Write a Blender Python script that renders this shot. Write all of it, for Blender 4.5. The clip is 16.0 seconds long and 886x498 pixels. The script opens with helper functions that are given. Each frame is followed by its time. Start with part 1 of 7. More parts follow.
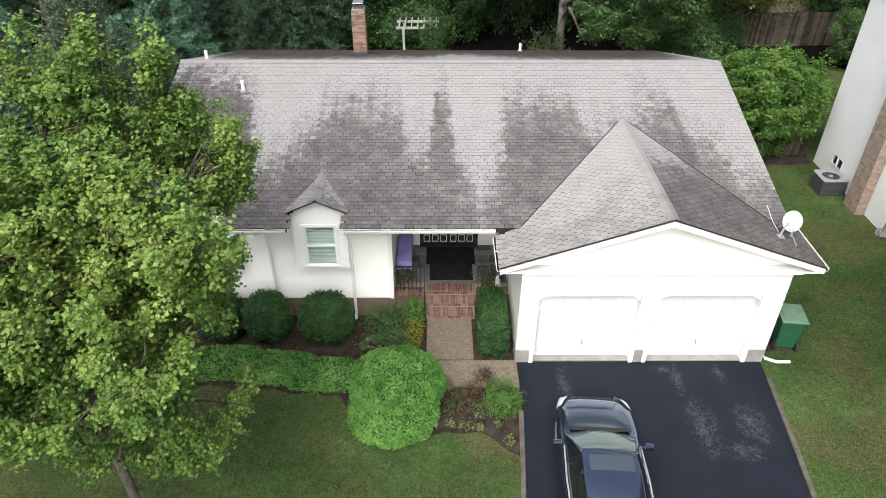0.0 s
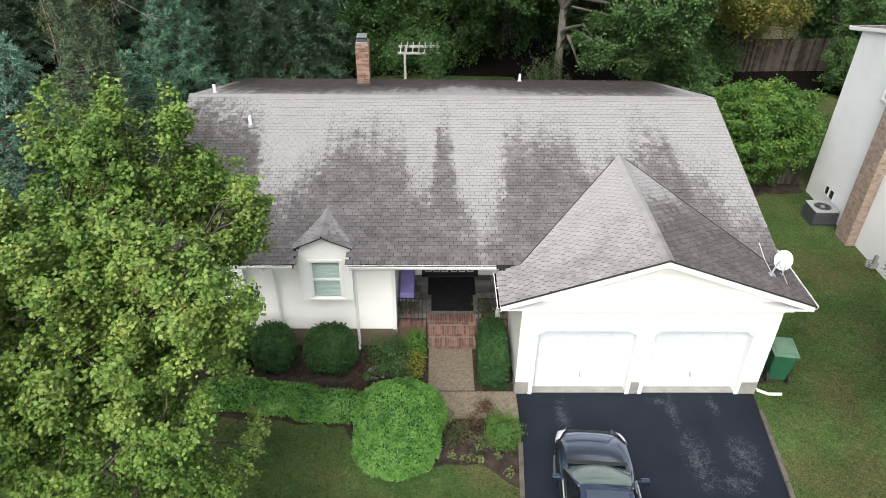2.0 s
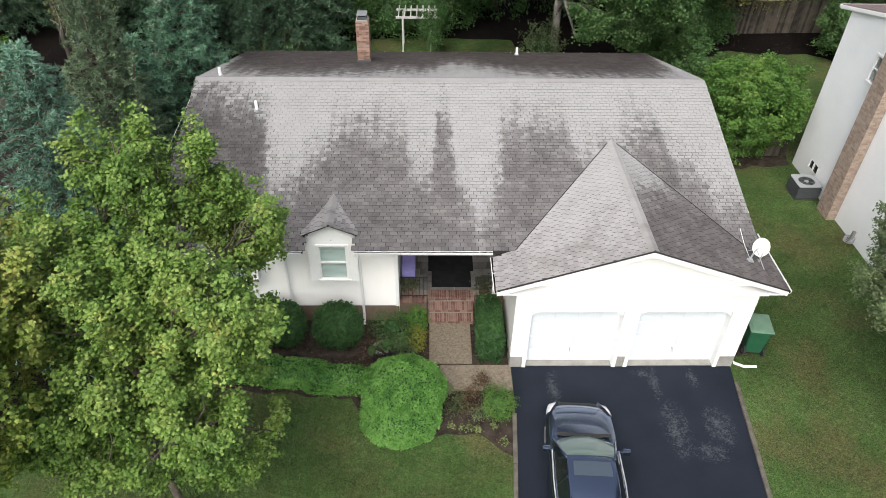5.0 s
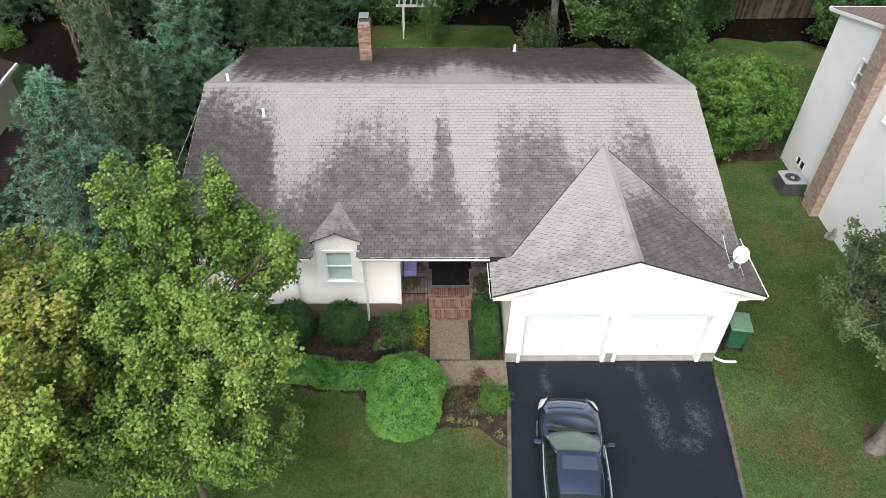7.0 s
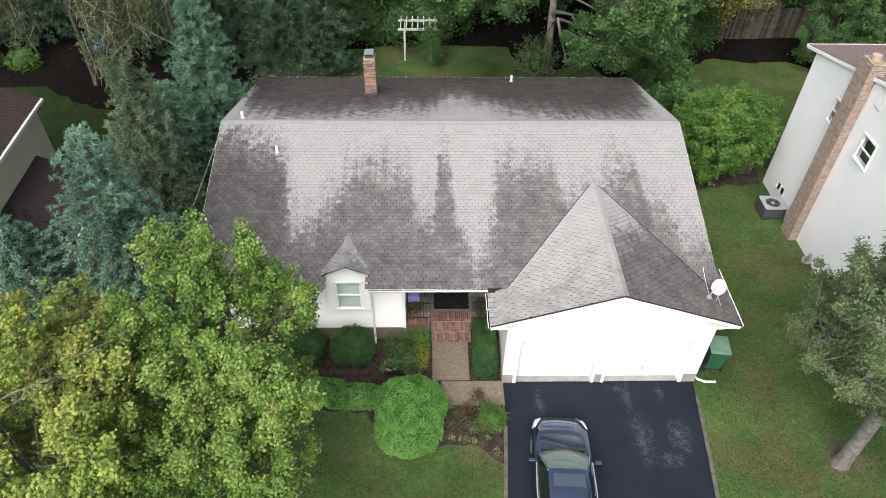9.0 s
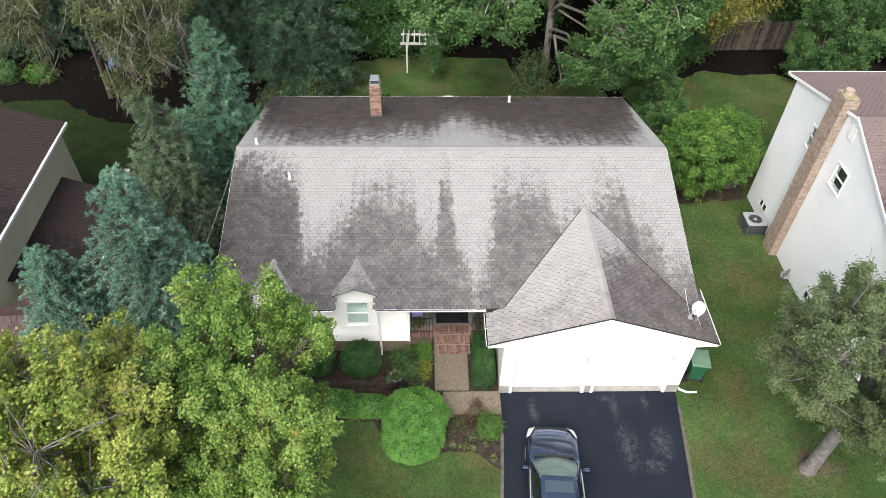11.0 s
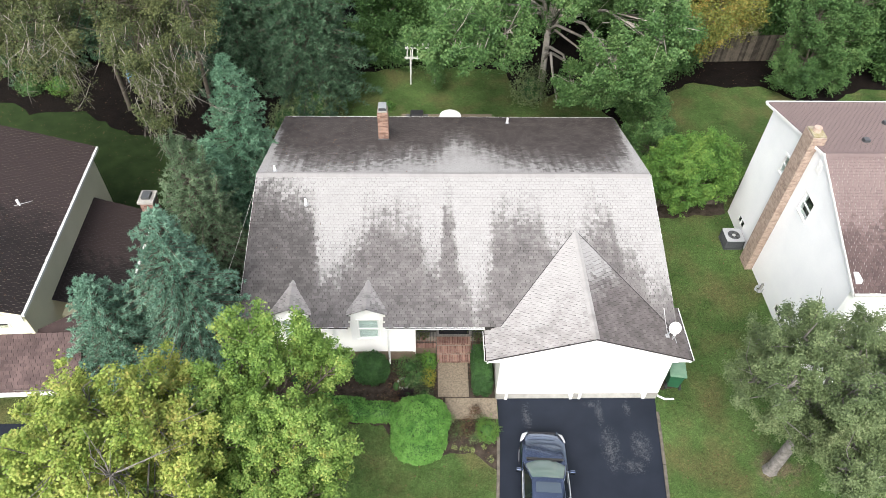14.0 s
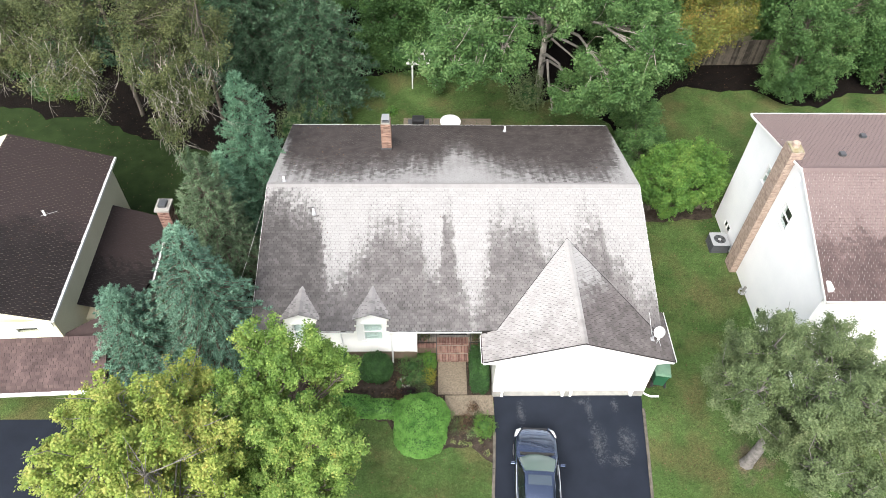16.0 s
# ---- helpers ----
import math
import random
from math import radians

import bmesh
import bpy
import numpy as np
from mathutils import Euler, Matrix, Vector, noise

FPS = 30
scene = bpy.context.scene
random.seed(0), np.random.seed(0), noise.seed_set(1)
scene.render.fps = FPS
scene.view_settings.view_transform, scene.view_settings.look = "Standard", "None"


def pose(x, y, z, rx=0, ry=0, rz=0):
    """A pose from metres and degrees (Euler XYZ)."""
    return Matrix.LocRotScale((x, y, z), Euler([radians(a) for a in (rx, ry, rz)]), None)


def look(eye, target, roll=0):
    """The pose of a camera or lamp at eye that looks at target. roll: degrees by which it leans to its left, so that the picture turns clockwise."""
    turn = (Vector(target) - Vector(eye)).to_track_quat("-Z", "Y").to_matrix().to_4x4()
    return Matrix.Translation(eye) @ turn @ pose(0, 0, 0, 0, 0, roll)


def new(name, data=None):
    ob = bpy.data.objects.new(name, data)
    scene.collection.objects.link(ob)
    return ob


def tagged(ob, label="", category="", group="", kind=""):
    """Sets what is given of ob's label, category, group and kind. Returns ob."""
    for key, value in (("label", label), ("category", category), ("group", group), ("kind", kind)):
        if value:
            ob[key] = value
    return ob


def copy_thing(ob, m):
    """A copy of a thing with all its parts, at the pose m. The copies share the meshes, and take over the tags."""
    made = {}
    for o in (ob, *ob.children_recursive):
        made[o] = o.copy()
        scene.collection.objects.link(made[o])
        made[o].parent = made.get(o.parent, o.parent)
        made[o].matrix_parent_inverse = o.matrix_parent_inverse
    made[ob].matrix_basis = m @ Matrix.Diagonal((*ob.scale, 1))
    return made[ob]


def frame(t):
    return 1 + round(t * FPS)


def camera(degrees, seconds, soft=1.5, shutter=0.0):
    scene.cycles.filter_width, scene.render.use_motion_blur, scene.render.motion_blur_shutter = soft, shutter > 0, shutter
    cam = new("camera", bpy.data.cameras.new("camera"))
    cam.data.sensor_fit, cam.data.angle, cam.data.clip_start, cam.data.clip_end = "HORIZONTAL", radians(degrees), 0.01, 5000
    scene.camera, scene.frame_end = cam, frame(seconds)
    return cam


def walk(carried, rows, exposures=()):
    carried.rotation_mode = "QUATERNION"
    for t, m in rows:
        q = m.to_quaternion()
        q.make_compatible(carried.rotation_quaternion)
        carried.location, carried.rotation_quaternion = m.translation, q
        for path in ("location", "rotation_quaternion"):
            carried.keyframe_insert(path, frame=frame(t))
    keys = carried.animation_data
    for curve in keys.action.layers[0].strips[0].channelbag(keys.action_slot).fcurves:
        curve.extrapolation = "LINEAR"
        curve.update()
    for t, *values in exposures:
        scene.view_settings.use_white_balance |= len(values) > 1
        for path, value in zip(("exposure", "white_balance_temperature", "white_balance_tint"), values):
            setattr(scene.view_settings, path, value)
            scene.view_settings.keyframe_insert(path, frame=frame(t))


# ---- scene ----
cam = camera(65.9, 16.0, soft=0.55)
PATH = [
    (0, (0.333, 0.796, 12.98), (0.351, 2.427, 11.824), 0.3),
    (0.5, (0.352, 0.752, 13.222), (0.37, 2.386, 12.068), 0.3),
    (1, (0.338, 0.752, 13.46), (0.356, 2.389, 12.311), 0.4),
    (1.5, (0.277, 0.755, 13.676), (0.299, 2.395, 12.533), 0.5),
    (2, (0.198, 0.78, 13.869), (0.224, 2.425, 12.731), 0.7),
    (2.5, (0.177, 0.75, 14.121), (0.206, 2.389, 12.976), 0.6),
    (3, (0.151, 0.664, 14.351), (0.182, 2.288, 13.184), 0.7),
    (3.5, (0.133, 0.612, 14.627), (0.165, 2.216, 13.432), 0.7),
    (4, (0.098, 0.612, 14.866), (0.135, 2.197, 13.647), 0.9),
    (6.5, (0.069, 0.606, 16.815), (0.106, 2.08, 15.463), 0.9),
    (7, (0.08, 0.565, 17.267), (0.116, 2.029, 15.905), 0.9),
    (7.5, (0.04, 0.517, 17.784), (0.078, 1.98, 16.42), 0.9),
    (8, (0.012, 0.444, 18.323), (0.051, 1.9, 16.953), 1.0),
    (8.5, (-0.043, 0.354, 18.848), (-0.001, 1.805, 17.472), 1.1),
    (9, (-0.068, 0.238, 19.357), (-0.026, 1.683, 17.975), 1.0),
    (11.5, (-0.224, -0.12, 22.117), (-0.179, 1.279, 20.688), 1.2),
    (12, (-0.26, -0.197, 22.601), (-0.214, 1.194, 21.165), 1.3),
    (12.5, (-0.27, -0.234, 23.118), (-0.226, 1.147, 21.672), 1.2),
    (13, (-0.315, -0.267, 23.659), (-0.27, 1.103, 22.202), 1.3),
    (13.5, (-0.373, -0.31, 24.202), (-0.326, 1.049, 22.737), 1.4),
    (14, (-0.416, -0.37, 24.762), (-0.368, 0.977, 23.284), 1.5),
    (14.5, (-0.398, -0.442, 25.284), (-0.354, 0.893, 23.796), 1.4),
    (15, (-0.459, -0.547, 25.815), (-0.411, 0.778, 24.318), 1.5),
    (15.5, (-0.447, -0.635, 26.33), (-0.4, 0.68, 24.824), 1.5),
    (16, (-0.38, -0.738, 26.797), (-0.337, 0.569, 25.284), 1.4),
]
walk(cam, [(t, look(eye, target, roll)) for t, eye, target, roll in PATH], [(0.0, 0.9), (4.0, 0.78), (6.5, 0.78), (9.0, 0.88), (12.5, 1.15), (16.0, 1.42)])

# ---- world and light ----
world = bpy.data.worlds.new("overcast_sky")
scene.world = world
world.use_nodes = True
wt = world.node_tree
sky = wt.nodes.new("ShaderNodeTexSky")
sky.sky_type = "NISHITA"
sky.sun_disc = False
sky.sun_elevation, sky.sun_rotation = radians(49), radians(198)
sky.air_density, sky.dust_density, sky.ozone_density = 1.0, 4.0, 1.0
hsv = wt.nodes.new("ShaderNodeHueSaturation")
hsv.inputs["Saturation"].default_value = 0.5
wt.links.new(sky.outputs[0], hsv.inputs["Color"])
wt.links.new(hsv.outputs[0], wt.nodes["Background"].inputs[0])
wt.nodes["Background"].inputs[1].default_value = 0.14
sun = new("sun", bpy.data.lights.new("sun", "SUN"))
sun.data.energy, sun.data.angle, sun.data.color = 1.9, radians(50), (1.0, 0.98, 0.94)
sun.matrix_world = look((-9, -28, 34), (0, 0, 0))

# ---- materials ----
def material(name, rough=0.8, metal=0.0):
    m = bpy.data.materials.new(name)
    m.use_nodes = True
    b = m.node_tree.nodes["Principled BSDF"]
    b.inputs["Roughness"].default_value, b.inputs["Metallic"].default_value = rough, metal
    return m, m.node_tree, b


def node(t, kind, **values):
    n = t.nodes.new(kind)
    for k, v in values.items():
        n.inputs[k].default_value = v
    return n


def noise_tex(t, scale, detail=4.0, vec=None, warp=0.0):
    n = node(t, "ShaderNodeTexNoise", Scale=scale, Detail=detail, Distortion=warp)
    if vec is None:
        vec = t.nodes.new("ShaderNodeNewGeometry").outputs["Position"]
    t.links.new(vec, n.inputs["Vector"])
    return n.outputs["Fac"]


def ramp(t, fac, stops, mode="LINEAR"):
    r = t.nodes.new("ShaderNodeValToRGB")
    r.color_ramp.interpolation = mode
    e = r.color_ramp.elements
    while len(e) < len(stops):
        e.new(0.5)
    for el, (p, c) in zip(e, stops):
        el.position = p
        el.color = (*c, 1) if not isinstance(c, (int, float)) else (c, c, c, 1)
    t.links.new(fac, r.inputs[0])
    return r.outputs[0]


def mixc(t, fac, a, b, mode="MIX"):
    m = t.nodes.new("ShaderNodeMix")
    m.data_type, m.blend_type = "RGBA", mode
    for sock, v in ((m.inputs[0], fac), (m.inputs[6], a), (m.inputs[7], b)):
        if isinstance(v, (int, float)):
            sock.default_value = v
        elif isinstance(v, tuple):
            sock.default_value = (*v, 1)
        else:
            t.links.new(v, sock)
    return m.outputs[2]


def calc(t, op, a, b=0.0, c=0.0):
    m = t.nodes.new("ShaderNodeMath")
    m.operation = op
    for sock, v in zip(m.inputs, (a, b, c)):
        if isinstance(v, (int, float)):
            sock.default_value = v
        else:
            t.links.new(v, sock)
    return m.outputs[0]


def bumped(t, b, height, strength=0.4, distance=0.01):
    n = node(t, "ShaderNodeBump", Strength=strength, Distance=distance)
    t.links.new(height, n.inputs["Height"])
    t.links.new(n.outputs[0], b.inputs["Normal"])


def each_random(t):
    """A random number that differs for each loose piece, whether it is an object or an island."""
    a = t.nodes.new("ShaderNodeNewGeometry").outputs["Random Per Island"]
    b = t.nodes.new("ShaderNodeObjectInfo").outputs["Random"]
    return calc(t, "FRACT", calc(t, "ADD", a, b))


def mottled(name, c1, c2, scale=3.0, fine=60.0, rough=0.8, bump=0.3, metal=0.0, vary=0.0, dist=0.01):
    """Two colours mixed by coarse noise, broken by fine grain, with a fine relief."""
    m, t, b = material(name, rough, metal)
    big, small = noise_tex(t, scale, 5), noise_tex(t, fine, 3)
    f = calc(t, "MULTIPLY_ADD", small, 0.5, calc(t, "MULTIPLY", big, 0.75))
    if vary:
        f = calc(t, "MULTIPLY_ADD", calc(t, "SUBTRACT", each_random(t), 0.5), vary, f)
    t.links.new(ramp(t, f, [(0.38, c1), (0.85, c2)]), b.inputs["Base Color"])
    if rough >= 0.9:
        b.inputs["Specular IOR Level"].default_value = 0.12
    if bump:
        bumped(t, b, small, bump, dist)
    return m


def leaf_material(name, stops, patch=0.6, rough=0.5, through_light=0.22):
    """Leaves: each leaf has its own tint along the stops, drifting over the crown."""
    m, t, b = material(name, rough)
    r = each_random(t)
    big = noise_tex(t, patch, 2)
    tuft = noise_tex(t, 3.2, 2)
    f = calc(t, "MULTIPLY_ADD", r, 0.32, calc(t, "MULTIPLY_ADD", big, 0.9, calc(t, "MULTIPLY_ADD", tuft, 1.0, -0.62)))
    col = ramp(t, f, [(p, tuple(0.76 * v for v in c)) for p, c in stops])
    t.links.new(col, b.inputs["Base Color"])
    b.inputs["Specular IOR Level"].default_value = 0.22
    tr = t.nodes.new("ShaderNodeBsdfTranslucent")
    t.links.new(mixc(t, 1.0, col, (1.0, 1.0, 0.65), "MULTIPLY"), tr.inputs[0])
    mx = t.nodes.new("ShaderNodeMixShader")
    mx.inputs[0].default_value = through_light
    t.links.new(b.outputs[0], mx.inputs[1])
    t.links.new(tr.outputs[0], mx.inputs[2])
    t.links.new(mx.outputs[0], t.nodes["Material Output"].inputs[0])
    return m


def shingle_material(name, light, dark, columns=None, base_top=0.0, coarse=0.5, lean=0.0, back=False, gain=0.45, ahead=0.0, vary=0.27):
    """Asphalt shingles: granules, a tint for each tab, and dark algae below an uneven line. columns: stops of (x, y) of that line."""
    m, t, b = material(name, 0.9)
    b.inputs["Specular IOR Level"].default_value = 0.25
    pos = t.nodes.new("ShaderNodeNewGeometry").outputs["Position"]
    sep = t.nodes.new("ShaderNodeSeparateXYZ")
    t.links.new(pos, sep.inputs[0])
    r = each_random(t)
    stretch = t.nodes.new("ShaderNodeVectorMath")
    stretch.operation = "MULTIPLY"
    t.links.new(pos, stretch.inputs[0])
    stretch.inputs[1].default_value = (4.6, 0.4, 0.4) if columns else (1, 1, 1)
    n1, n2, fine = noise_tex(t, 0.9, 5, stretch.outputs[0]), noise_tex(t, 4.0, 3), noise_tex(t, 140, 2)
    soft = noise_tex(t, 1.6, 4)
    if columns:
        lo, hi = columns[0][0], columns[-1][0]
        deep = None
        ylo, yhi = (21.0, 28.2) if back else (14.0, 22.0)
        u = calc(t, "DIVIDE", calc(t, "SUBTRACT", sep.outputs[0], lo), hi - lo)
        u = calc(t, "ADD", u, calc(t, "MULTIPLY_ADD", n2, 0.03, -0.015))
        line = ramp(t, u, [((x - lo) / (hi - lo), (y - ylo) / (yhi - ylo)) for x, y in columns])
        edge = calc(t, "SUBTRACT", calc(t, "MULTIPLY_ADD", line, yhi - ylo, ylo), sep.outputs[1])
        if back:
            edge = calc(t, "MULTIPLY", edge, -1.0)
        else:
            deep = ramp(t, u, [(0.14, 1.0), (0.3, 0.0)])
    else:
        edge = calc(t, "SUBTRACT", base_top, calc(t, "MULTIPLY_ADD", sep.outputs[0], lean, sep.outputs[1]))
    f = calc(t, "ADD", calc(t, "MULTIPLY_ADD", calc(t, "SUBTRACT", r, 0.5), 0.9, calc(t, "ADD", edge, ahead)), calc(t, "MULTIPLY_ADD", n1, 4 * coarse, -2 * coarse))
    f = calc(t, "MULTIPLY_ADD", calc(t, "SUBTRACT", n2, 0.5), 1.1, f)
    f = ramp(t, calc(t, "MULTIPLY_ADD", f, gain, 0.5), [(0.12, 0.0), (0.42, 0.22), (0.62, 0.8), (0.9, 1.0)])
    if columns and deep is not None:
        dark = mixc(t, deep, dark, tuple(0.62 * c for c in dark))
    col = mixc(t, f, light, dark)
    tint = calc(t, "SUBTRACT", calc(t, "FRACT", calc(t, "MULTIPLY", r, 7.3)), 0.5)
    shade = calc(t, "MULTIPLY_ADD", tint, calc(t, "MULTIPLY_ADD", f, vary, 0.07), 1.0)
    shade = calc(t, "MULTIPLY", shade, calc(t, "MULTIPLY_ADD", soft, calc(t, "MULTIPLY_ADD", f, 0.9, 0.2), calc(t, "MULTIPLY_ADD", f, -0.42, 0.9)))
    shade = calc(t, "MULTIPLY", shade, calc(t, "MULTIPLY_ADD", fine, 0.5, 0.75))
    comb = t.nodes.new("ShaderNodeCombineXYZ")
    for i in range(3):
        t.links.new(shade, comb.inputs[i])
    t.links.new(mixc(t, 1.0, col, comb.outputs[0], "MULTIPLY"), b.inputs["Base Color"])
    bumped(t, b, fine, 0.35, 0.004)
    return m


def plain(name, colour, rough=0.5, metal=0.0, grain=0.06, scale=25.0):
    """One colour with a slight wear, for small painted or moulded parts."""
    lo = tuple(max(0.0, c * (1 - 2 * grain)) for c in colour)
    return mottled(name, lo, colour, scale, scale * 6, rough, 0.08, metal)


LIGHT, DARK = (0.282, 0.276, 0.271), (0.12, 0.112, 0.11)
M = dict(
    siding=mottled("white_vinyl_siding", (0.82, 0.81, 0.77), (0.88, 0.87, 0.83), 1.2, 30, 0.45, 0.05),
    white=plain("white_paint", (0.84, 0.84, 0.82), 0.45),
    cream=mottled("cream_siding", (0.56, 0.53, 0.38), (0.68, 0.64, 0.48), 1.0, 30, 0.6, 0.1),
    nb_wall=mottled("neighbour_white_siding", (0.78, 0.79, 0.8), (0.88, 0.88, 0.88), 0.8, 30, 0.5, 0.05),
    foundation=mottled("brown_foundation", (0.13, 0.095, 0.07), (0.22, 0.17, 0.13), 2, 40, 0.9, 0.5),
    block=mottled("concrete_block", (0.2, 0.195, 0.18), (0.34, 0.33, 0.3), 3, 60, 0.9, 0.5),
    concrete=mottled("aggregate_concrete", (0.1, 0.082, 0.06), (0.26, 0.218, 0.165), 14, 75, 0.95, 0.8),
    asphalt=None,
    brick=mottled("red_brick", (0.12, 0.064, 0.054), (0.27, 0.168, 0.138), 6, 80, 0.9, 0.5, vary=0.5),
    tan_brick=mottled("tan_brick", (0.25, 0.185, 0.15), (0.42, 0.33, 0.27), 6, 80, 0.9, 0.5, vary=0.35),
    mortar=mottled("mortar", (0.2, 0.175, 0.145), (0.3, 0.265, 0.225), 5, 90, 0.95, 0.5),
    slate=mottled("slate_floor", (0.06, 0.06, 0.058), (0.2, 0.19, 0.18), 3, 40, 0.7, 0.4, vary=0.5),
    mat=mottled("black_mat", (0.008, 0.008, 0.01), (0.02, 0.02, 0.022), 4, 90, 0.95, 0.4),
    black=plain("black_paint", (0.02, 0.02, 0.022), 0.5),
    iron=plain("black_iron", (0.025, 0.025, 0.025), 0.5),
    purple=mottled("purple_cloth", (0.22, 0.2, 0.5), (0.36, 0.33, 0.68), 3, 60, 0.85, 0.3),
    metal=plain("galvanised_metal", (0.6, 0.6, 0.6), 0.4, 0.8),
    blue=plain("faded_blue_plastic", (0.1, 0.25, 0.5), 0.5),
    grey=plain("grey_plastic", (0.34, 0.35, 0.36), 0.5),
    darkgrey=plain("dark_grey_metal", (0.06, 0.065, 0.07), 0.5),
    bin=mottled("green_plastic", (0.012, 0.07, 0.034), (0.024, 0.11, 0.055), 4, 60, 0.45, 0.1),
    binlid=mottled("faded_green_plastic", (0.1, 0.19, 0.125), (0.16, 0.26, 0.18), 4, 60, 0.45, 0.1),
    rubber=plain("black_rubber", (0.02, 0.02, 0.02), 0.8),
    bark=mottled("grey_bark", (0.05, 0.043, 0.034), (0.15, 0.13, 0.105), 6, 40, 0.95, 0.9, dist=0.03),
    greybark=mottled("mid_grey_bark", (0.09, 0.082, 0.075), (0.24, 0.225, 0.21), 6, 40, 0.95, 0.9, dist=0.03),
    palebark=mottled("pale_bark", (0.2, 0.18, 0.16), (0.4, 0.37, 0.33), 6, 40, 0.95, 0.9, dist=0.03),
    mulch=mottled("brown_mulch", (0.01, 0.008, 0.0065), (0.085, 0.066, 0.053), 4, 45, 1.0, 1.0, dist=0.04),
    # darker copy of the lawn green: the trees' shade is in its colour
    shade_grass=mottled("shaded_lawn_grass", (0.01, 0.018, 0.0055), (0.027, 0.046, 0.014), 1.4, 50, 1.0, 0.8, dist=0.03),
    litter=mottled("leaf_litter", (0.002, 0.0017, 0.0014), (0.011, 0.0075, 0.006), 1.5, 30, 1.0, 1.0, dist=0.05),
    # weathered wood, darkened further so that the fence's shade is in the colour
    fence=mottled("weathered_shaded_fence_wood", (0.035, 0.031, 0.025), (0.11, 0.095, 0.077), 3, 40, 0.95, 0.5, vary=0.5),
    timber=mottled("weathered_timber", (0.055, 0.05, 0.042), (0.15, 0.135, 0.112), 4, 50, 0.95, 0.6),
    # dark cut edges; the colour also paints the shadow line under each tab
    butt=plain("dark_shingle_edge", (0.075, 0.07, 0.068), 0.95),
    underlay=plain("dark_roof_felt", (0.035, 0.032, 0.032), 0.95),
    soil=mottled("dry_soil", (0.04, 0.03, 0.02), (0.14, 0.105, 0.07), 3, 30, 1.0, 0.9, dist=0.03),
    # white dulled and blued: the shade of the door recess is in it
    door=mottled("recess_shaded_door_paint", (0.6, 0.64, 0.675), (0.67, 0.71, 0.74), 1.0, 30, 0.4, 0.03),
    moss=mottled("mossy_mortar", (0.16, 0.13, 0.03), (0.36, 0.33, 0.27), 5, 60, 0.95, 0.5),
    oldwhite=mottled("weathered_white_paint", (0.34, 0.34, 0.32), (0.6, 0.6, 0.57), 4, 40, 0.7, 0.2),
    chimney_brick=mottled("chimney_brick", (0.15, 0.09, 0.07), (0.33, 0.215, 0.165), 6, 80, 0.9, 0.5, vary=0.5),
    soffit=plain("dark_soffit_gap", (0.3, 0.3, 0.29), 0.8),
    blinds=mottled("white_blinds", (0.5, 0.56, 0.54), (0.66, 0.72, 0.69), 3, 30, 0.6, 0.0),
)
FRONT_LINE = [
    (-8.0, 21.0), (-7.0, 21.0), (-5.6, 20.4), (-5.0, 19.8), (-4.75, 17.5), (-4.0, 17.0), (-3.3, 18.4), (-2.7, 19.5), (-0.75, 19.4),
    (-0.5, 17.8), (0.1, 17.7), (0.35, 20.1), (0.6, 19.9), (0.85, 17.2), (1.4, 16.0), (2.0, 16.6), (2.3, 19.4), (4.0, 19.5), (4.6, 18.6),
    (5.6, 18.3), (6.4, 19.3), (7.0, 19.6), (7.5, 18.2), (8.2, 17.2), (9.2, 15.9)]
BACK_LINE = [
    (-7.6, 27.0), (-7.2, 23.2), (-6.4, 22.4), (-5.0, 22.0), (-3.8, 22.0), (-2.6, 22.4), (-1.2, 22.9), (-0.2, 22.8), (0.6, 24.2), (1.2, 24.8),
    (2.0, 23.9), (2.6, 22.8), (3.8, 22.4), (5.2, 21.9), (6.6, 21.7), (7.9, 22.0), (8.7, 23.6), (9.2, 27.0)]
JOINT, JOINT_DARK = (0.17, 0.165, 0.162), (0.032, 0.029, 0.028)
# for each slope: the tabs, and the dirty joints between them, which darken further up than the tabs do
M["shingle"] = shingle_material("grey_shingles", LIGHT, DARK, FRONT_LINE, coarse=0.7, gain=0.3)
M["shingle_joint"] = shingle_material("grey_shingle_joints", JOINT, JOINT_DARK, FRONT_LINE, coarse=0.7, gain=0.3, ahead=1.1)
M["shingle_back"] = shingle_material("grey_shingles_north_side", LIGHT, (0.05, 0.043, 0.041), BACK_LINE, coarse=0.8, back=True, gain=0.2)
M["shingle_back_joint"] = shingle_material("grey_shingle_joints_north_side", JOINT, (0.026, 0.023, 0.022), BACK_LINE, coarse=0.8, back=True, gain=0.17, ahead=0.8)
M["shingle_gl"] = shingle_material("grey_shingles_pale", (0.32, 0.31, 0.302), (0.245, 0.232, 0.226), None, 15.0, 1.2, gain=0.25, vary=0.12)
M["shingle_gl_joint"] = shingle_material("grey_shingle_joints_pale", JOINT, (0.055, 0.05, 0.049), None, 15.0, 1.2, gain=0.3, ahead=0.9)
M["shingle_gr"] = shingle_material("grey_shingles_streaked", LIGHT, (0.105, 0.094, 0.092), None, 12.0, 0.45, -0.75, gain=0.32)
M["shingle_gr_joint"] = shingle_material("grey_shingle_joints_streaked", JOINT, JOINT_DARK, None, 12.0, 0.45, -0.75, gain=0.32, ahead=1.0)
M["shingle_mid"] = shingle_material("grey_shingles_weathered", (0.25, 0.24, 0.236), (0.14, 0.132, 0.13), None, 15.6, 0.8)
M["shingle_red"] = shingle_material("red_brown_shingles", (0.165, 0.124, 0.118), (0.072, 0.05, 0.048), None, 17.2, 0.8)
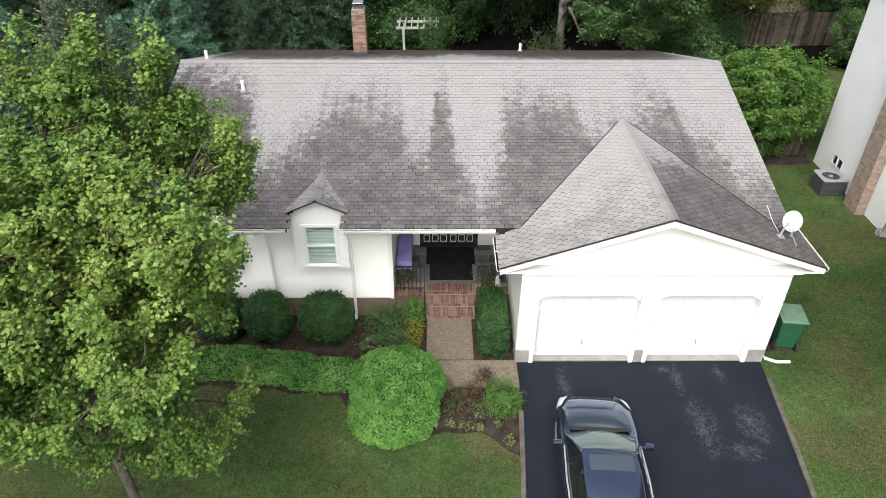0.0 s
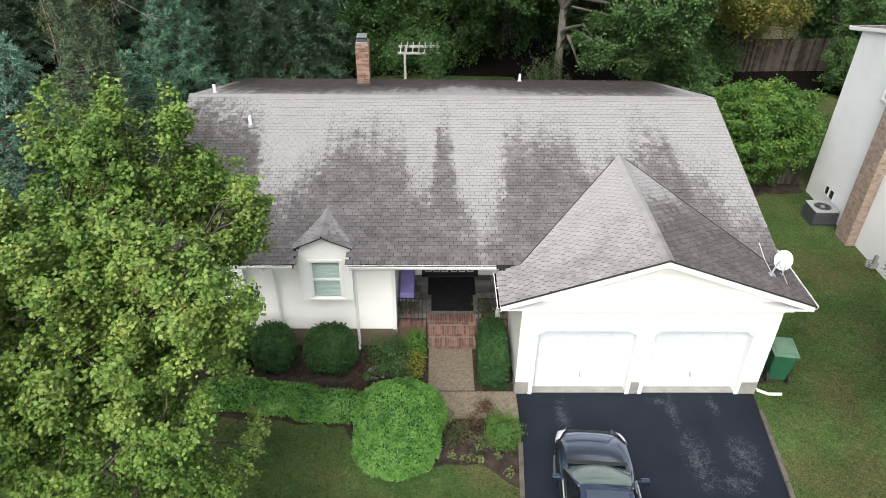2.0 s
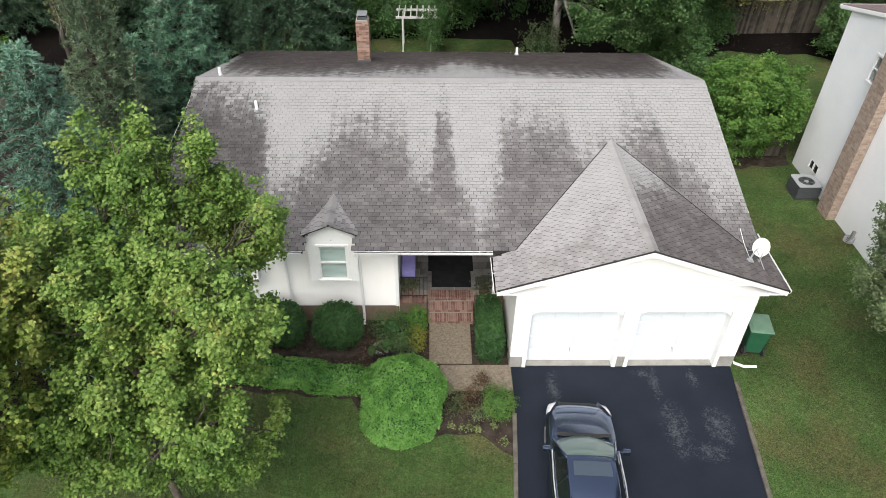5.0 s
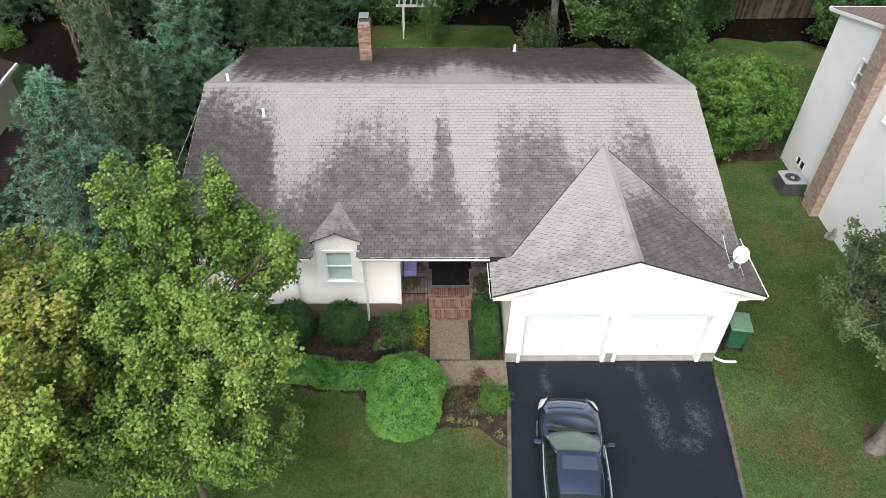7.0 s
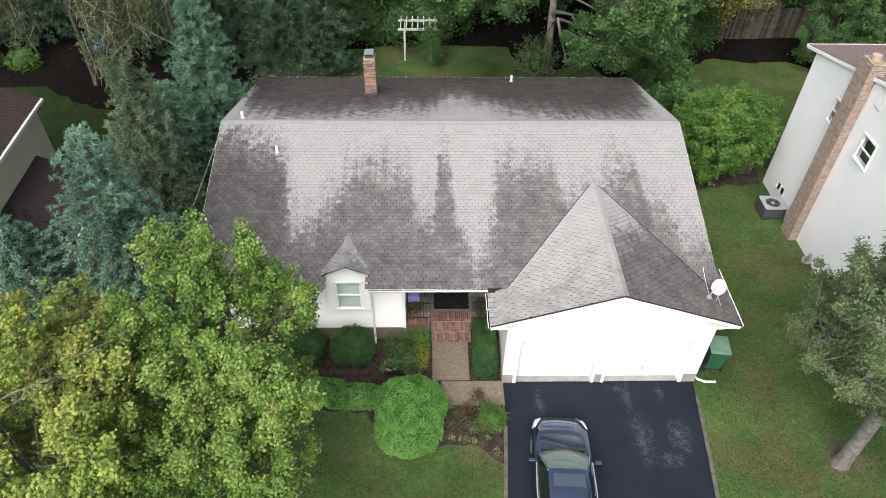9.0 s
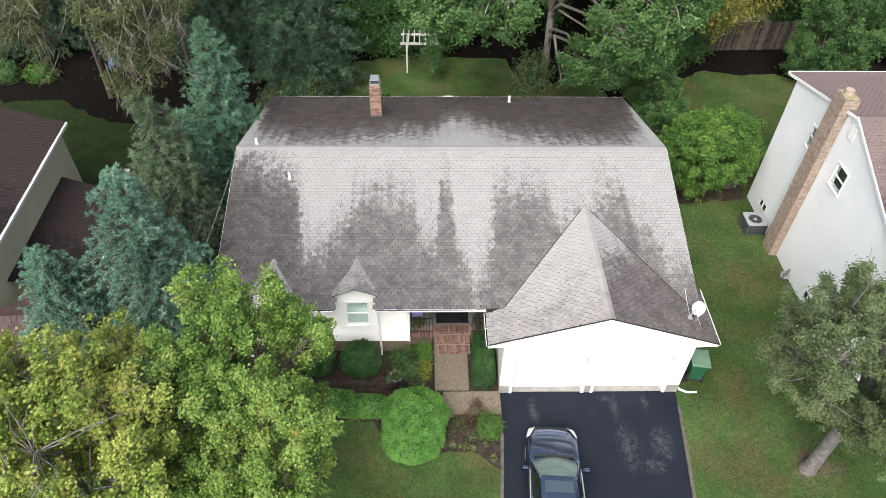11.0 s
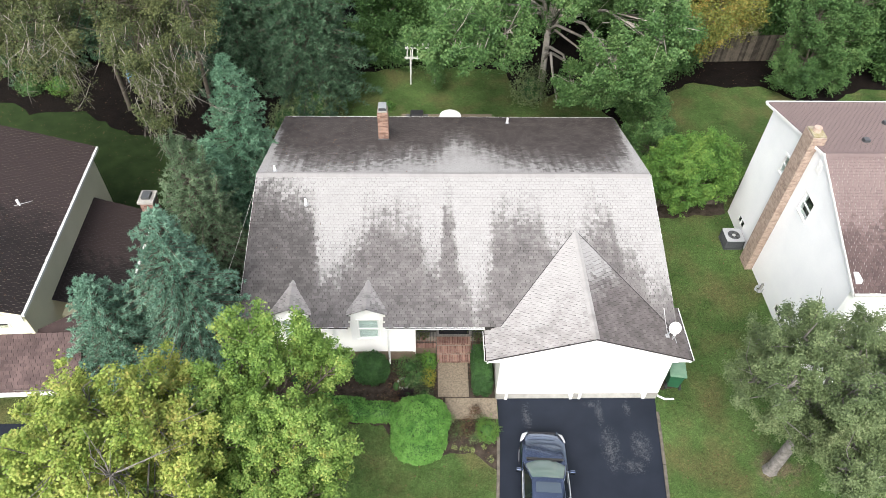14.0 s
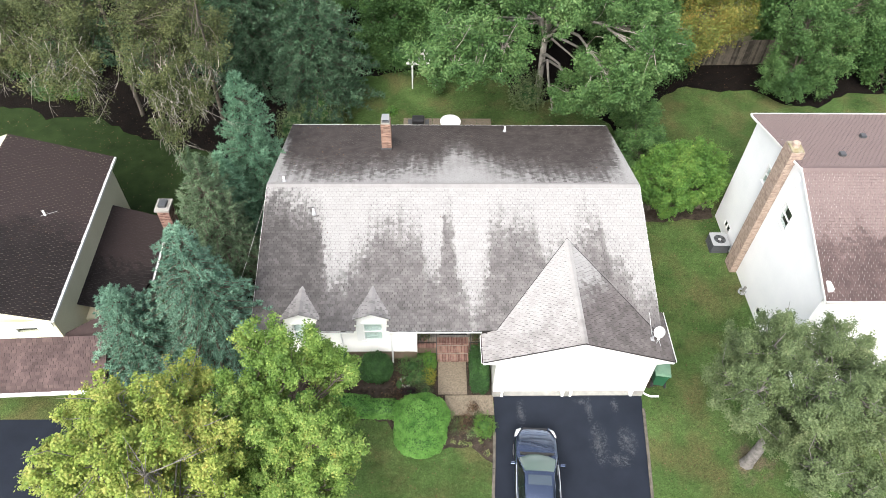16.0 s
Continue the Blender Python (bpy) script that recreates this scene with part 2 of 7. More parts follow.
M["shingle_brown"] = shingle_material("dark_brown_shingles", (0.032, 0.023, 0.0225), (0.013, 0.01, 0.01), None, 19.0, 0.8)
# asphalt with worn pale patches
m, t, b = material("sealed_asphalt", 0.75)
b.inputs["Specular IOR Level"].default_value = 0.2
pos = t.nodes.new("ShaderNodeNewGeometry").outputs["Position"]


def blot(cx, cy, rx, ry):
    s = t.nodes.new("ShaderNodeVectorMath")
    s.operation = "SUBTRACT"
    t.links.new(pos, s.inputs[0])
    s.inputs[1].default_value = (cx, cy, 0)
    d = t.nodes.new("ShaderNodeVectorMath")
    d.operation = "DIVIDE"
    t.links.new(s.outputs[0], d.inputs[0])
    d.inputs[1].default_value = (rx, ry, 1)
    ln = t.nodes.new("ShaderNodeVectorMath")
    ln.operation = "LENGTH"
    t.links.new(d.outputs[0], ln.inputs[0])
    return calc(t, "SUBTRACT", 1.0, ln.outputs["Value"])


worn = blot(6.75, 11.7, 0.5, 1.15)
for spot in ((7.95, 11.75, 0.52, 0.9), (7.5, 10.95, 0.65, 0.4), (6.55, 13.3, 0.22, 0.9), (7.7, 13.4, 0.2, 0.45), (3.6, 13.1, 0.25, 0.8), (6.3, 13.6, 0.5, 0.2)):
    worn = calc(t, "MAXIMUM", worn, blot(*spot))
grit = noise_tex(t, 24, 5)
mid = noise_tex(t, 5, 3)
wm = calc(t, "ADD", calc(t, "MULTIPLY", worn, 0.55), calc(t, "MULTIPLY_ADD", grit, 2.2, calc(t, "MULTIPLY_ADD", mid, 1.2, -1.85)))
wm = ramp(t, wm, [(0.02, 0.0), (0.8, 1.0)])
wm = calc(t, "MULTIPLY", wm, ramp(t, worn, [(0.0, 0.0), (0.25, 1.0)]))
basec = ramp(t, noise_tex(t, 0.8, 4), [(0.3, (0.0075, 0.0105, 0.0175)), (0.75, (0.013, 0.017, 0.027))])
t.links.new(mixc(t, wm, basec, (0.066, 0.072, 0.081)), b.inputs["Base Color"])
bumped(t, b, noise_tex(t, 120, 2), 0.5, 0.006)
M["asphalt"] = m

# lawn: two greens, dry patches, blades
m, t, b = material("lawn", 0.95)
b.inputs["Specular IOR Level"].default_value = 0.1
g = ramp(t, noise_tex(t, 0.45, 5), [(0.3, (0.036, 0.068, 0.019)), (0.5, (0.062, 0.108, 0.031)), (0.72, (0.094, 0.147, 0.047))])
dry = ramp(t, noise_tex(t, 0.5, 7), [(0.46, 0.0), (0.66, 0.55)])
g = mixc(t, dry, g, (0.125, 0.098, 0.048))
bald = ramp(t, noise_tex(t, 2.3, 6), [(0.56, 0.0), (0.72, 0.3)])
g = mixc(t, bald, g, (0.13, 0.115, 0.055))
foot = t.nodes.new("ShaderNodeVectorMath")
foot.operation = "DISTANCE"
t.links.new(t.nodes.new("ShaderNodeNewGeometry").outputs["Position"], foot.inputs[0])
foot.inputs[1].default_value = (12.75, 10.75, 0.3)
bare = calc(t, "ADD", foot.outputs["Value"], calc(t, "MULTIPLY_ADD", noise_tex(t, 2.4, 6), 2.6, -1.3))
g = mixc(t, ramp(t, bare, [(0.35, 0.85), (1.0, 0.0)]), g, (0.14, 0.11, 0.075))
blade = noise_tex(t, 34, 5, None, 1.2)
clump = noise_tex(t, 8.3, 8, None, 1.6)
g = mixc(t, 1.0, g, ramp(t, blade, [(0.3, 0.35), (0.7, 1.5)]), "MULTIPLY")
g = mixc(t, 1.0, g, ramp(t, clump, [(0.3, 0.62), (0.7, 1.38)]), "MULTIPLY")
t.links.new(g, b.inputs["Base Color"])
bumped(t, b, blade, 1.0, 0.04)
M["lawn"] = m


def glass_material(name, tint, rough=0.02):
    m, t, b = material(name, rough)
    b.inputs["Base Color"].default_value = (*tint, 1)
    b.inputs["Specular IOR Level"].default_value = 0.6
    return m


M["glass"] = glass_material("dark_window_glass", (0.012, 0.016, 0.018))
M["sunroof"] = glass_material("blue_tinted_glass", (0.05, 0.066, 0.085))
# green glass tint, made paler to hold the sky's reflection
M["carglass"] = glass_material("sky_tinted_car_glass", (0.1, 0.145, 0.13))
m, t, b = material("dark_blue_car_paint", 0.2)
b.inputs["Base Color"].default_value = (0.1, 0.13, 0.205, 1)
b.inputs["Metallic"].default_value = 0.95
b.inputs["Coat Weight"].default_value, b.inputs["Coat Roughness"].default_value = 1.0, 0.03
bumped(t, b, noise_tex(t, 300, 2), 0.02, 0.001)
M["paint"] = m
M["chrome"] = plain("chrome", (0.85, 0.85, 0.85), 0.4, 0.7, 0.02)
M["lamp"] = plain("clear_headlight_lens", (0.72, 0.72, 0.74), 0.12)
M["seat"] = plain("tan_interior", (0.2, 0.17, 0.13), 0.8)

M["leaf_maple"] = leaf_material("maple_leaves", [(0.05, (0.0448, 0.0969, 0.0181)), (0.35, (0.113, 0.209, 0.038)), (0.6, (0.206, 0.322, 0.0709)), (0.8, (0.314, 0.4, 0.104)), (0.98, (0.43, 0.391, 0.0991))], through_light=0.16)
M["leaf_yellow"] = leaf_material("yellowing_leaves", [(0.05, (0.0939, 0.174, 0.029)), (0.4, (0.236, 0.329, 0.0619)), (0.7, (0.395, 0.44, 0.109)), (0.95, (0.546, 0.448, 0.13))], through_light=0.16)
M["leaf_back"] = leaf_material("broad_leaves", [(0.05, (0.0282, 0.0711, 0.0224)), (0.45, (0.0796, 0.167, 0.0499)), (0.8, (0.159, 0.266, 0.0937)), (1, (0.235, 0.314, 0.126))])
M["leaf_wood"] = leaf_material("wood_leaves", [(0.05, (0.022, 0.06, 0.0176)), (0.45, (0.06, 0.135, 0.0374)), (0.8, (0.12, 0.22, 0.066)), (1, (0.19, 0.27, 0.088))])
M["leaf_amber"] = leaf_material("amber_leaves", [(0.05, (0.07, 0.11, 0.022)), (0.5, (0.18, 0.2, 0.045)), (0.8, (0.34, 0.24, 0.06)), (1.0, (0.36, 0.2, 0.05))])
M["leaf_olive"] = leaf_material("olive_leaves", [(0.05, (0.04, 0.055, 0.025)), (0.5, (0.095, 0.12, 0.05)), (0.95, (0.17, 0.19, 0.09))])
M["leaf_grey"] = leaf_material("grey_green_leaves", [(0.05, (0.0649, 0.098, 0.0446)), (0.5, (0.157, 0.216, 0.095)), (0.95, (0.287, 0.341, 0.172))])
M["leaf_brown"] = leaf_material("thin_brown_leaves", [(0.05, (0.029, 0.0456, 0.0155)), (0.5, (0.0994, 0.124, 0.0464)), (0.95, (0.207, 0.22, 0.0914))])
M["leaf_hedge"] = leaf_material("privet_leaves", [(0.05, (0.0585, 0.173, 0.0314)), (0.45, (0.146, 0.343, 0.0705)), (0.95, (0.293, 0.539, 0.138))], 1.2)
M["leaf_yew"] = leaf_material("dark_yew_leaves", [(0.05, (0.0192, 0.0515, 0.0162)), (0.5, (0.0481, 0.119, 0.0353)), (0.95, (0.096, 0.209, 0.0642))], 1.2)
M["leaf_bush"] = leaf_material("bright_bush_leaves", [(0.05, (0.0486, 0.118, 0.0232)), (0.45, (0.103, 0.22, 0.0424)), (0.8, (0.186, 0.309, 0.0669)), (1, (0.304, 0.356, 0.077))], 0.7)
M["leaf_gold"] = leaf_material("golden_leaves", [(0.05, (0.161, 0.172, 0.0208)), (0.95, (0.363, 0.343, 0.0624))], 1.2)
M["leaf_lime"] = leaf_material("lime_leaves", [(0.05, (0.065, 0.169, 0.026)), (0.95, (0.182, 0.351, 0.065))], 1.2)
M["leaf_plum"] = leaf_material("dark_purple_leaves", [(0.05, (0.015, 0.012, 0.014)), (0.95, (0.06, 0.04, 0.045))], 1.2)
M["leaf_russet"] = leaf_material("russet_leaves", [(0.05, (0.0525, 0.034, 0.0225)), (0.5, (0.15, 0.085, 0.054)), (0.95, (0.225, 0.187, 0.099))], 1.6)
M["leaf_pale"] = leaf_material("pale_edged_leaves", [(0.05, (0.096, 0.145, 0.042)), (0.5, (0.216, 0.264, 0.09)), (0.95, (0.36, 0.383, 0.204))], 1.6)
M["leaf_dead"] = leaf_material("dry_leaves", [(0.05, (0.088, 0.0473, 0.0263)), (0.95, (0.264, 0.158, 0.0945))], 1.2)
M["needle_blue"] = leaf_material("blue_spruce_needles", [(0.05, (0.0566, 0.128, 0.0911)), (0.5, (0.158, 0.298, 0.214)), (0.95, (0.315, 0.512, 0.378))], 0.5, through_light=0.1)
M["needle_green"] = leaf_material("green_spruce_needles", [(0.05, (0.0494, 0.0894, 0.046)), (0.5, (0.13, 0.198, 0.11)), (0.95, (0.233, 0.312, 0.184))], 0.5, through_light=0.1)
M["needle_pine"] = leaf_material("blue_green_pine_needles", [(0.05, (0.0507, 0.125, 0.0785)), (0.5, (0.139, 0.281, 0.176)), (0.95, (0.276, 0.461, 0.305))], 0.5, through_light=0.1)
M["needle_dark"] = leaf_material("dark_pine_needles", [(0.05, (0.0228, 0.0578, 0.0326)), (0.5, (0.0684, 0.137, 0.0748)), (0.95, (0.152, 0.251, 0.15))], 0.5, through_light=0.1)
M["grass"] = leaf_material("grass_blades", [(0.1, (0.05, 0.0952, 0.0263)), (0.6, (0.1, 0.165, 0.0473)), (0.95, (0.17, 0.18, 0.0854))], 0.4, 0.7)

# ---- building tools ----
def thing(name, x, y, z, label, category, group="", turn=0.0, kind=""):
    ob = new(name)
    ob.empty_display_size = 0.2
    ob.matrix_world = pose(x, y, z, 0, 0, turn)
    return tagged(ob, label, category, group, kind)


def part(name, bm, mat, parent=None, label="", smooth=False):
    """Links a bmesh, or lists of points and faces, as one mesh object under its parent."""
    me = bpy.data.meshes.new(name)
    if isinstance(bm, tuple):
        me.from_pydata(*[[tuple(v) for v in bm[0]], [], [tuple(f) for f in bm[1]]])
    else:
        bmesh.ops.recalc_face_normals(bm, faces=bm.faces)
        bm.to_mesh(me)
        bm.free()
    me.materials.append(M[mat] if isinstance(mat, str) else mat)
    if smooth:
        me.polygons.foreach_set("use_smooth", [True] * len(me.polygons))
    ob = new(name, me)
    ob.parent = parent
    if label:
        tagged(ob, label)
    return ob


def box(bm, x0, x1, y0, y1, z0, z1, bevel=0.0, m=None):
    r = bmesh.ops.create_cube(bm, size=1.0)
    vs = r["verts"]
    mat = Matrix.Translation(((x0 + x1) / 2, (y0 + y1) / 2, (z0 + z1) / 2)) @ Matrix.Diagonal((x1 - x0, y1 - y0, z1 - z0, 1))
    bmesh.ops.transform(bm, matrix=(m @ mat) if m else mat, verts=vs)
    if bevel:
        es = list({e for v in vs for e in v.link_edges})
        bmesh.ops.bevel(bm, geom=es, offset=bevel, segments=2, affect="EDGES", profile=0.5)
    return bm


def boxes(*lst, bevel=0.0, m=None):
    bm = bmesh.new()
    for b in lst:
        box(bm, *b, bevel=bevel, m=m)
    return bm


def prism(bm, pts, d):
    """A flat outline of points pushed out by the vector d."""
    lo = [bm.verts.new(p) for p in pts]
    hi = [bm.verts.new(Vector(p) + Vector(d)) for p in pts]
    bm.faces.new(lo), bm.faces.new(hi[::-1])
    n = len(pts)
    for i in range(n):
        bm.faces.new((lo[i], lo[(i + 1) % n], hi[(i + 1) % n], hi[i]))
    return bm


def rod(bm, a, b, r, r2=None, sides=10):
    a, b = Vector(a), Vector(b)
    d = b - a
    mat = Matrix.Translation((a + b) / 2) @ d.to_track_quat("Z", "Y").to_matrix().to_4x4()
    bmesh.ops.create_cone(bm, cap_ends=True, segments=sides, radius1=r, radius2=r if r2 is None else r2, depth=d.length, matrix=mat)
    return bm


def rods(*lst, sides=10):
    bm = bmesh.new()
    for a, b, r in lst:
        rod(bm, a, b, r, sides=sides)
    return bm


def tubes(paths, sides=6):
    """Tapered tubes along lists of (point, radius), as points and faces."""
    V, F = [], []
    for path in paths:
        rings = []
        for i, (p, r) in enumerate(path):
            p = Vector(p)
            d = (Vector(path[min(i + 1, len(path) - 1)][0]) - Vector(path[max(i - 1, 0)][0])).normalized()
            u = d.orthogonal().normalized()
            w = d.cross(u)
            start = len(V)
            for k in range(sides):
                a = 2 * math.pi * k / sides
                V.append(p + r * (math.cos(a) * u + math.sin(a) * w))
            rings.append(start)
        for a, b in zip(rings, rings[1:]):
            for k in range(sides):
                F.append((a + k, a + (k + 1) % sides, b + (k + 1) % sides, b + k))
        F.append(tuple(range(rings[-1], rings[-1] + sides)))
    return V, F


def raw(name, verts, loops, per, mat, parent=None, label=""):
    """A mesh of many faces with the same number of corners, from arrays."""
    me = bpy.data.meshes.new(name)
    n = len(loops) // per
    me.vertices.add(len(verts))
    me.vertices.foreach_set("co", np.asarray(verts, dtype=np.float32).ravel())
    me.loops.add(len(loops))
    me.loops.foreach_set("vertex_index", np.asarray(loops, dtype=np.int32))
    me.polygons.add(n)
    me.polygons.foreach_set("loop_start", np.arange(0, n * per, per, dtype=np.int32))
    me.polygons.foreach_set("loop_total", np.full(n, per, dtype=np.int32))
    me.update(calc_edges=True)
    me.polygons.foreach_set("use_smooth", np.zeros(n, dtype=bool))
    me.materials.append(M[mat] if isinstance(mat, str) else mat)
    ob = new(name, me)
    ob.parent = parent
    if label:
        tagged(ob, label)
    return ob


DIAMOND = np.array([(-0.5, 0, 0.0), (0.02, 0.3, 0.07), (0.5, 0, -0.05), (0.02, -0.3, 0.07)])
LOBED = np.array([(-0.5, 0, 0), (-0.15, 0.44, 0.05), (0.22, 0.2, 0.0), (0.58, 0, -0.08), (0.22, -0.2, 0.0), (-0.15, -0.44, 0.05)])
BLADE = np.array([(0, 0.5, 0), (1, 0.12, 0.0), (1, -0.12, 0.0), (0, -0.5, 0)])


def unit(a):
    return a / np.maximum(np.linalg.norm(a, axis=1, keepdims=True), 1e-6)


def leaves(name, P, N, S, mat, parent, rng, shape=DIAMOND, label="", along=None, width=None):
    """One leaf at each point P, facing N, of size S; along: the direction of its midrib."""
    N = unit(N)
    U = rng.normal(size=N.shape) if along is None else along
    U = unit(U - (U * N).sum(1, keepdims=True) * N)
    W = np.cross(N, U)
    S = np.asarray(S).reshape(-1, 1, 1)
    wd = S if width is None else np.asarray(width).reshape(-1, 1, 1)
    T = shape[None]
    V = P[:, None] + S * T[..., 0:1] * U[:, None] + wd * T[..., 1:2] * W[:, None] + S * T[..., 2:3] * N[:, None]
    k = len(shape)
    return raw(name, V.reshape(-1, 3), np.arange(len(P) * k), k, mat, parent, label)


def crown_points(lobes, clusters, per, rng, spread=0.3, inner=0.55, low=-0.75, bough=0.3, tufts=10):
    """Centres of leaf clusters within uneven lobes (x, y, z, rx, ry, rz), and the leaves about them."""
    L = np.array(lobes, dtype=float)
    w = L[:, 3] * L[:, 4] + L[:, 4] * L[:, 5] + L[:, 3] * L[:, 5]
    pick = rng.choice(len(L), clusters, p=w / w.sum())
    nb = max(30, clusters // tufts)
    pick = pick[:nb]
    d = unit(rng.normal(size=(nb, 3)))
    d[:, 2] = np.maximum(d[:, 2], low * rng.random(nb))
    d = unit(d)
    rad = inner + (1.0 - inner) * rng.random(nb) ** 0.6
    wave = 1 + 0.13 * np.sin(5 * d[:, 0] + 3 * pick) * np.cos(4 * d[:, 1] - 2 * pick) + 0.08 * np.sin(11 * d[:, 2] + 7 * d[:, 0])
    B = L[pick, :3] + d * L[pick, 3:6] * (rad * wave)[:, None]
    b = rng.integers(nb, size=clusters)
    along = unit(d * 0.7 + np.array([0, 0, 0.9]))
    up = rng.random((clusters, 1))
    C = B[b] + along[b] * ((up - 0.55) * bough * 5.6) + rng.normal(size=(clusters, 3)) * bough * (0.95 - 0.8 * up)
    d = d[b]
    off = rng.normal(size=(clusters, per, 3)) * spread * np.array([1, 1, 0.7])
    P = (C[:, None] + off).reshape(-1, 3)
    out = np.repeat(d, per, 0)
    N = 0.3 * out + np.array([0, -0.05, 1.0]) + 0.6 * rng.normal(size=P.shape)
    return C, P, N


def broad_tree(name, base, lobes, clusters, per, leaf, mat, bark, seed, label, fork=0.35, trunk_r=0.2, limbs=60, shape=DIAMOND, spread=0.3, inner=0.55, lean=(0, 0), category="tree", bare=0, bough=0.3, tufts=10, hang=0):
    rng = np.random.default_rng(seed)
    x, y = base
    tree = thing(name, x, y, ground_z(x, y), label, category)
    rel = [(l[0] - x, l[1] - y, *l[2:]) for l in lobes]
    C, P, N = crown_points(rel, clusters, per, rng, spread, inner, bough=bough, tufts=tufts)
    top = max(l[2] for l in rel)
    fk = Vector((lean[0], lean[1], top * fork))
    paths = [[((0, 0, -0.15), trunk_r * 1.5), ((0.02, 0, 0.25), trunk_r * 1.05), (fk * 0.5 + Vector((0.04, 0.03, 0)), trunk_r * 0.95), (fk, trunk_r * 0.85)]]
    mains = []
    for l in rel:
        c = Vector(l[:3])
        st = fk.copy()
        if c.z < fk.z + 1.2:
            st = fk * max(0.35, min(0.9, (c.z - 1.2) / max(fk.z, 0.1)))
        dv = c - st
        p1 = st + Vector((dv.x * 0.12, dv.y * 0.12, dv.z * 0.45)) + Vector(rng.normal(size=3) * 0.12)
        p2 = st + Vector((dv.x * 0.5, dv.y * 0.5, dv.z * 0.85)) + Vector(rng.normal(size=3) * 0.15)
        k = trunk_r * (0.45 + 0.25 * rng.random())
        paths.append([(st - Vector((0, 0, 0.1)), k), (p1, k * 0.75), (p2, k * 0.5), (c, k * 0.3), (c + Vector((rng.normal() * 0.2, rng.normal() * 0.2, l[5] * 0.7)), k * 0.08)])
        mains.append((p2, c))
    for i in rng.choice(len(C), min(limbs, len(C)), replace=False):
        e = Vector(C[i])
        a, c = min(mains, key=lambda s: (s[1] - e).length)
        s = a.lerp(c, float(rng.random()))
        mid = s.lerp(e, 0.5) + Vector(rng.normal(size=3) * 0.15) + Vector((0, 0, 0.12))
        paths.append([(s, trunk_r * 0.2), (mid, trunk_r * 0.12), (e, trunk_r * 0.04)])
    for i in range(bare):
        e = Vector(C[rng.integers(len(C))])
        e = e + Vector(rng.normal(size=3) * 0.3) + Vector((0, 0, 0.2))
        s = min(mains, key=lambda q: (q[1] - e).length)[1]
        paths.append([(s, 0.018), (s.lerp(e, 0.6) + Vector(rng.normal(size=3) * 0.2), 0.012), (s.lerp(e, 1.15), 0.005)])
    part("trunk", tubes(paths, 7), bark, tree, smooth=True)
    if hang:
        low = np.argsort(C[:, 2] + 0.35 * C[:, 1])[:max(hang, len(C) // 2)]
        twigs = []
        for i in rng.choice(low, hang, replace=False):
            p, d = Vector(C[i]), Vector((rng.normal() * 0.55, -0.2 - 0.4 * rng.random(), -0.45 - 0.75 * rng.random()))
            q = p + d * 0.5 + Vector(rng.normal(size=3) * 0.1)
            e = p + d * 1.05
            twigs.append([(p - d * 0.5 + Vector((0, 0, 0.2)), 0.011), (p, 0.009), (q, 0.006), (e, 0.003)])
            for j in range(2):
                twigs.append([(q, 0.005), (q + d * 0.35 + Vector(rng.normal(size=3) * 0.22), 0.003)])
        part("hanging_twig", tubes(twigs, 4), "palebark", tree, "pale bare hanging twigs")
    leaves("crown", P, N, leaf * (0.7 + 0.6 * rng.random(len(P))), mat, tree, rng, shape)
    return tree


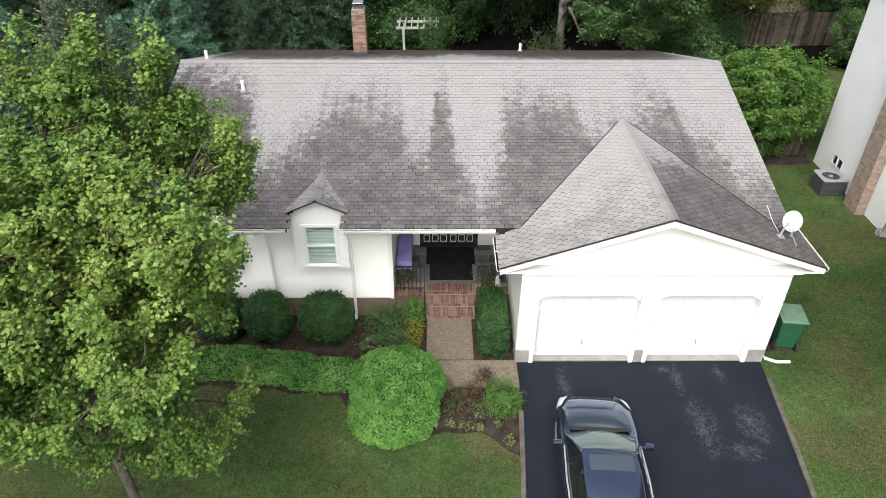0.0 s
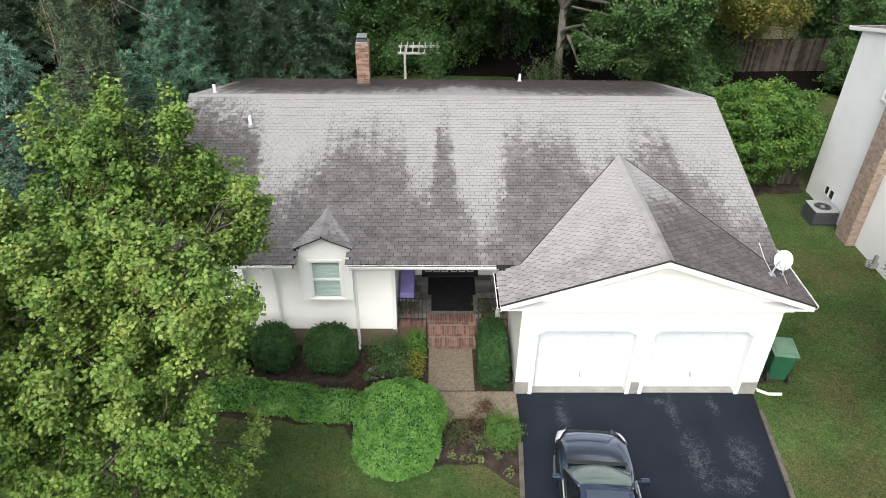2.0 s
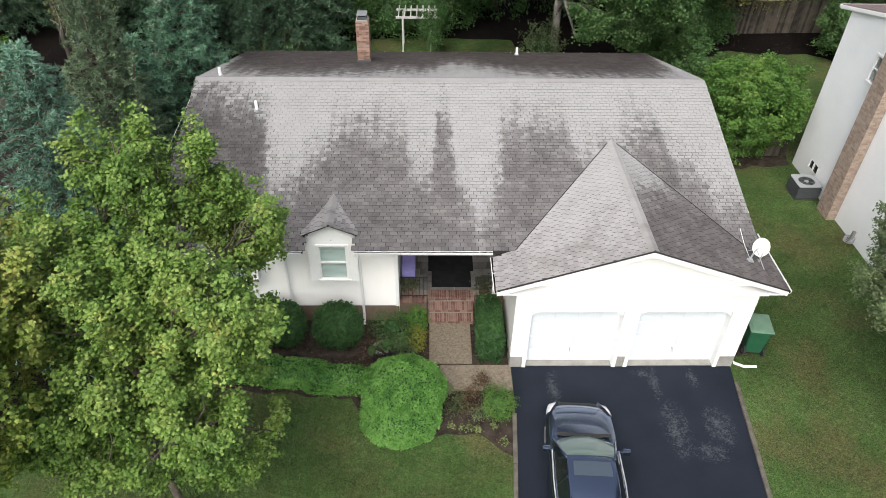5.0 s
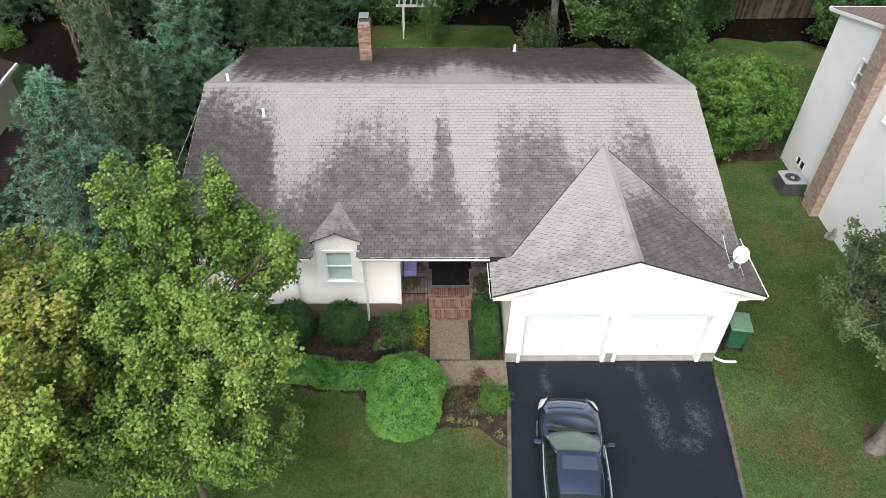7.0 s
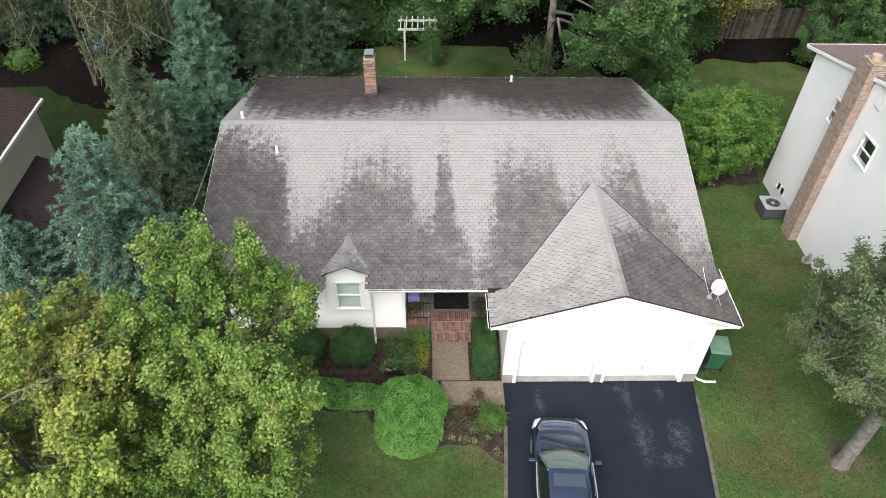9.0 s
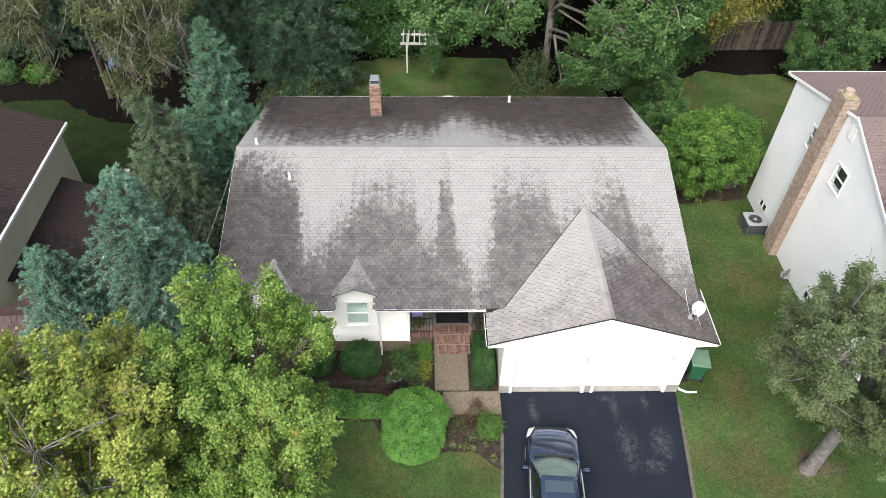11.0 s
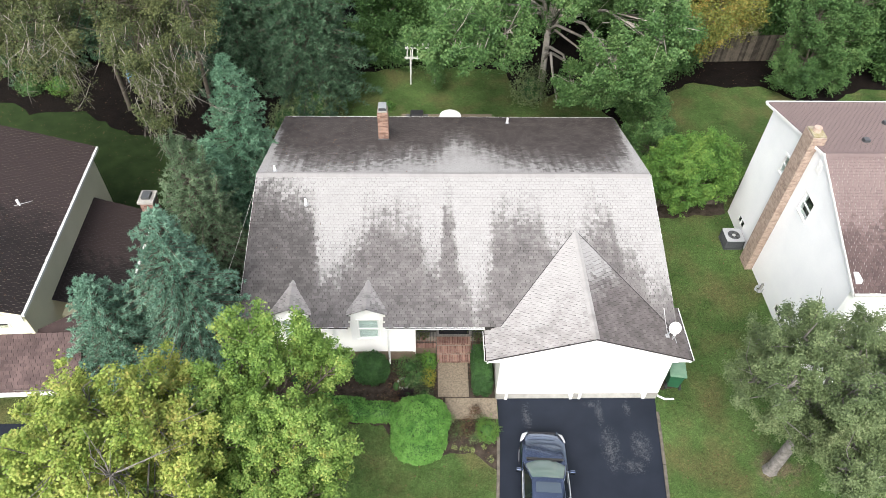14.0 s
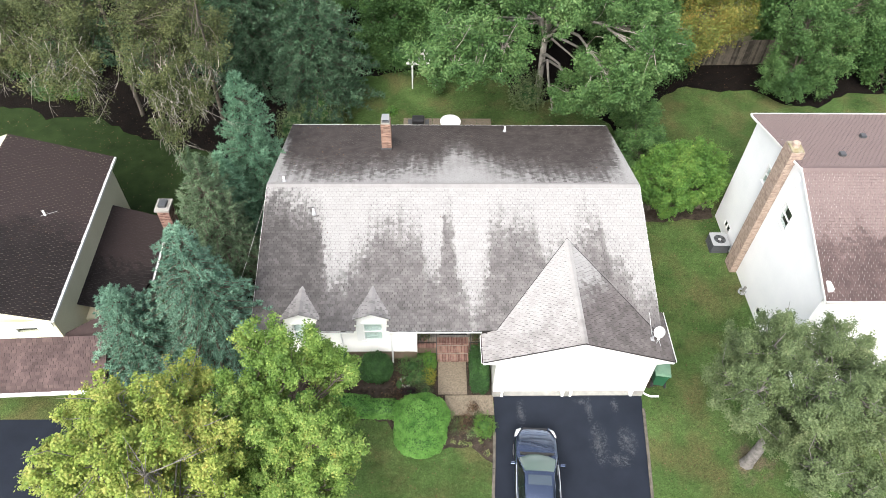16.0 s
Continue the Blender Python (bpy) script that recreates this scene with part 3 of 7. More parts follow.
def conifer(name, base, height, radius, mat, seed, label, whorls=34, branches=9, tufts=7, blades=12, blade=0.2, low=0.08, power=0.8, droop=0.15, wide=0.03, leaders=0):
    """A conifer of whorled boughs, each hung with tufts of needles."""
    rng = np.random.default_rng(seed)
    tree = thing(name, base[0], base[1], 0, label, "tree")
    paths = [[((0, 0, -0.1), 0.16), ((0, 0, height * 0.5), 0.1), ((0, 0, height), 0.015)]]
    C, D = [], []
    for w in range(whorls):
        f = (w + rng.random() * 0.5) / whorls
        z = height * (low + (1 - low) * f)
        r = radius * (1 - f) ** power + 0.12
        k = max(4, int(branches * (0.45 + 0.75 * (1 - f))))
        a0 = rng.random() * 6.28
        for j in range(k):
            a = a0 + 6.283 * j / k + rng.normal() * 0.18
            ln = r * (0.62 + 0.4 * rng.random()) * (1 + 0.16 * math.sin(3 * a + 5 * f + seed) + 0.1 * math.sin(7 * a - 9 * f))
            d = np.array([math.cos(a), math.sin(a), 0])
            tip_up = 0.25 * f - droop
            n = max(3, int(tufts * ln / radius) + 2)
            if ln > 0.5:
                e = d * ln
                paths.append([((0, 0, z), 0.03), (Vector(e * 0.5) + Vector((0, 0, z + 0.12)), 0.02), (Vector(e) + Vector((0, 0, z + ln * tip_up)), 0.006)])
            for q in range(n):
                s = 0.25 + 0.75 * (q + rng.random()) / n
                side = np.array([-d[1], d[0], 0]) * rng.normal() * 0.2 * ln * (1.15 - s)
                C.append(d * ln * s + side + np.array([0, 0, z + 0.12 * math.sin(3.1 * s) + ln * tip_up * s * s + rng.normal() * 0.05]))
                D.append(d * 0.8 + side * 0.8 / max(ln, 0.3) + np.array([0, 0, 0.45]) + rng.normal(size=3) * 0.15)
    C, D = np.array(C), unit(np.array(D))
    for i in range(leaders):
        a, r = 2.4 * i, 0.12 + 0.5 * radius * rng.random() * (i > 1)
        z = height * (1 - 0.9 * (r / radius) ** (1 / power)) - 0.3
        p, k = Vector((r * math.cos(a), r * math.sin(a), z)), 0.7 + 0.6 * rng.random()
        q = p + Vector((0.2 * math.cos(a), 0.2 * math.sin(a), 0.95)) * k
        paths.append([(p, 0.024), (p.lerp(q, 0.5) + Vector((0.04 * math.cos(a), 0.04 * math.sin(a), -0.02)), 0.02), (q, 0.008)])
        for j in range(9):
            f = 0.1 + 0.85 * j / 9
            C = np.append(C, [np.array(p.lerp(q, f))], 0)
            D = np.append(D, [np.array(unit(np.array([[math.cos(2.4 * j), math.sin(2.4 * j), 0.8]]))[0])], 0)
    A = unit(np.repeat(D, blades, 0) * 0.75 + rng.normal(size=(len(C) * blades, 3)) * 0.6)
    P = np.repeat(C, blades, 0) + A * 0.02
    N = rng.normal(size=P.shape) + np.array([0, 0, 0.6])
    part("trunk", tubes(paths, 5), "bark", tree, smooth=True)
    S = blade * (0.7 + 0.6 * rng.random(len(P)))
    leaves("needles", P, N, S, mat, tree, rng, BLADE, along=A, width=S * 0 + wide)
    return tree


def shrub(name, base, lobes, count, leaf, mat, seed, label, core=0.82, shape=DIAMOND, category="shrub", jitter=0.06, group="", core_mat=None):
    """A clipped or loose bush: leaves over uneven rounded lobes (x, y, z, rx, ry, rz, squareness) round a dark twiggy core."""
    rng = np.random.default_rng(seed)
    ob = thing(name, base[0], base[1], ground_z(*base), label, category, group)
    L = np.array([(*l, 2.0)[:7] for l in lobes], dtype=float)
    w = L[:, 3] * L[:, 4] + L[:, 5] * (L[:, 3] + L[:, 4])
    pick = rng.choice(len(L), count, p=w / w.sum())
    d = unit(rng.normal(size=(count, 3)))
    q = L[pick, 6]
    rad = (np.abs(d) ** q[:, None]).sum(1) ** (-1 / q)
    dep = 1 - 0.12 * rng.random(count) ** 1.5 + jitter * (np.sin(9 * d[:, 0] + pick) * np.cos(8 * d[:, 1]) + np.sin(13 * d[:, 2] + 5 * d[:, 0])) + jitter * 0.7 * rng.normal(size=count)
    P = L[pick, :3] + d * L[pick, 3:6] * (rad * dep)[:, None]
    keep = P[:, 2] > 0.02
    for i in range(len(L)):
        r = np.abs((P - L[i, :3]) / L[i, 3:6])
        keep &= (pick == i) | ((r ** L[i, 6]).sum(1) > 0.72)
    P, d = P[keep], d[keep]
    N = d * 0.75 + np.array([0, 0, 0.4]) + 0.75 * rng.normal(size=P.shape)
    leaves("foliage", P, N, leaf * (0.7 + 0.6 * rng.random(len(P))), mat, ob, rng, shape)
    bm = bmesh.new()
    for l in L:
        r = bmesh.ops.create_icosphere(bm, subdivisions=3, radius=1.0)
        for v in r["verts"]:
            c = np.array(v.co)
            c = c * (np.abs(c) ** l[6]).sum() ** (-1 / l[6])
            c = l[:3] + c * l[3:6] * core
            v.co = (c[0], c[1], max(c[2], -0.02))
    part("inner_twig_mass", bm, core_mat or "leaf_yew", ob, smooth=True)
    return ob

WORLD_THINGS = set()
_part = part


def part(name, bm, mat, parent=None, label="", smooth=False):
    ob = _part(name, bm, mat, parent, label, smooth)
    if parent is not None and parent.name in WORLD_THINGS:
        ob.matrix_parent_inverse = parent.matrix_basis.inverted()
    return ob


def site(name, x, y, z, label, category, group="", kind=""):
    """A thing whose parts are given in the place's own coordinates."""
    ob = thing(name, x, y, z, label, category, group, 0.0, kind)
    WORLD_THINGS.add(ob.name)
    return ob


def rects(a0, a1, z0, z1, holes):
    """The rectangle a0..a1, z0..z1 less its holes, as upright strips."""
    out, a = [], a0
    for h0, h1, hz0, hz1 in sorted(holes):
        if h0 > a:
            out.append((a, h0, z0, z1))
        if hz0 > z0:
            out.append((h0, h1, z0, hz0))
        if hz1 < z1:
            out.append((h0, h1, hz1, z1))
        a = h1
    if a < a1:
        out.append((a, a1, z0, z1))
    return out


def lap_wall(a0, a1, z0, z1, holes=(), board=0.125, thick=0.16, lap=0.034):
    """A wall in the plane y = 0 that faces -y, clad in lapped boards, with its openings cut through."""
    V, F = [], []
    for r0, r1, s0, s1 in rects(a0, a1, z0, z1, holes):
        z = math.floor(s0 / board) * board
        prof = []
        while z < s1 - 1e-6:
            b, tp = max(z, s0), min(z + board, s1)
            prof += [(-0.002 - lap + lap * (b - z) / board, b), (-0.002 - lap + lap * (tp - z) / board, tp)]
            z += board
        prof = [(thick, s0)] + prof + [(thick, s1)]
        k, n = len(V), len(prof)
        V += [(r0, y, q) for y, q in prof] + [(r1, y, q) for y, q in prof]
        for i in range(n):
            j = (i + 1) % n
            F.append((k + i, k + n + i, k + n + j, k + j))
        F.append(tuple(range(k, k + n)))
        F.append(tuple(range(k + 2 * n - 1, k + n - 1, -1)))
    return V, F


def clad(name, a0, a1, z0, z1, holes, y, mat, parent, label="", thick=0.16, lap=0.034):
    """A clad wall in pieces round its openings."""
    for r in rects(a0, a1, z0, z1, holes):
        part(name, placed(lap_wall(*r, thick=thick, lap=lap), Matrix.Translation((0, y, 0))), mat, parent, label)


def each(name, lst, mat, parent, label="", bevel=0.0):
    for b in lst:
        part(name, boxes(b, bevel=bevel), mat, parent, label)


def placed(vf, m):
    return [m @ Vector(v) for v in vf[0]], vf[1]


def glass_pane(name, tint):
    m, t, b = material(name, 0.0)
    b.inputs["Base Color"].default_value = (*tint, 1)
    b.inputs["Transmission Weight"].default_value, b.inputs["IOR"].default_value = 1.0, 1.45
    return m


M["clear"] = glass_pane("clear_window_glass", (0.85, 0.93, 0.92))


def window(parent, x0, x1, z0, z1, m, blinds=True, dark=False):
    """A double-hung sash window in the plane y = 0 of the pose m, looking to -y."""
    w = part("window", boxes((x0 - 0.06, x1 + 0.06, -0.045, 0.0, z1, z1 + 0.07), (x0 - 0.06, x0, -0.045, 0.0, z0, z1), (x1, x1 + 0.06, -0.045, 0.0, z0, z1), m=m), "white", parent, "white window casing")
    part("sill", boxes((x0 - 0.08, x1 + 0.08, -0.07, 0.0, z0 - 0.05, z0), bevel=0.006, m=m), "white", w)
    zm = (z0 + z1) / 2
    f = 0.04
    for lo, hi, y in ((z0, zm + 0.02, -0.012), (zm - 0.02, z1, 0.018)):
        part("sash", boxes((x0, x1, y, y + 0.028, lo, lo + f), (x0, x1, y, y + 0.028, hi - f, hi), (x0, x0 + f, y, y + 0.028, lo + f, hi - f), (x1 - f, x1, y, y + 0.028, lo + f, hi - f), m=m), "white", w)
        p = part("pane", boxes((x0 + f, x1 - f, y + 0.01, y + 0.016, lo + f, hi - f), m=m), "clear", w)
        p.visible_shadow = False
    if blinds:
        bm = bmesh.new()
        z = z0 + 0.03
        while z < z1 - 0.03:
            box(bm, x0 + 0.02, x1 - 0.02, 0.07, 0.095, z, z + 0.03, m=m)
            z += 0.045
        part("blinds", bm, "blinds", w, "half-open white slatted blinds")
    # black board added behind the panes to paint the unlit room
    part("dark_room", boxes((x0 - 0.02, x1 + 0.02, 0.2, 0.22, z0 - 0.02, z1 + 0.02), m=m), "black", w)
    return w


def shingles(parent, o, u, v, lu, lv, mat, inside, singles=None, tab=0.205, rows=0.13, seed=1):
    """Overlapping tabs over a slope: o its lower corner, u along the eave, v up the slope."""
    rng = np.random.default_rng(seed)
    o, u, v = Vector(o), Vector(u).normalized(), Vector(v).normalized()
    n = u.cross(v).normalized()
    base = Matrix((u, v, n)).transposed().to_4x4()
    P, alone = [], []
    for r in range(int(lv / rows)):
        a = -(r % 2) * tab * 0.5 - 0.35 * tab * rng.random()
        while a < lu:
            q = a + tab * 0.5, r * rows + rows * 0.5
            w0 = o + u * q[0] + v * q[1]
            if -0.4 * tab <= q[0] <= lu + 0.4 * tab and inside(w0):
                h = 0.0015 * rng.random()
                w = o + u * a + v * (r * rows + 0.006 * rng.normal()) + n * h
                (alone if singles and singles(w0) and len(alone) < 300 else P).append(w)
            a += tab
    g = 0.013
    T = np.array([(0, 0, 0), (tab - g, 0, 0), (tab - g, rows + 0.05, 0), (0, rows + 0.05, 0), (0, 0, 0.016), (tab - g, 0, 0.016), (tab - g, rows + 0.05, 0.004), (0, rows + 0.05, 0.004)])
    Q = np.array([(4, 5, 6, 7), (0, 1, 5, 4), (3, 0, 4, 7), (1, 2, 6, 5)])
    R = np.array(base.to_3x3())
    A = np.array([tuple(p) for p in P])
    loc = A[:, None] - np.array(o)[None, None]
    su = np.clip((loc @ np.array(u)) + T[None, :, 0], 0.0, lu)
    loc = loc - (loc @ np.array(u))[..., None] * np.array(u)
    V = (np.array(o) + loc + su[..., None] * np.array(u) + (T[:, 1:] @ R.T[1:])[None]).reshape(-1, 3)
    loops = (np.arange(len(P))[:, None, None] * 8 + Q[None]).ravel()
    ob = raw("shingle_field", V, loops, 4, mat, parent)
    ob.data.materials.append(M.get(f"{mat}_joint", M["butt"]))
    ob.data.polygons.foreach_set("material_index", np.tile(np.array([0, 1, 1, 1], dtype=np.int32), len(P)))
    tagged(ob, kind="stuff")
    if alone:
        me = bpy.data.meshes.new("shingle")
        me.from_pydata([tuple(p) for p in T], [], [tuple(int(i) for i in f) for f in Q])
        me.materials.append(M[mat])
        me.materials.append(M.get(f"{mat}_joint", M["butt"]))
        me.polygons.foreach_set("material_index", [0, 1, 1, 1])
        for w in alone:
            s = new("shingle", me)
            s.parent = parent
            s.matrix_basis = Matrix.Translation(w) @ base


def bricks(parent, mat, x0, x1, y0, y1, z0, z1, faces="-y -x x y", joined=False, bl=0.205, bh=0.06, joint=0.011, seed=3):
    """Courses of brick round a block: each brick proud of the mortar core."""
    rng = np.random.default_rng(seed)
    me = {}
    out = []
    rows = max(1, round((z1 - z0) / (bh + joint)))
    for r in range(rows):
        z = z0 + (z1 - z0) * r / rows
        for f in faces.split():
            a0, a1 = (x0, x1) if "y" in f else (y0, y1)
            n = max(1, round((a1 - a0) / (bl + joint)))
            step = (a1 - a0) / n
            shift = 0.5 * step * (r % 2)
            cuts = sorted({a0, a1, *[min(a1, max(a0, a0 + shift + i * step)) for i in range(n + 1)]})
            for b0, b1 in zip(cuts, cuts[1:]):
                if b1 - b0 < 0.03:
                    continue
                d = 0.004 * rng.random()
                if f == "-y":
                    c = (b0, b1 - joint, y0 - 0.006 - d, y0 + 0.05)
                elif f == "y":
                    c = (b0, b1 - joint, y1 - 0.05, y1 + 0.006 + d)
                elif f == "-x":
                    c = (x0 - 0.006 - d, x0 + 0.05, b0, b1 - joint)
                else:
                    c = (x1 - 0.05, x1 + 0.006 + d, b0, b1 - joint)
                out.append((*c, z, z + (z1 - z0) / rows - joint))
    if joined:
        tagged(part("brick_field", boxes(*out), mat, parent), kind="stuff")
    else:
        for b in out:
            lay_brick(parent, mat, b)


BRICK = {}


def lay_brick(parent, mat, b):
    key = (mat, *[round(b[i + 1] - b[i], 3) for i in (0, 2, 4)])
    if key not in BRICK:
        me = bpy.data.meshes.new("brick")
        bm = boxes((-key[1] / 2, key[1] / 2, -key[2] / 2, key[2] / 2, -key[3] / 2, key[3] / 2))
        bm.to_mesh(me), bm.free()
        me.materials.append(M[mat])
        BRICK[key] = me
    ob = new("brick", BRICK[key])
    ob.parent = parent
    if parent.name in WORLD_THINGS:
        ob.matrix_parent_inverse = parent.matrix_basis.inverted()
    ob.location = [(b[i] + b[i + 1]) / 2 for i in (0, 2, 4)]
    return ob


# ---- ground ----
def sheet(name, pts, z, mat, label, category, kind="structure", thick=0.0, parent=None):
    bm = bmesh.new()
    prism(bm, [(x, y, z - thick if thick else z - 0.02) for x, y in pts], (0, 0, thick or 0.02))
    ob = part(name, bm, mat, parent)
    return tagged(ob, label, category, kind=kind)


def wavy(pts, step=0.25, amp=0.05, seed=1):
    """A closed outline with wandering edges."""
    rng = random.Random(seed)
    out = []
    for (ax, ay), (bx, by) in zip(pts, pts[1:] + pts[:1]):
        n = max(1, int(math.hypot(bx - ax, by - ay) / step))
        for i in range(n):
            f = i / n
            out.append((ax + (bx - ax) * f + rng.uniform(-amp, amp), ay + (by - ay) * f + rng.uniform(-amp, amp)))
    return out


def ease(f):
    f = min(1.0, max(0.0, f))
    return f * f * (3 - 2 * f)


def ground_z(x, y):
    """The lawn's height: flat, but for a low rise towards the neighbouring white house."""
    return 0.42 * ease((x - 10.0) / 4.2) * ease((y - 3.0) / 5.0) * ease((30.0 - y) / 4.0)


gx = [-1500, -300, -60, -20, 0, 9] + [10 + 0.35 * i for i in range(13)] + [16, 20, 30, 60, 300, 1500]
gy = [-1500, -300, -60, -14, 0, 2.5] + [3 + 0.5 * i for i in range(11)] + [10, 14, 18, 22, 25.5] + [26 + 0.4 * i for i in range(11)] + [31, 40, 60, 300, 1500]
tagged(part("ground", ([(x, y, ground_z(x, y)) for y in gy for x in gx], [(j * len(gx) + i, j * len(gx) + i + 1, (j + 1) * len(gx) + i + 1, (j + 1) * len(gx) + i) for j in range(len(gy) - 1) for i in range(len(gx) - 1)]), "lawn", smooth=True), "mown green lawn with dry patches", "lawn", kind="structure")


def drape(name, pts, lift, mat, label, category):
    """A patch of soil that follows the ground."""
    bm = bmesh.new()
    bm.faces.new([bm.verts.new((x, y, 0)) for x, y in pts])
    bmesh.ops.triangulate(bm, faces=bm.faces[:])
    for i in range(2):
        bmesh.ops.subdivide_edges(bm, edges=bm.edges[:], cuts=1, use_grid_fill=True)
    for v in bm.verts:
        v.co.z = ground_z(v.co.x, v.co.y) + lift
    return tagged(part(name, bm, mat), label, category, kind="structure")


drive = sheet("driveway", [(2.47, 13.93), (8.97, 13.93), (8.86, 13.0), (8.45, 9.4), (5.9, -14), (0.7, -14), (2.24, 9.4), (2.44, 12.5)], 0.02, "asphalt", "black sealed asphalt driveway with worn pale patches", "driveway")
sheet("street", [(-400, -20), (400, -20), (400, -14), (-400, -14)], 0.012, "asphalt", "dark asphalt street before the house", "street")
sheet("mulch_bed", wavy([(-7.6, 13.15), (-4.0, 12.95), (-2.2, 12.72), (-1.75, 11.95), (-1.15, 11.28), (-0.35, 11.18), (0.5, 11.5), (1.36, 11.52), (2.0, 11.05), (2.3, 10.85), (2.42, 13.9), (2.4, 15.8), (-7.6, 15.8)], 0.3, 0.07, 2), 0.012, "mulch", "dark brown mulch bed along the front", "flower bed")
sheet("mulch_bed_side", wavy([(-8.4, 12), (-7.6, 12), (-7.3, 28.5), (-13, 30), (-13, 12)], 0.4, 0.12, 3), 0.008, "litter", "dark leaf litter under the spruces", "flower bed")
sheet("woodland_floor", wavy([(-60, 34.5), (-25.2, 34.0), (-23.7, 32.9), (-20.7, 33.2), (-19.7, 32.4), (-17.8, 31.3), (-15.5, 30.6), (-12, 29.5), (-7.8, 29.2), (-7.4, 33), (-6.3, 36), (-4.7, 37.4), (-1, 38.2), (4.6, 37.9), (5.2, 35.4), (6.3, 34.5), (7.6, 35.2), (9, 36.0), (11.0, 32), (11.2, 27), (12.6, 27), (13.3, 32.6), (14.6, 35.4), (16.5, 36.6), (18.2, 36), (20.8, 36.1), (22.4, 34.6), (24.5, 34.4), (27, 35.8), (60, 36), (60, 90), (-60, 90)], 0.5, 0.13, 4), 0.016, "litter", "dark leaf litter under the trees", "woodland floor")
sheet("neighbour_drive", [(-30, 4), (-13.8, 4), (-13.8, 12.9), (-30, 12.9)], 0.02, "asphalt", "dark asphalt drive before the neighbouring house", "driveway")
sheet("bare_soil_strip", wavy([(9.1, 14.3), (10.2, 14.3), (9.9, 15.6), (9.1, 15.9)], 0.25, 0.1, 6), 0.014, "mulch", "dark soil beside the garage wall", "soil")
# dark sheet over the back-left lawn, painting the shade under the trees
drape("moss_lawn", wavy([(-40, 22), (-26, 22), (-13.2, 20.5), (-9.5, 21), (-7.6, 29.5), (-12, 31.0), (-16, 32.2), (-20, 34.4), (-40, 35.2)], 0.5, 0.12, 8), 0.004, "shade_grass", "deep green lawn strewn with leaves, tree shade in its colour", "lawn")
drape("bare_soil_wall", wavy([(10.6, 24.35), (12.6, 24.1), (14.9, 24.2), (14.95, 25.0), (10.8, 25.3)], 0.3, 0.1, 7), 0.02, "mulch", "dark soil under the big bush", "soil")

walkway = site("front_walk", 0.7, 14.7, 0, "exposed aggregate concrete front walk in two slabs", "path", kind="structure")
part("slab", boxes((0.05, 1.32, 13.98, 15.62, -0.05, 0.06), bevel=0.012), "concrete", walkway)
part("slab", boxes((0.35, 2.44, 12.98, 13.93, -0.05, 0.045), bevel=0.012), "concrete", walkway)


def edging(name, pts, label):
    ob = site(name, *pts[0], 0, label, "edging", kind="structure")
    for (ax, ay), (bx, by) in zip(pts, pts[1:]):
        d = Vector((bx - ax, by - ay, 0))
        a = math.atan2(d.y, d.x)
        m = Matrix.Translation((ax, ay, 0)) @ Matrix.Rotation(a, 4, "Z")
        part("timber", boxes((0.01, d.length - 0.01, -0.06, 0.06, -0.05, 0.07), bevel=0.012, m=m), "timber", ob)


edging("drive_edging", [(8.93, 13.25), (8.68, 11.0), (8.4, 8.7), (8.15, 6.3), (7.9, 4.0)], "weathered grey timber edging along the driveway")
edging("drive_edging", [(2.4, 12.2), (2.28, 10.6), (2.12, 8.8), (1.98, 6.4), (1.8, 4.0)], "weathered grey timber edging along the driveway")

# ---- the house ----
XL, XR, YF, YB, YR, ZE, ZB, ZR = -7.58, 9.17, 14.92, 28.09, 21.5, 3.6, 3.5, 5.46
XG, GL, GR, GY, GZE, GZR = 5.635, 1.81, 9.45, 13.53, 3.39, 4.73
KF, KB, KG = (ZR - ZE) / (YR - YF), (ZR - ZB) / (YB - YR), (GZR - GZE) / (XG - GL)
house = site("house", 0.8, 21.0, 0, "white vinyl-sided house with stained grey shingle roof and double garage", "house")
WX0, WX1, WY0, WY1, GY0 = -7.2, 8.8, 15.8, 27.6, 13.9
DORM = (-2.7, -5.62)

# roof decks
NY = 15.62
NZ = ZE + KF * (NY - YF)
cuts = [XL] + [v for d in sorted(DORM) for v in (d - 0.71, d + 0.71)] + [XR]
deck = bmesh.new()
for a, b in zip(cuts[::2], cuts[1::2]):
    prism(deck, [(a, YF, ZE), (b, YF, ZE), (b, NY, NZ), (a, NY, NZ)], (0, 0, -0.14))
roof = part("roof", prism(prism(prism(deck, [(XL, NY, NZ), (XR, NY, NZ), (XR, YR, ZR), (XL, YR, ZR)], (0, 0, -0.14)),
                                [(XL, YB, ZB), (XR, YB, ZB), (XR, YR, ZR), (XL, YR, ZR)], (0, 0, -0.14)),
                          [(XG, GY, GZR), (XG, YF + (GZR - ZE) / KF, GZR), (GL, YF - 0.02, GZE), (GL, GY, GZE)], (0, 0, -0.12)), "shingle_joint", house, "grey asphalt shingle roof with dark algae streaks")
part("roof", prism(bmesh.new(), [(XG, GY, GZR), (XG, YF + (GZR - ZE) / KF, GZR), (XR, 15.95, GZE + KG * (GR - XR)), (GR, 15.95, GZE), (GR, GY, GZE)], (0, 0, -0.12)), "shingle_gr_joint", house, "grey shingle slope over the garage")


def garage_z(x):
    return GZR - KG * abs(x - XG)


def main_z(y):
    return ZR - (KF * (YR - y) if y < YR else KB * (y - YR))


def on_main(p):
    if p.y < 19.4 and p.z < garage_z(p.x) - 0.09 and GL < p.x < GR:
        return False
    return not any(abs(p.x - d) < 0.68 and p.y < 15.62 for d in DORM)


def on_garage(p):
    return p.z > main_z(p.y) - 0.09 or p.x > XR or p.y < YF


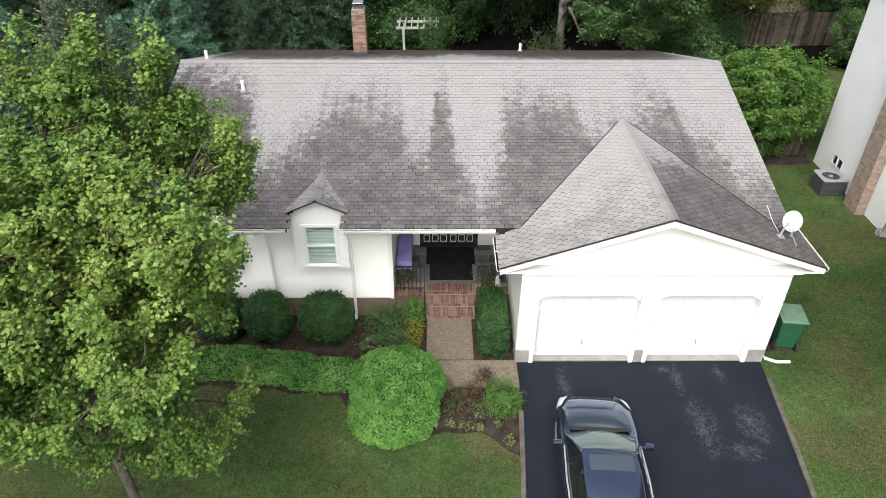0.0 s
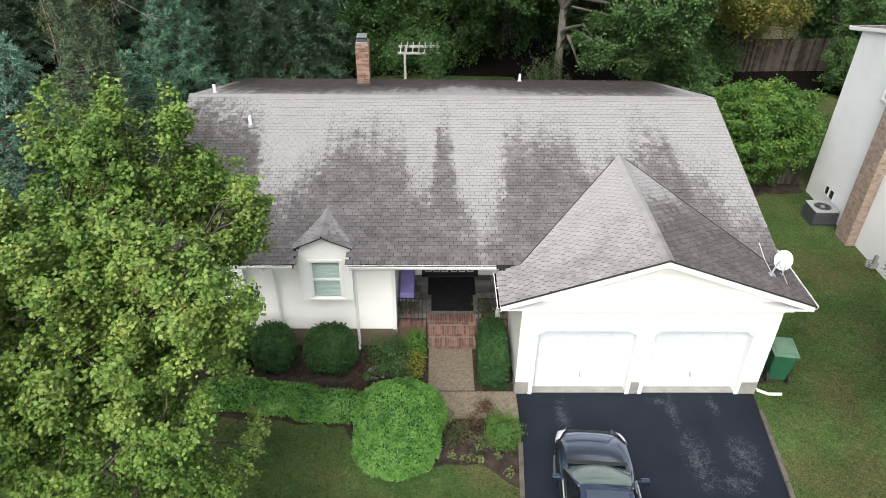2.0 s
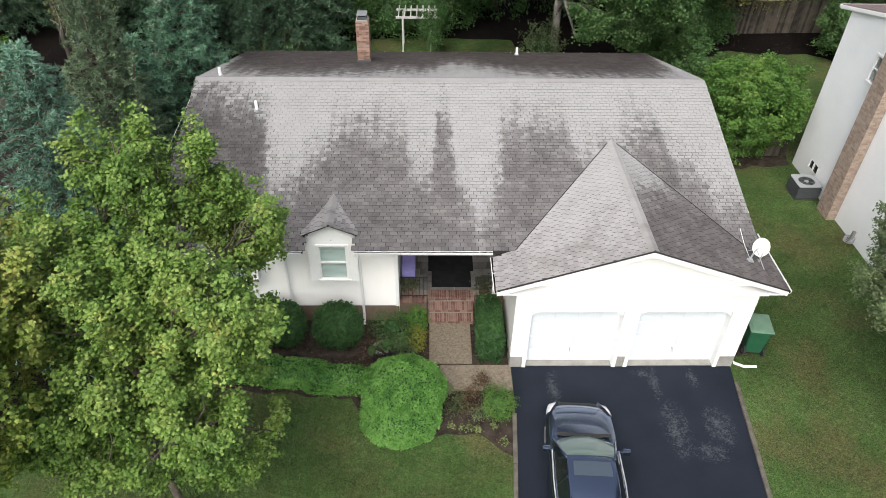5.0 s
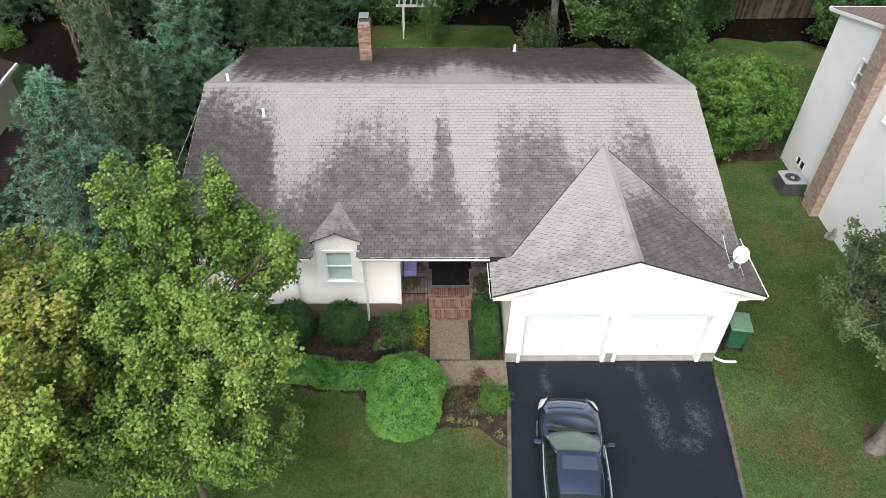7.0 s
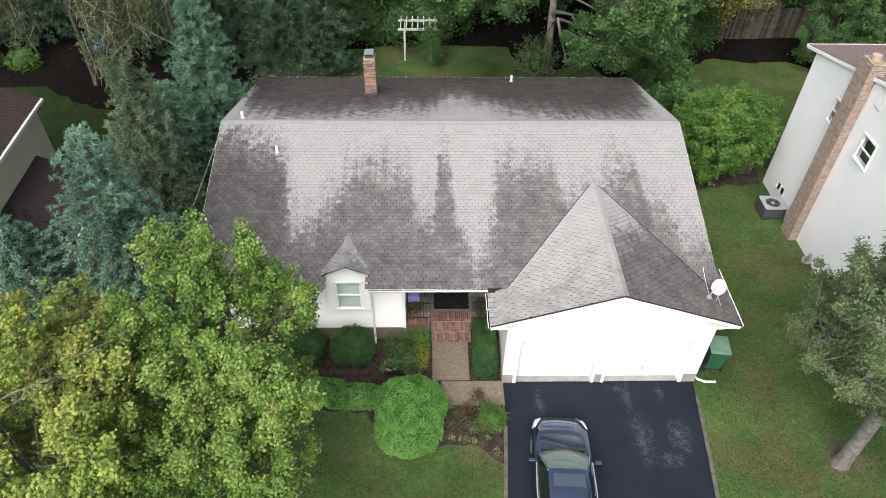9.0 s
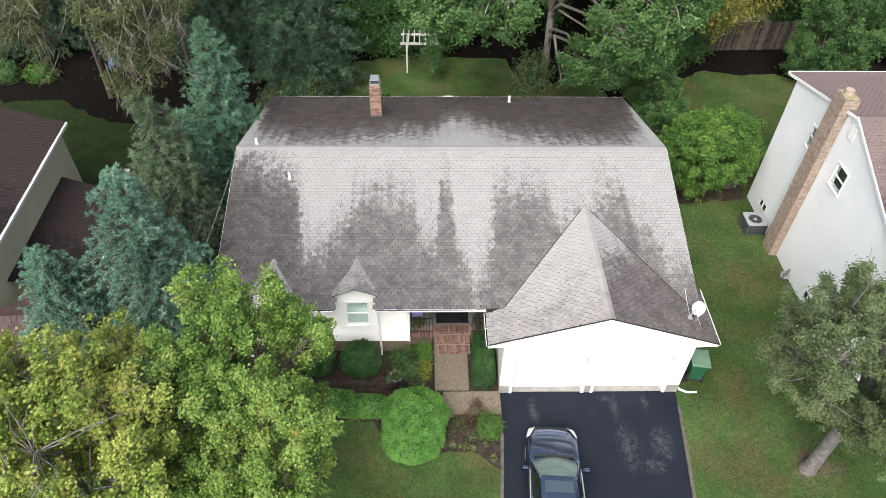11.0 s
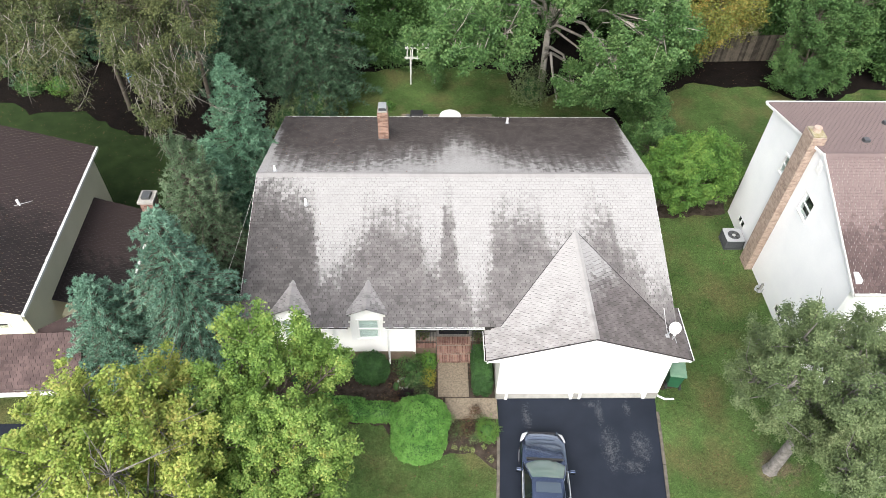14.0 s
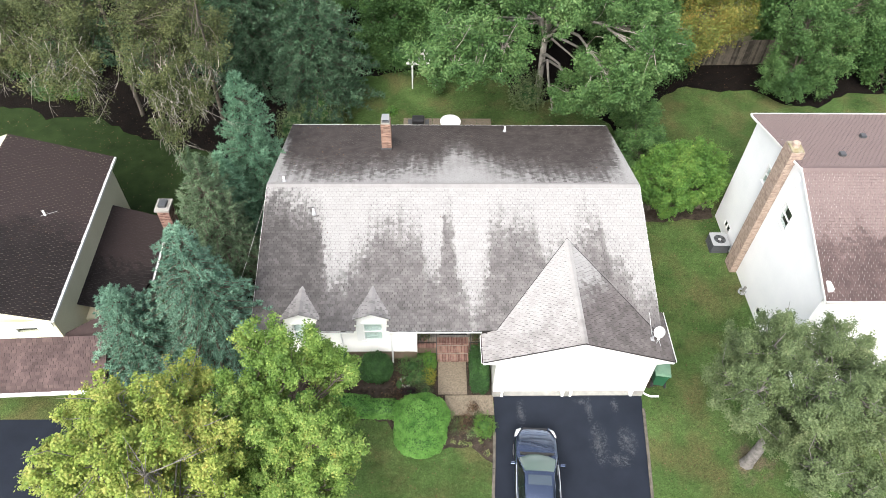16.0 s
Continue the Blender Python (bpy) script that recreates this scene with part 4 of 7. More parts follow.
SF, SG = math.hypot(YR - YF, ZR - ZE), math.hypot(XG - GL, GZR - GZE)
shingles(roof, (XL, YF - 0.02, ZE), (1, 0, 0), (0, YR - YF, ZR - ZE), XR - XL, SF, "shingle", on_main, lambda p: -0.8 < p.x < 1.8 and p.y < 18.0, seed=1)
shingles(roof, (XR, YB + 0.02, ZB), (-1, 0, 0), (0, YR - YB, ZR - ZB), XR - XL, math.hypot(YB - YR, ZR - ZB), "shingle_back", lambda p: True, seed=2)
shingles(roof, (GL - 0.02, 20.0, GZE), (0, -1, 0), (XG - GL, 0, GZR - GZE), 20.0 - GY, SG, "shingle_gl", on_garage, seed=3)
shingles(roof, (GR + 0.02, GY, GZE), (0, 1, 0), (XG - GR, 0, GZR - GZE), 6.4, SG, "shingle_gr", lambda p: on_garage(p) and (p.x < XR or p.y < 15.95), seed=4)


def ridge_caps(parent, a, b, slope, mat, step=0.14, half=0.16):
    """Folded cap tabs along a ridge from a to b."""
    a, b = Vector(a), Vector(b)
    d = (b - a).normalized()
    side = d.cross(Vector((0, 0, 1))).normalized()
    V, F = [], []
    n = int((b - a).length / step)
    for i in range(n):
        for s, h in ((i * step, 0.03), (i * step + step + 0.05, 0.016)):
            c = a + d * s
            V += [c - side * half + Vector((0, 0, h - slope * half)), c + Vector((0, 0, h + 0.006)), c + side * half + Vector((0, 0, h - slope * half))]
        k = 6 * i
        F += [(k, k + 1, k + 4, k + 3), (k + 1, k + 2, k + 5, k + 4)]
    return tagged(part("ridge_cap", (V, F), mat, parent), kind="stuff")


ridge_caps(roof, (XL, YR, ZR + 0.01), (XR, YR, ZR + 0.01), KF, "shingle_mid")
ridge_caps(roof, (XG, GY, GZR + 0.01), (XG, YF + (GZR - ZE) / KF, GZR + 0.01), KG, "shingle_gl", half=0.13)

yg = YF + (GZR - ZE) / KF
xg = (GZR - ZE) / KG
for s in (-1, 1):
    part("valley_flashing", tubes([[((XG + s * xg, YF, ZE + 0.02), 0.016), ((XG, yg, GZR + 0.02), 0.016)]], 6), "underlay", roof)

# walls
PX0, PX1, PYB = -0.88, 2.4, 18.55
front = [(d - 0.7, d + 0.7, 1.95, 3.4) for d in DORM]
clad("wall", WX0, PX0, 0.68, 3.43, front, WY0, "siding", house, "white lapped vinyl siding")
part("foundation", boxes((WX0 + 0.02, PX0 - 0.01, WY0 + 0.03, WY0 + 0.25, 0, 0.68)), "foundation", house, "brown painted foundation")
part("corner_board", boxes((PX0 - 0.1, PX0 + 0.012, WY0 - 0.035, WY0 + 0.1, 0.66, 3.4)), "white", house)
part("wall", boxes((PX0 - 0.15, PX0, WY0 + 0.1, PYB, 0.3, 3.4)), "siding", house)
each("wall", ((PX0, -0.2, PYB, PYB + 0.15, 0.3, 3.45), (1.62, PX1, PYB, PYB + 0.15, 0.3, 3.45)), "white", house, "white wall at the back of the porch")
part("wall", boxes((WX0, WX0 + 0.15, WY0, WY1, 0, 3.45)), "siding", house)
part("wall", boxes((WX1 - 0.15, WX1, 15.9, WY1, 0, 3.45)), "siding", house)
part("wall", boxes((WX0, WX1, WY1 - 0.15, WY1, 0, 3.45)), "siding", house)
for x in (WX0, WX1 - 0.15):
    part("gable", prism(bmesh.new(), [(x, WY0, 3.4), (x, WY1, 3.4), (x, WY1, main_z(WY1) - 0.15), (x, YR, ZR - 0.16), (x, WY0, main_z(WY0) - 0.15)], (0.15, 0, 0)), "siding", house)
cuts = [XL + 0.05] + [v for d in sorted(DORM) for v in (d - 0.72, d + 0.72)] + [GL]
each("soffit", [(a, b, YF + 0.02, WY0, ZE - 0.17, ZE - 0.14) for a, b in zip(cuts[::2], cuts[1::2])] + [(PX0, PX1, WY0, PYB, 3.43, 3.46)], "white", house, "white soffit under the eave")
part("rake_board", prism(prism(bmesh.new(), [(XL, YF, ZE - 0.02), (XL, YR, ZR - 0.02), (XL, YR, ZR - 0.18), (XL, YF, ZE - 0.18)], (-0.02, 0, 0)), [(XL, YB, ZB - 0.02), (XL, YR, ZR - 0.02), (XL, YR, ZR - 0.18), (XL, YB, ZB - 0.18)], (-0.02, 0, 0)), "white", house)
part("rake_board", prism(prism(bmesh.new(), [(XR, 15.9, main_z(15.9) - 0.02), (XR, YR, ZR - 0.02), (XR, YR, ZR - 0.18), (XR, 15.9, main_z(15.9) - 0.18)], (0.02, 0, 0)), [(XR, YB, ZB - 0.02), (XR, YR, ZR - 0.02), (XR, YR, ZR - 0.18), (XR, YB, ZB - 0.18)], (0.02, 0, 0)), "white", house)


def gutter(a, b, out, name="gutter", dark_trough=True):
    """An open white trough from a to b, on the side given by out, with hangers."""
    a, b, out = Vector(a), Vector(b), Vector(out)
    d = (b - a).normalized()
    prof = [(0.0, 0.0), (0.0, -0.1), (0.06, -0.1), (0.085, -0.05), (0.09, 0.0), (0.07, 0.0), (0.066, -0.05), (0.05, -0.088), (0.01, -0.088), (0.01, 0.0)]
    bm = bmesh.new()
    prism(bm, [a + out * p + Vector((0, 0, q)) for p, q in prof], b - a)
    g = part(name, bm, "white", house)
    # a dark strip fills the bottom of the trough
    if dark_trough:
        part("debris", prism(bmesh.new(), [a + out * p + Vector((0, 0, q)) for p, q in ((0.011, -0.086), (0.05, -0.086), (0.064, -0.03), (0.011, -0.02))], b - a), "litter", g, "dark strip along the inside of the gutter")
    n = int((b - a).length / 0.75)
    for i in range(n):
        c = a + d * ((i + 0.5) * (b - a).length / n)
        e = c + out * 0.09
        part("hanger", tubes([[((*c.to_2d(), c.z + 0.015), 0.012), ((*e.to_2d(), e.z + 0.012), 0.012)]], 4), "white", g)
    return g


cuts = [XL + 0.02] + [v for d in sorted(DORM) for v in (d - 0.715, d + 0.715)] + [GL - 0.02]
for a, b in zip(cuts[::2], cuts[1::2]):
    gutter((a, YF, ZE - 0.02), (b, YF, ZE - 0.02), (0, -1, 0))
gutter((GL, YF - 0.05, GZE), (GL, GY + 0.02, GZE), (-1, 0, 0))
gutter((GR, GY, GZE), (GR, 15.95, GZE), (1, 0, 0))
gutter((XL + 0.02, YB, ZB - 0.02), (XR - 0.02, YB, ZB - 0.02), (0, 1, 0), dark_trough=False)


def downspout(pts, name="downspout"):
    V = [(p, 0.042) for p in pts]
    return part(name, tubes([V], 8), "white", house)


downspout([(-2.0, YF - 0.04, ZE - 0.12), (-2.0, YF - 0.02, ZE - 0.22), (-1.98, WY0 - 0.08, 2.95), (-1.97, WY0 - 0.08, 0.2), (-1.96, WY0 - 0.25, 0.08)])
downspout([(-4.3, YF - 0.04, ZE - 0.12), (-4.25, YF - 0.02, ZE - 0.22), (-4.15, WY0 - 0.08, 2.95), (-4.12, WY0 - 0.08, 0.2), (-4.1, WY0 - 0.25, 0.08)])
downspout([(9.5, 14.6, GZE - 0.1), (9.3, 14.4, 3.15), (9.04, 14.1, 2.9), (9.04, 14.05, 0.15), (9.1, 13.95, 0.07), (9.35, 13.82, 0.06), (9.72, 13.82, 0.055)])

# dormers
for i, d in enumerate(DORM):
    dorm = part("dormer", prism(bmesh.new(), [(d - 0.70, 15.49, 3.6), (d + 0.70, 15.49, 3.6), (d + 0.70, 15.49, 3.74), (d, 15.49, 4.03), (d - 0.70, 15.49, 3.74)], (0, 0.1, 0)), "white", house, "white wall dormer with a small gable roof")
    clad("dormer_face", d - 0.70, d + 0.70, 1.95, 3.6, [(d - 0.4, d + 0.4, 2.06, 3.27)], 15.5, "white", dorm, thick=0.12, lap=0.01)
    for s in (-1, 1):
        part("cheek", boxes((min(d + s * 0.63, d + s * 0.70), max(d + s * 0.63, d + s * 0.70), 15.6, 16.5, 1.95, 3.62)), "white", dorm)
    k = (4.11 - 3.77) / 0.77
    yv = YF + (4.11 - ZE) / KF + 0.1
    yw = YF + (3.77 - ZE) / KF
    for s in (-1, 1):
        part("roof_side", prism(bmesh.new(), [(d, 15.35, 4.11), (d + s * 0.77, 15.35, 3.77), (d + s * 0.77, yw, 3.77), (d, yv, 4.11)], (0, 0, -0.025)), "underlay", dorm)
        m1 = (d + s * 0.78, 15.33 if s > 0 else yv, 3.775)
        shingles(dorm, m1, (0, s, 0), (-s * 0.77, 0, 0.34), yv - 15.33, math.hypot(0.77, 0.34), "shingle_mid", lambda p: p.z > main_z(p.y) - 0.08, seed=20 + i)
    ridge_caps(dorm, (d, 15.34, 4.13), (d, yv, 4.13), k, "shingle_mid", half=0.13)
    window(house, d - 0.4, d + 0.4, 2.06, 3.27, Matrix.Translation((0, 15.5, 0)))

part("drip_edge", tubes([[((GL, GY - 0.03, GZE + 0.012), 0.02), ((XG, GY - 0.03, GZR + 0.012), 0.02)], [((XG, GY - 0.03, GZR + 0.012), 0.02), ((GR, GY - 0.03, GZE + 0.012), 0.02)]], 6), "underlay", roof, "dark shingle edge along the rake")
# garage
DOORS = ((2.86, 5.42), (5.86, 8.42))
TOPZ = 2.3
clad("garage_wall", PX1, 8.98, 0.45, 3.3, [(a, b, 0.45, TOPZ) for a, b in DOORS], GY0, "siding", house, "white lapped siding round the garage doors", 0.15)
part("gable", prism(bmesh.new(), [(PX1, GY0 - 0.02, 3.3), (8.98, GY0 - 0.02, 3.3), (8.98, GY0 - 0.02, garage_z(8.98) - 0.13), (XG, GY0 - 0.02, GZR - 0.13), (PX1, GY0 - 0.02, garage_z(PX1) - 0.13)], (0, 0.17, 0)), "siding", house)
each("block_footing", [(a, b, GY0 - 0.03, GY0 + 0.45, 0, 0.45) for a, b in ((PX1 - 0.01, DOORS[0][0] - 0.1), (DOORS[0][1] + 0.1, DOORS[1][0] - 0.1), (DOORS[1][1] + 0.1, 8.99))], "block", house, "grey concrete block footing", 0.012)
part("wall", boxes((PX1, PX1 + 0.15, GY0 + 0.15, PYB, 0.2, 3.35)), "siding", house, "white garage side wall")
part("wall", boxes((8.83, 8.98, GY0 + 0.15, 16.2, 0.3, 3.35)), "siding", house, "white garage side wall")
part("rake_board", prism(prism(bmesh.new(), [(GL, GY, GZE - 0.01), (XG, GY, GZR - 0.01), (XG, GY, GZR - 0.17), (GL, GY, GZE - 0.17)], (0, -0.02, 0)), [(GR, GY, GZE - 0.01), (XG, GY, GZR - 0.01), (XG, GY, GZR - 0.17), (GR, GY, GZE - 0.17)], (0, -0.02, 0)), "white", house, "white rake board")
part("soffit", boxes((GL + 0.02, PX1, GY + 0.01, YF, GZE - 0.17, GZE - 0.13), (8.98, GR - 0.02, GY + 0.01, 15.94, GZE - 0.17, GZE - 0.13), (PX1, 8.98, GY, GY0, 3.2, 3.24)), "white", house)
for a, b in DOORS:
    cx = (a + b) / 2
    part("door_trim", boxes((a - 0.1, a + 0.006, GY0 - 0.05, GY0 + 0.42, 0.02, TOPZ), (b - 0.006, b + 0.1, GY0 - 0.05, GY0 + 0.42, 0.02, TOPZ), (a - 0.1, b + 0.1, GY0 - 0.05, GY0 + 0.1, TOPZ, TOPZ + 0.12)), "white", house)
    for s, e in ((1, a), (-1, b)):
        part("corner_brace", prism(bmesh.new(), [(e, GY0 + 0.02, TOPZ), (e + s * 0.3, GY0 + 0.02, TOPZ), (e, GY0 + 0.02, TOPZ - 0.22)], (0, 0.06, 0)), "white", house)
    door = part("garage_door", boxes((a, b, GY0 + 0.2, GY0 + 0.24, 0.06, TOPZ)), "door", house, "white sectional garage door with raised panels")
    for r in range(4):
        for c in range(4):
            w, hgt = (b - a) / 4, (TOPZ - 0.06) / 4
            part("panel", boxes((a + c * w + 0.08, a + (c + 1) * w - 0.08, GY0 + 0.182, GY0 + 0.205, 0.06 + r * hgt + 0.08, 0.06 + (r + 1) * hgt - 0.08), bevel=0.008), "door", door)
    part("handle", rods(((cx, GY0 + 0.18, 0.62), (cx, GY0 + 0.12, 0.62), 0.012), ((cx - 0.01, GY0 + 0.12, 0.68), (cx + 0.02, GY0 + 0.12, 0.52), 0.014)), "grey", door, "small metal T-handle")
    part("apron", boxes((a, b, GY0 + 0.0, GY0 + 0.5, -0.02, 0.05)), "block", house, "pale concrete sill before the door")
part("porch_lamp", boxes((XG - 0.1, XG + 0.1, GY0 - 0.1, GY0 - 0.02, 2.42, 2.52), bevel=0.02), "white", house, "small white floodlight")

# porch
FL = 0.56
porch = site("porch", 0.75, 17.0, 0, "recessed slate-floored porch with brick steps", "porch", kind="structure")
part("core", boxes((PX0, PX1, 16.3, PYB, 0, FL - 0.02)), "mortar", porch)
rng = random.Random(5)
y = 16.62
while y < PYB - 0.05:
    x, dy = PX0 + 0.01, rng.uniform(0.28, 0.4)
    dy = min(dy, PYB - y)
    while x < PX1 - 0.02:
        dx = min(rng.uniform(0.3, 0.62), PX1 - x)
        part("slate_tile", boxes((x, x + dx - 0.015, y, y + dy - 0.015, FL - 0.03, FL + rng.uniform(0, 0.004)), bevel=0.004), "slate", porch)
        x += dx
    y += dy
steps = site("brick_steps", 0.72, 16.0, 0, "three red brick steps up to the porch", "steps")
SX0, SX1 = 0.02, 1.44
for i, (ya, yb, z) in enumerate(((15.62, 15.95, 0.2), (15.95, 16.28, 0.38), (16.28, 16.62, FL))):
    part("step_core", boxes((SX0 + 0.01, SX1 - 0.01, ya + 0.012, yb + 0.3, 0, z - 0.02)), "mortar", steps)
    n = 20
    for k in range(n):
        w = (SX1 - SX0) / n
        lay_brick(steps, "brick", (SX0 + k * w, SX0 + (k + 1) * w - 0.011, ya, yb - 0.02, z - 0.07, z))
    for k in range(7):
        w = (SX1 - SX0) / 7
        lay_brick(steps, "brick", (SX0 + k * w, SX0 + (k + 1) * w - 0.011, ya + 0.006, ya + 0.08, z - 0.16, z - 0.082))
for nm, a, b in (("west", PX0, SX0 - 0.02), ("east", SX1 + 0.02, PX1 - 0.02)):
    wl = site("planter_wall", (a + b) / 2, 16.2, 0, "low tan rendered wall with a brick cap beside the steps", "wall")
    part("render", boxes((a, b, 16.12, 16.34, 0, FL - 0.07)), "foundation", wl)
    n = round((b - a) / 0.1)
    for k in range(n):
        w = (b - a) / n
        lay_brick(wl, "brick", (a + k * w, a + (k + 1) * w - 0.011, 16.07, 16.36, FL - 0.07, FL))
    rail = site("porch_railing", (a + b) / 2, 16.2, FL, "black wrought iron railing on the porch edge", "railing")
    y = 16.25
    part("top_rail", boxes((a + 0.03, b, y - 0.02, y + 0.02, 1.4, 1.43)), "iron", rail)
    part("bottom_rail", boxes((a + 0.03, b, y - 0.012, y + 0.012, FL + 0.08, FL + 0.1)), "iron", rail)
    n = 7
    for k in range(n + 1):
        x = a + 0.05 + (b - a - 0.07) * k / n
        part("baluster", boxes((x - 0.008, x + 0.008, y - 0.008, y + 0.008, FL, 1.4)), "iron", rail)
    px = b - 0.02 if nm == "west" else a + 0.02
    part("stair_rail", tubes([[((px, 16.25, 1.43), 0.018), ((px, 15.7, 1.0), 0.018), ((px, 15.66, 0.1), 0.016)]], 6), "iron", rail)
mat_ob = tagged(part("door_mat", boxes((0.12, 1.4, 16.72, 17.5, FL + 0.004, FL + 0.02), (0.01, 1.5, 17.5, 18.4, FL + 0.004, FL + 0.022), bevel=0.006), "mat"), "large black rubber mat on the porch floor", "mat")
door = part("front_door", boxes((-0.14, 0.7, PYB + 0.02, PYB + 0.07, FL, 2.75), (0.72, 1.56, PYB + 0.02, PYB + 0.07, FL, 2.75)), "black", house, "black double front door with small white-edged panels")
part("door_frame", boxes((-0.2, -0.14, PYB - 0.03, PYB + 0.1, FL, 2.8), (1.56, 1.62, PYB - 0.03, PYB + 0.1, FL, 2.8), (-0.2, 1.62, PYB - 0.03, PYB + 0.1, 2.8, 3.43)), "black", house)
for k in range(6):
    x = -0.08 + k * 0.262 + (0.04 if k > 2 else 0)
    part("door_panel", boxes((x, x + 0.2, PYB + 0.008, PYB + 0.02, FL + 0.12, FL + 0.14), (x, x + 0.2, PYB + 0.008, PYB + 0.02, FL + 0.36, FL + 0.38), (x, x + 0.02, PYB + 0.008, PYB + 0.02, FL + 0.14, FL + 0.36), (x + 0.18, x + 0.2, PYB + 0.008, PYB + 0.02, FL + 0.14, FL + 0.36)), "white", door)
part("threshold", boxes((-0.2, 1.62, PYB - 0.14, PYB + 0.02, FL, FL + 0.05), bevel=0.006), "black", house)

table = site("draped_table", -0.58, 17.4, FL, "narrow table draped in a purple cloth on the porch", "table")
bm = boxes((-0.8, -0.42, 16.72, 18.2, 1.24, 1.27), (-0.82, -0.8, 16.72, 18.2, 0.95, 1.27), (-0.42, -0.4, 16.72, 18.2, 0.9, 1.27), (-0.8, -0.42, 16.69, 16.72, 0.98, 1.27), bevel=0.008)
part("cloth", bm, "purple", table, "lilac-purple cloth")
for x in (-0.76, -0.46):
    for y in (16.8, 18.1):
        part("leg", boxes((x - 0.02, x + 0.02, y - 0.02, y + 0.02, FL, 1.24)), "iron", table)

# ---- things on the roof ----
CY, CZ = 25.15, 5.93
chimney = site("chimney", -2.43, CY + 0.27, main_z(CY + 0.27), "red-brown brick chimney with a metal flue cap", "chimney")
cz = main_z(CY + 0.5) - 0.2
part("mortar_core", boxes((-2.66, -2.2, CY, CY + 0.55, cz, CZ)), "mortar", chimney)
bricks(chimney, "chimney_brick", -2.66, -2.2, CY, CY + 0.55, cz, CZ)
part("cap", boxes((-2.64, -2.22, CY + 0.02, CY + 0.53, CZ, CZ + 0.06), bevel=0.02), "block", chimney, "grey mortar cap")
part("flue", boxes((-2.6, -2.26, CY + 0.06, CY + 0.49, CZ + 0.06, CZ + 0.16)), "darkgrey", chimney, "dark flue box")
part("flue_lid", boxes((-2.61, -2.25, CY + 0.05, CY + 0.5, CZ + 0.22, CZ + 0.25), bevel=0.006), "metal", chimney, "galvanised lid")
for x in (-2.59, -2.28):
    for y in (CY + 0.08, CY + 0.45):
        part("lid_post", boxes((x, x + 0.012, y, y + 0.012, CZ + 0.16, CZ + 0.22)), "metal", chimney)
part("flashing", boxes((-2.7, -2.16, CY - 0.05, CY, main_z(CY) - 0.02, main_z(CY) + 0.1)), "darkgrey", chimney, "dark lead flashing")


def vent_pipe(x, y, h, r=0.05):
    z = main_z(y)
    v = site("vent_pipe", x, y, z, "white plastic vent pipe standing on the roof", "vent pipe", "roof vents")
    part("pipe", rods(((x, y, z - 0.1), (x, y, z + h), r)), "white", v, smooth=False)
    part("flashing", rods(((x, y, z - 0.05), (x, y, z + 0.07), r * 1.9)), "grey", v)


vent_pipe(-6.85, 21.75, 0.32)
vent_pipe(-5.38, 20.05, 0.34)
vent_pipe(3.62, 27.3, 0.34)

dish = site("satellite_dish", 8.7, 14.45, garage_z(8.7), "white satellite dish on a bracket at the garage eave", "satellite dish")
db = Vector((8.62, 14.4, garage_z(8.62)))
part("foot", boxes((db.x - 0.1, db.x + 0.1, db.y - 0.08, db.y + 0.08, db.z - 0.02, db.z + 0.035)), "metal", dish)
part("mast", tubes([[(db, 0.025), (db + Vector((0.1, 0.05, 0.3)), 0.025), (db + Vector((0.22, 0.12, 0.36)), 0.025)]], 8), "grey", dish)
for dx, dy in ((0.35, -0.25), (0.1, 0.42)):
    part("strut", tubes([[(db + Vector((0.12, 0.06, 0.36)), 0.012), (Vector((db.x + dx, db.y + dy, garage_z(db.x + dx) + 0.02)), 0.012)]], 6), "grey", dish)
bm = bmesh.new()
bmesh.ops.create_uvsphere(bm, u_segments=28, v_segments=24, radius=0.62)
bmesh.ops.delete(bm, geom=[v for v in bm.verts if v.co.z > -0.545], context="VERTS")
bmesh.ops.translate(bm, vec=(0, 0, 0.58), verts=bm.verts)
bmesh.ops.solidify(bm, geom=bm.faces[:], thickness=0.015)
dm = Matrix.Translation(db + Vector((0.24, 0.08, 0.4))) @ Vector((-0.32, -0.8, 0.52)).to_track_quat("Z", "Y").to_matrix().to_4x4() @ Matrix.Diagonal((0.92, 1.08, 1, 1))
bmesh.ops.transform(bm, matrix=dm, verts=bm.verts)
part("reflector", bm, "white", dish, smooth=True)
e = dm @ Vector((0, -0.1, 0.5))
part("feed_arm", tubes([[(dm @ Vector((0, -0.3, 0.02)), 0.014), (dm @ Vector((0, -0.34, 0.3)), 0.014), (e, 0.014)]], 6), "grey", dish)
part("receiver", rods((e, dm @ Vector((0, -0.06, 0.38)), 0.045)), "white", dish)
part("cable", tubes([[(db + Vector((0.05, 0.1, 0.02)), 0.008), (Vector((8.74, 15.1, garage_z(8.74) + 0.05)), 0.008), (Vector((8.76, 15.6, main_z(15.6) + 0.05)), 0.008)]], 4), "white", dish)

cable = site("service_cable", XL, 20.8, main_z(20.8), "thin pale overhead cable from the roof edge", "cable")
part("strand", tubes([[(Vector((XL - 0.02, 20.9, 5.2)).lerp(Vector((-9.6, 12.5, 2.6)), i / 8) - Vector((0, 0, 0.5 * math.sin(math.pi * i / 8))), 0.008) for i in range(9)]], 5), "oldwhite", cable)

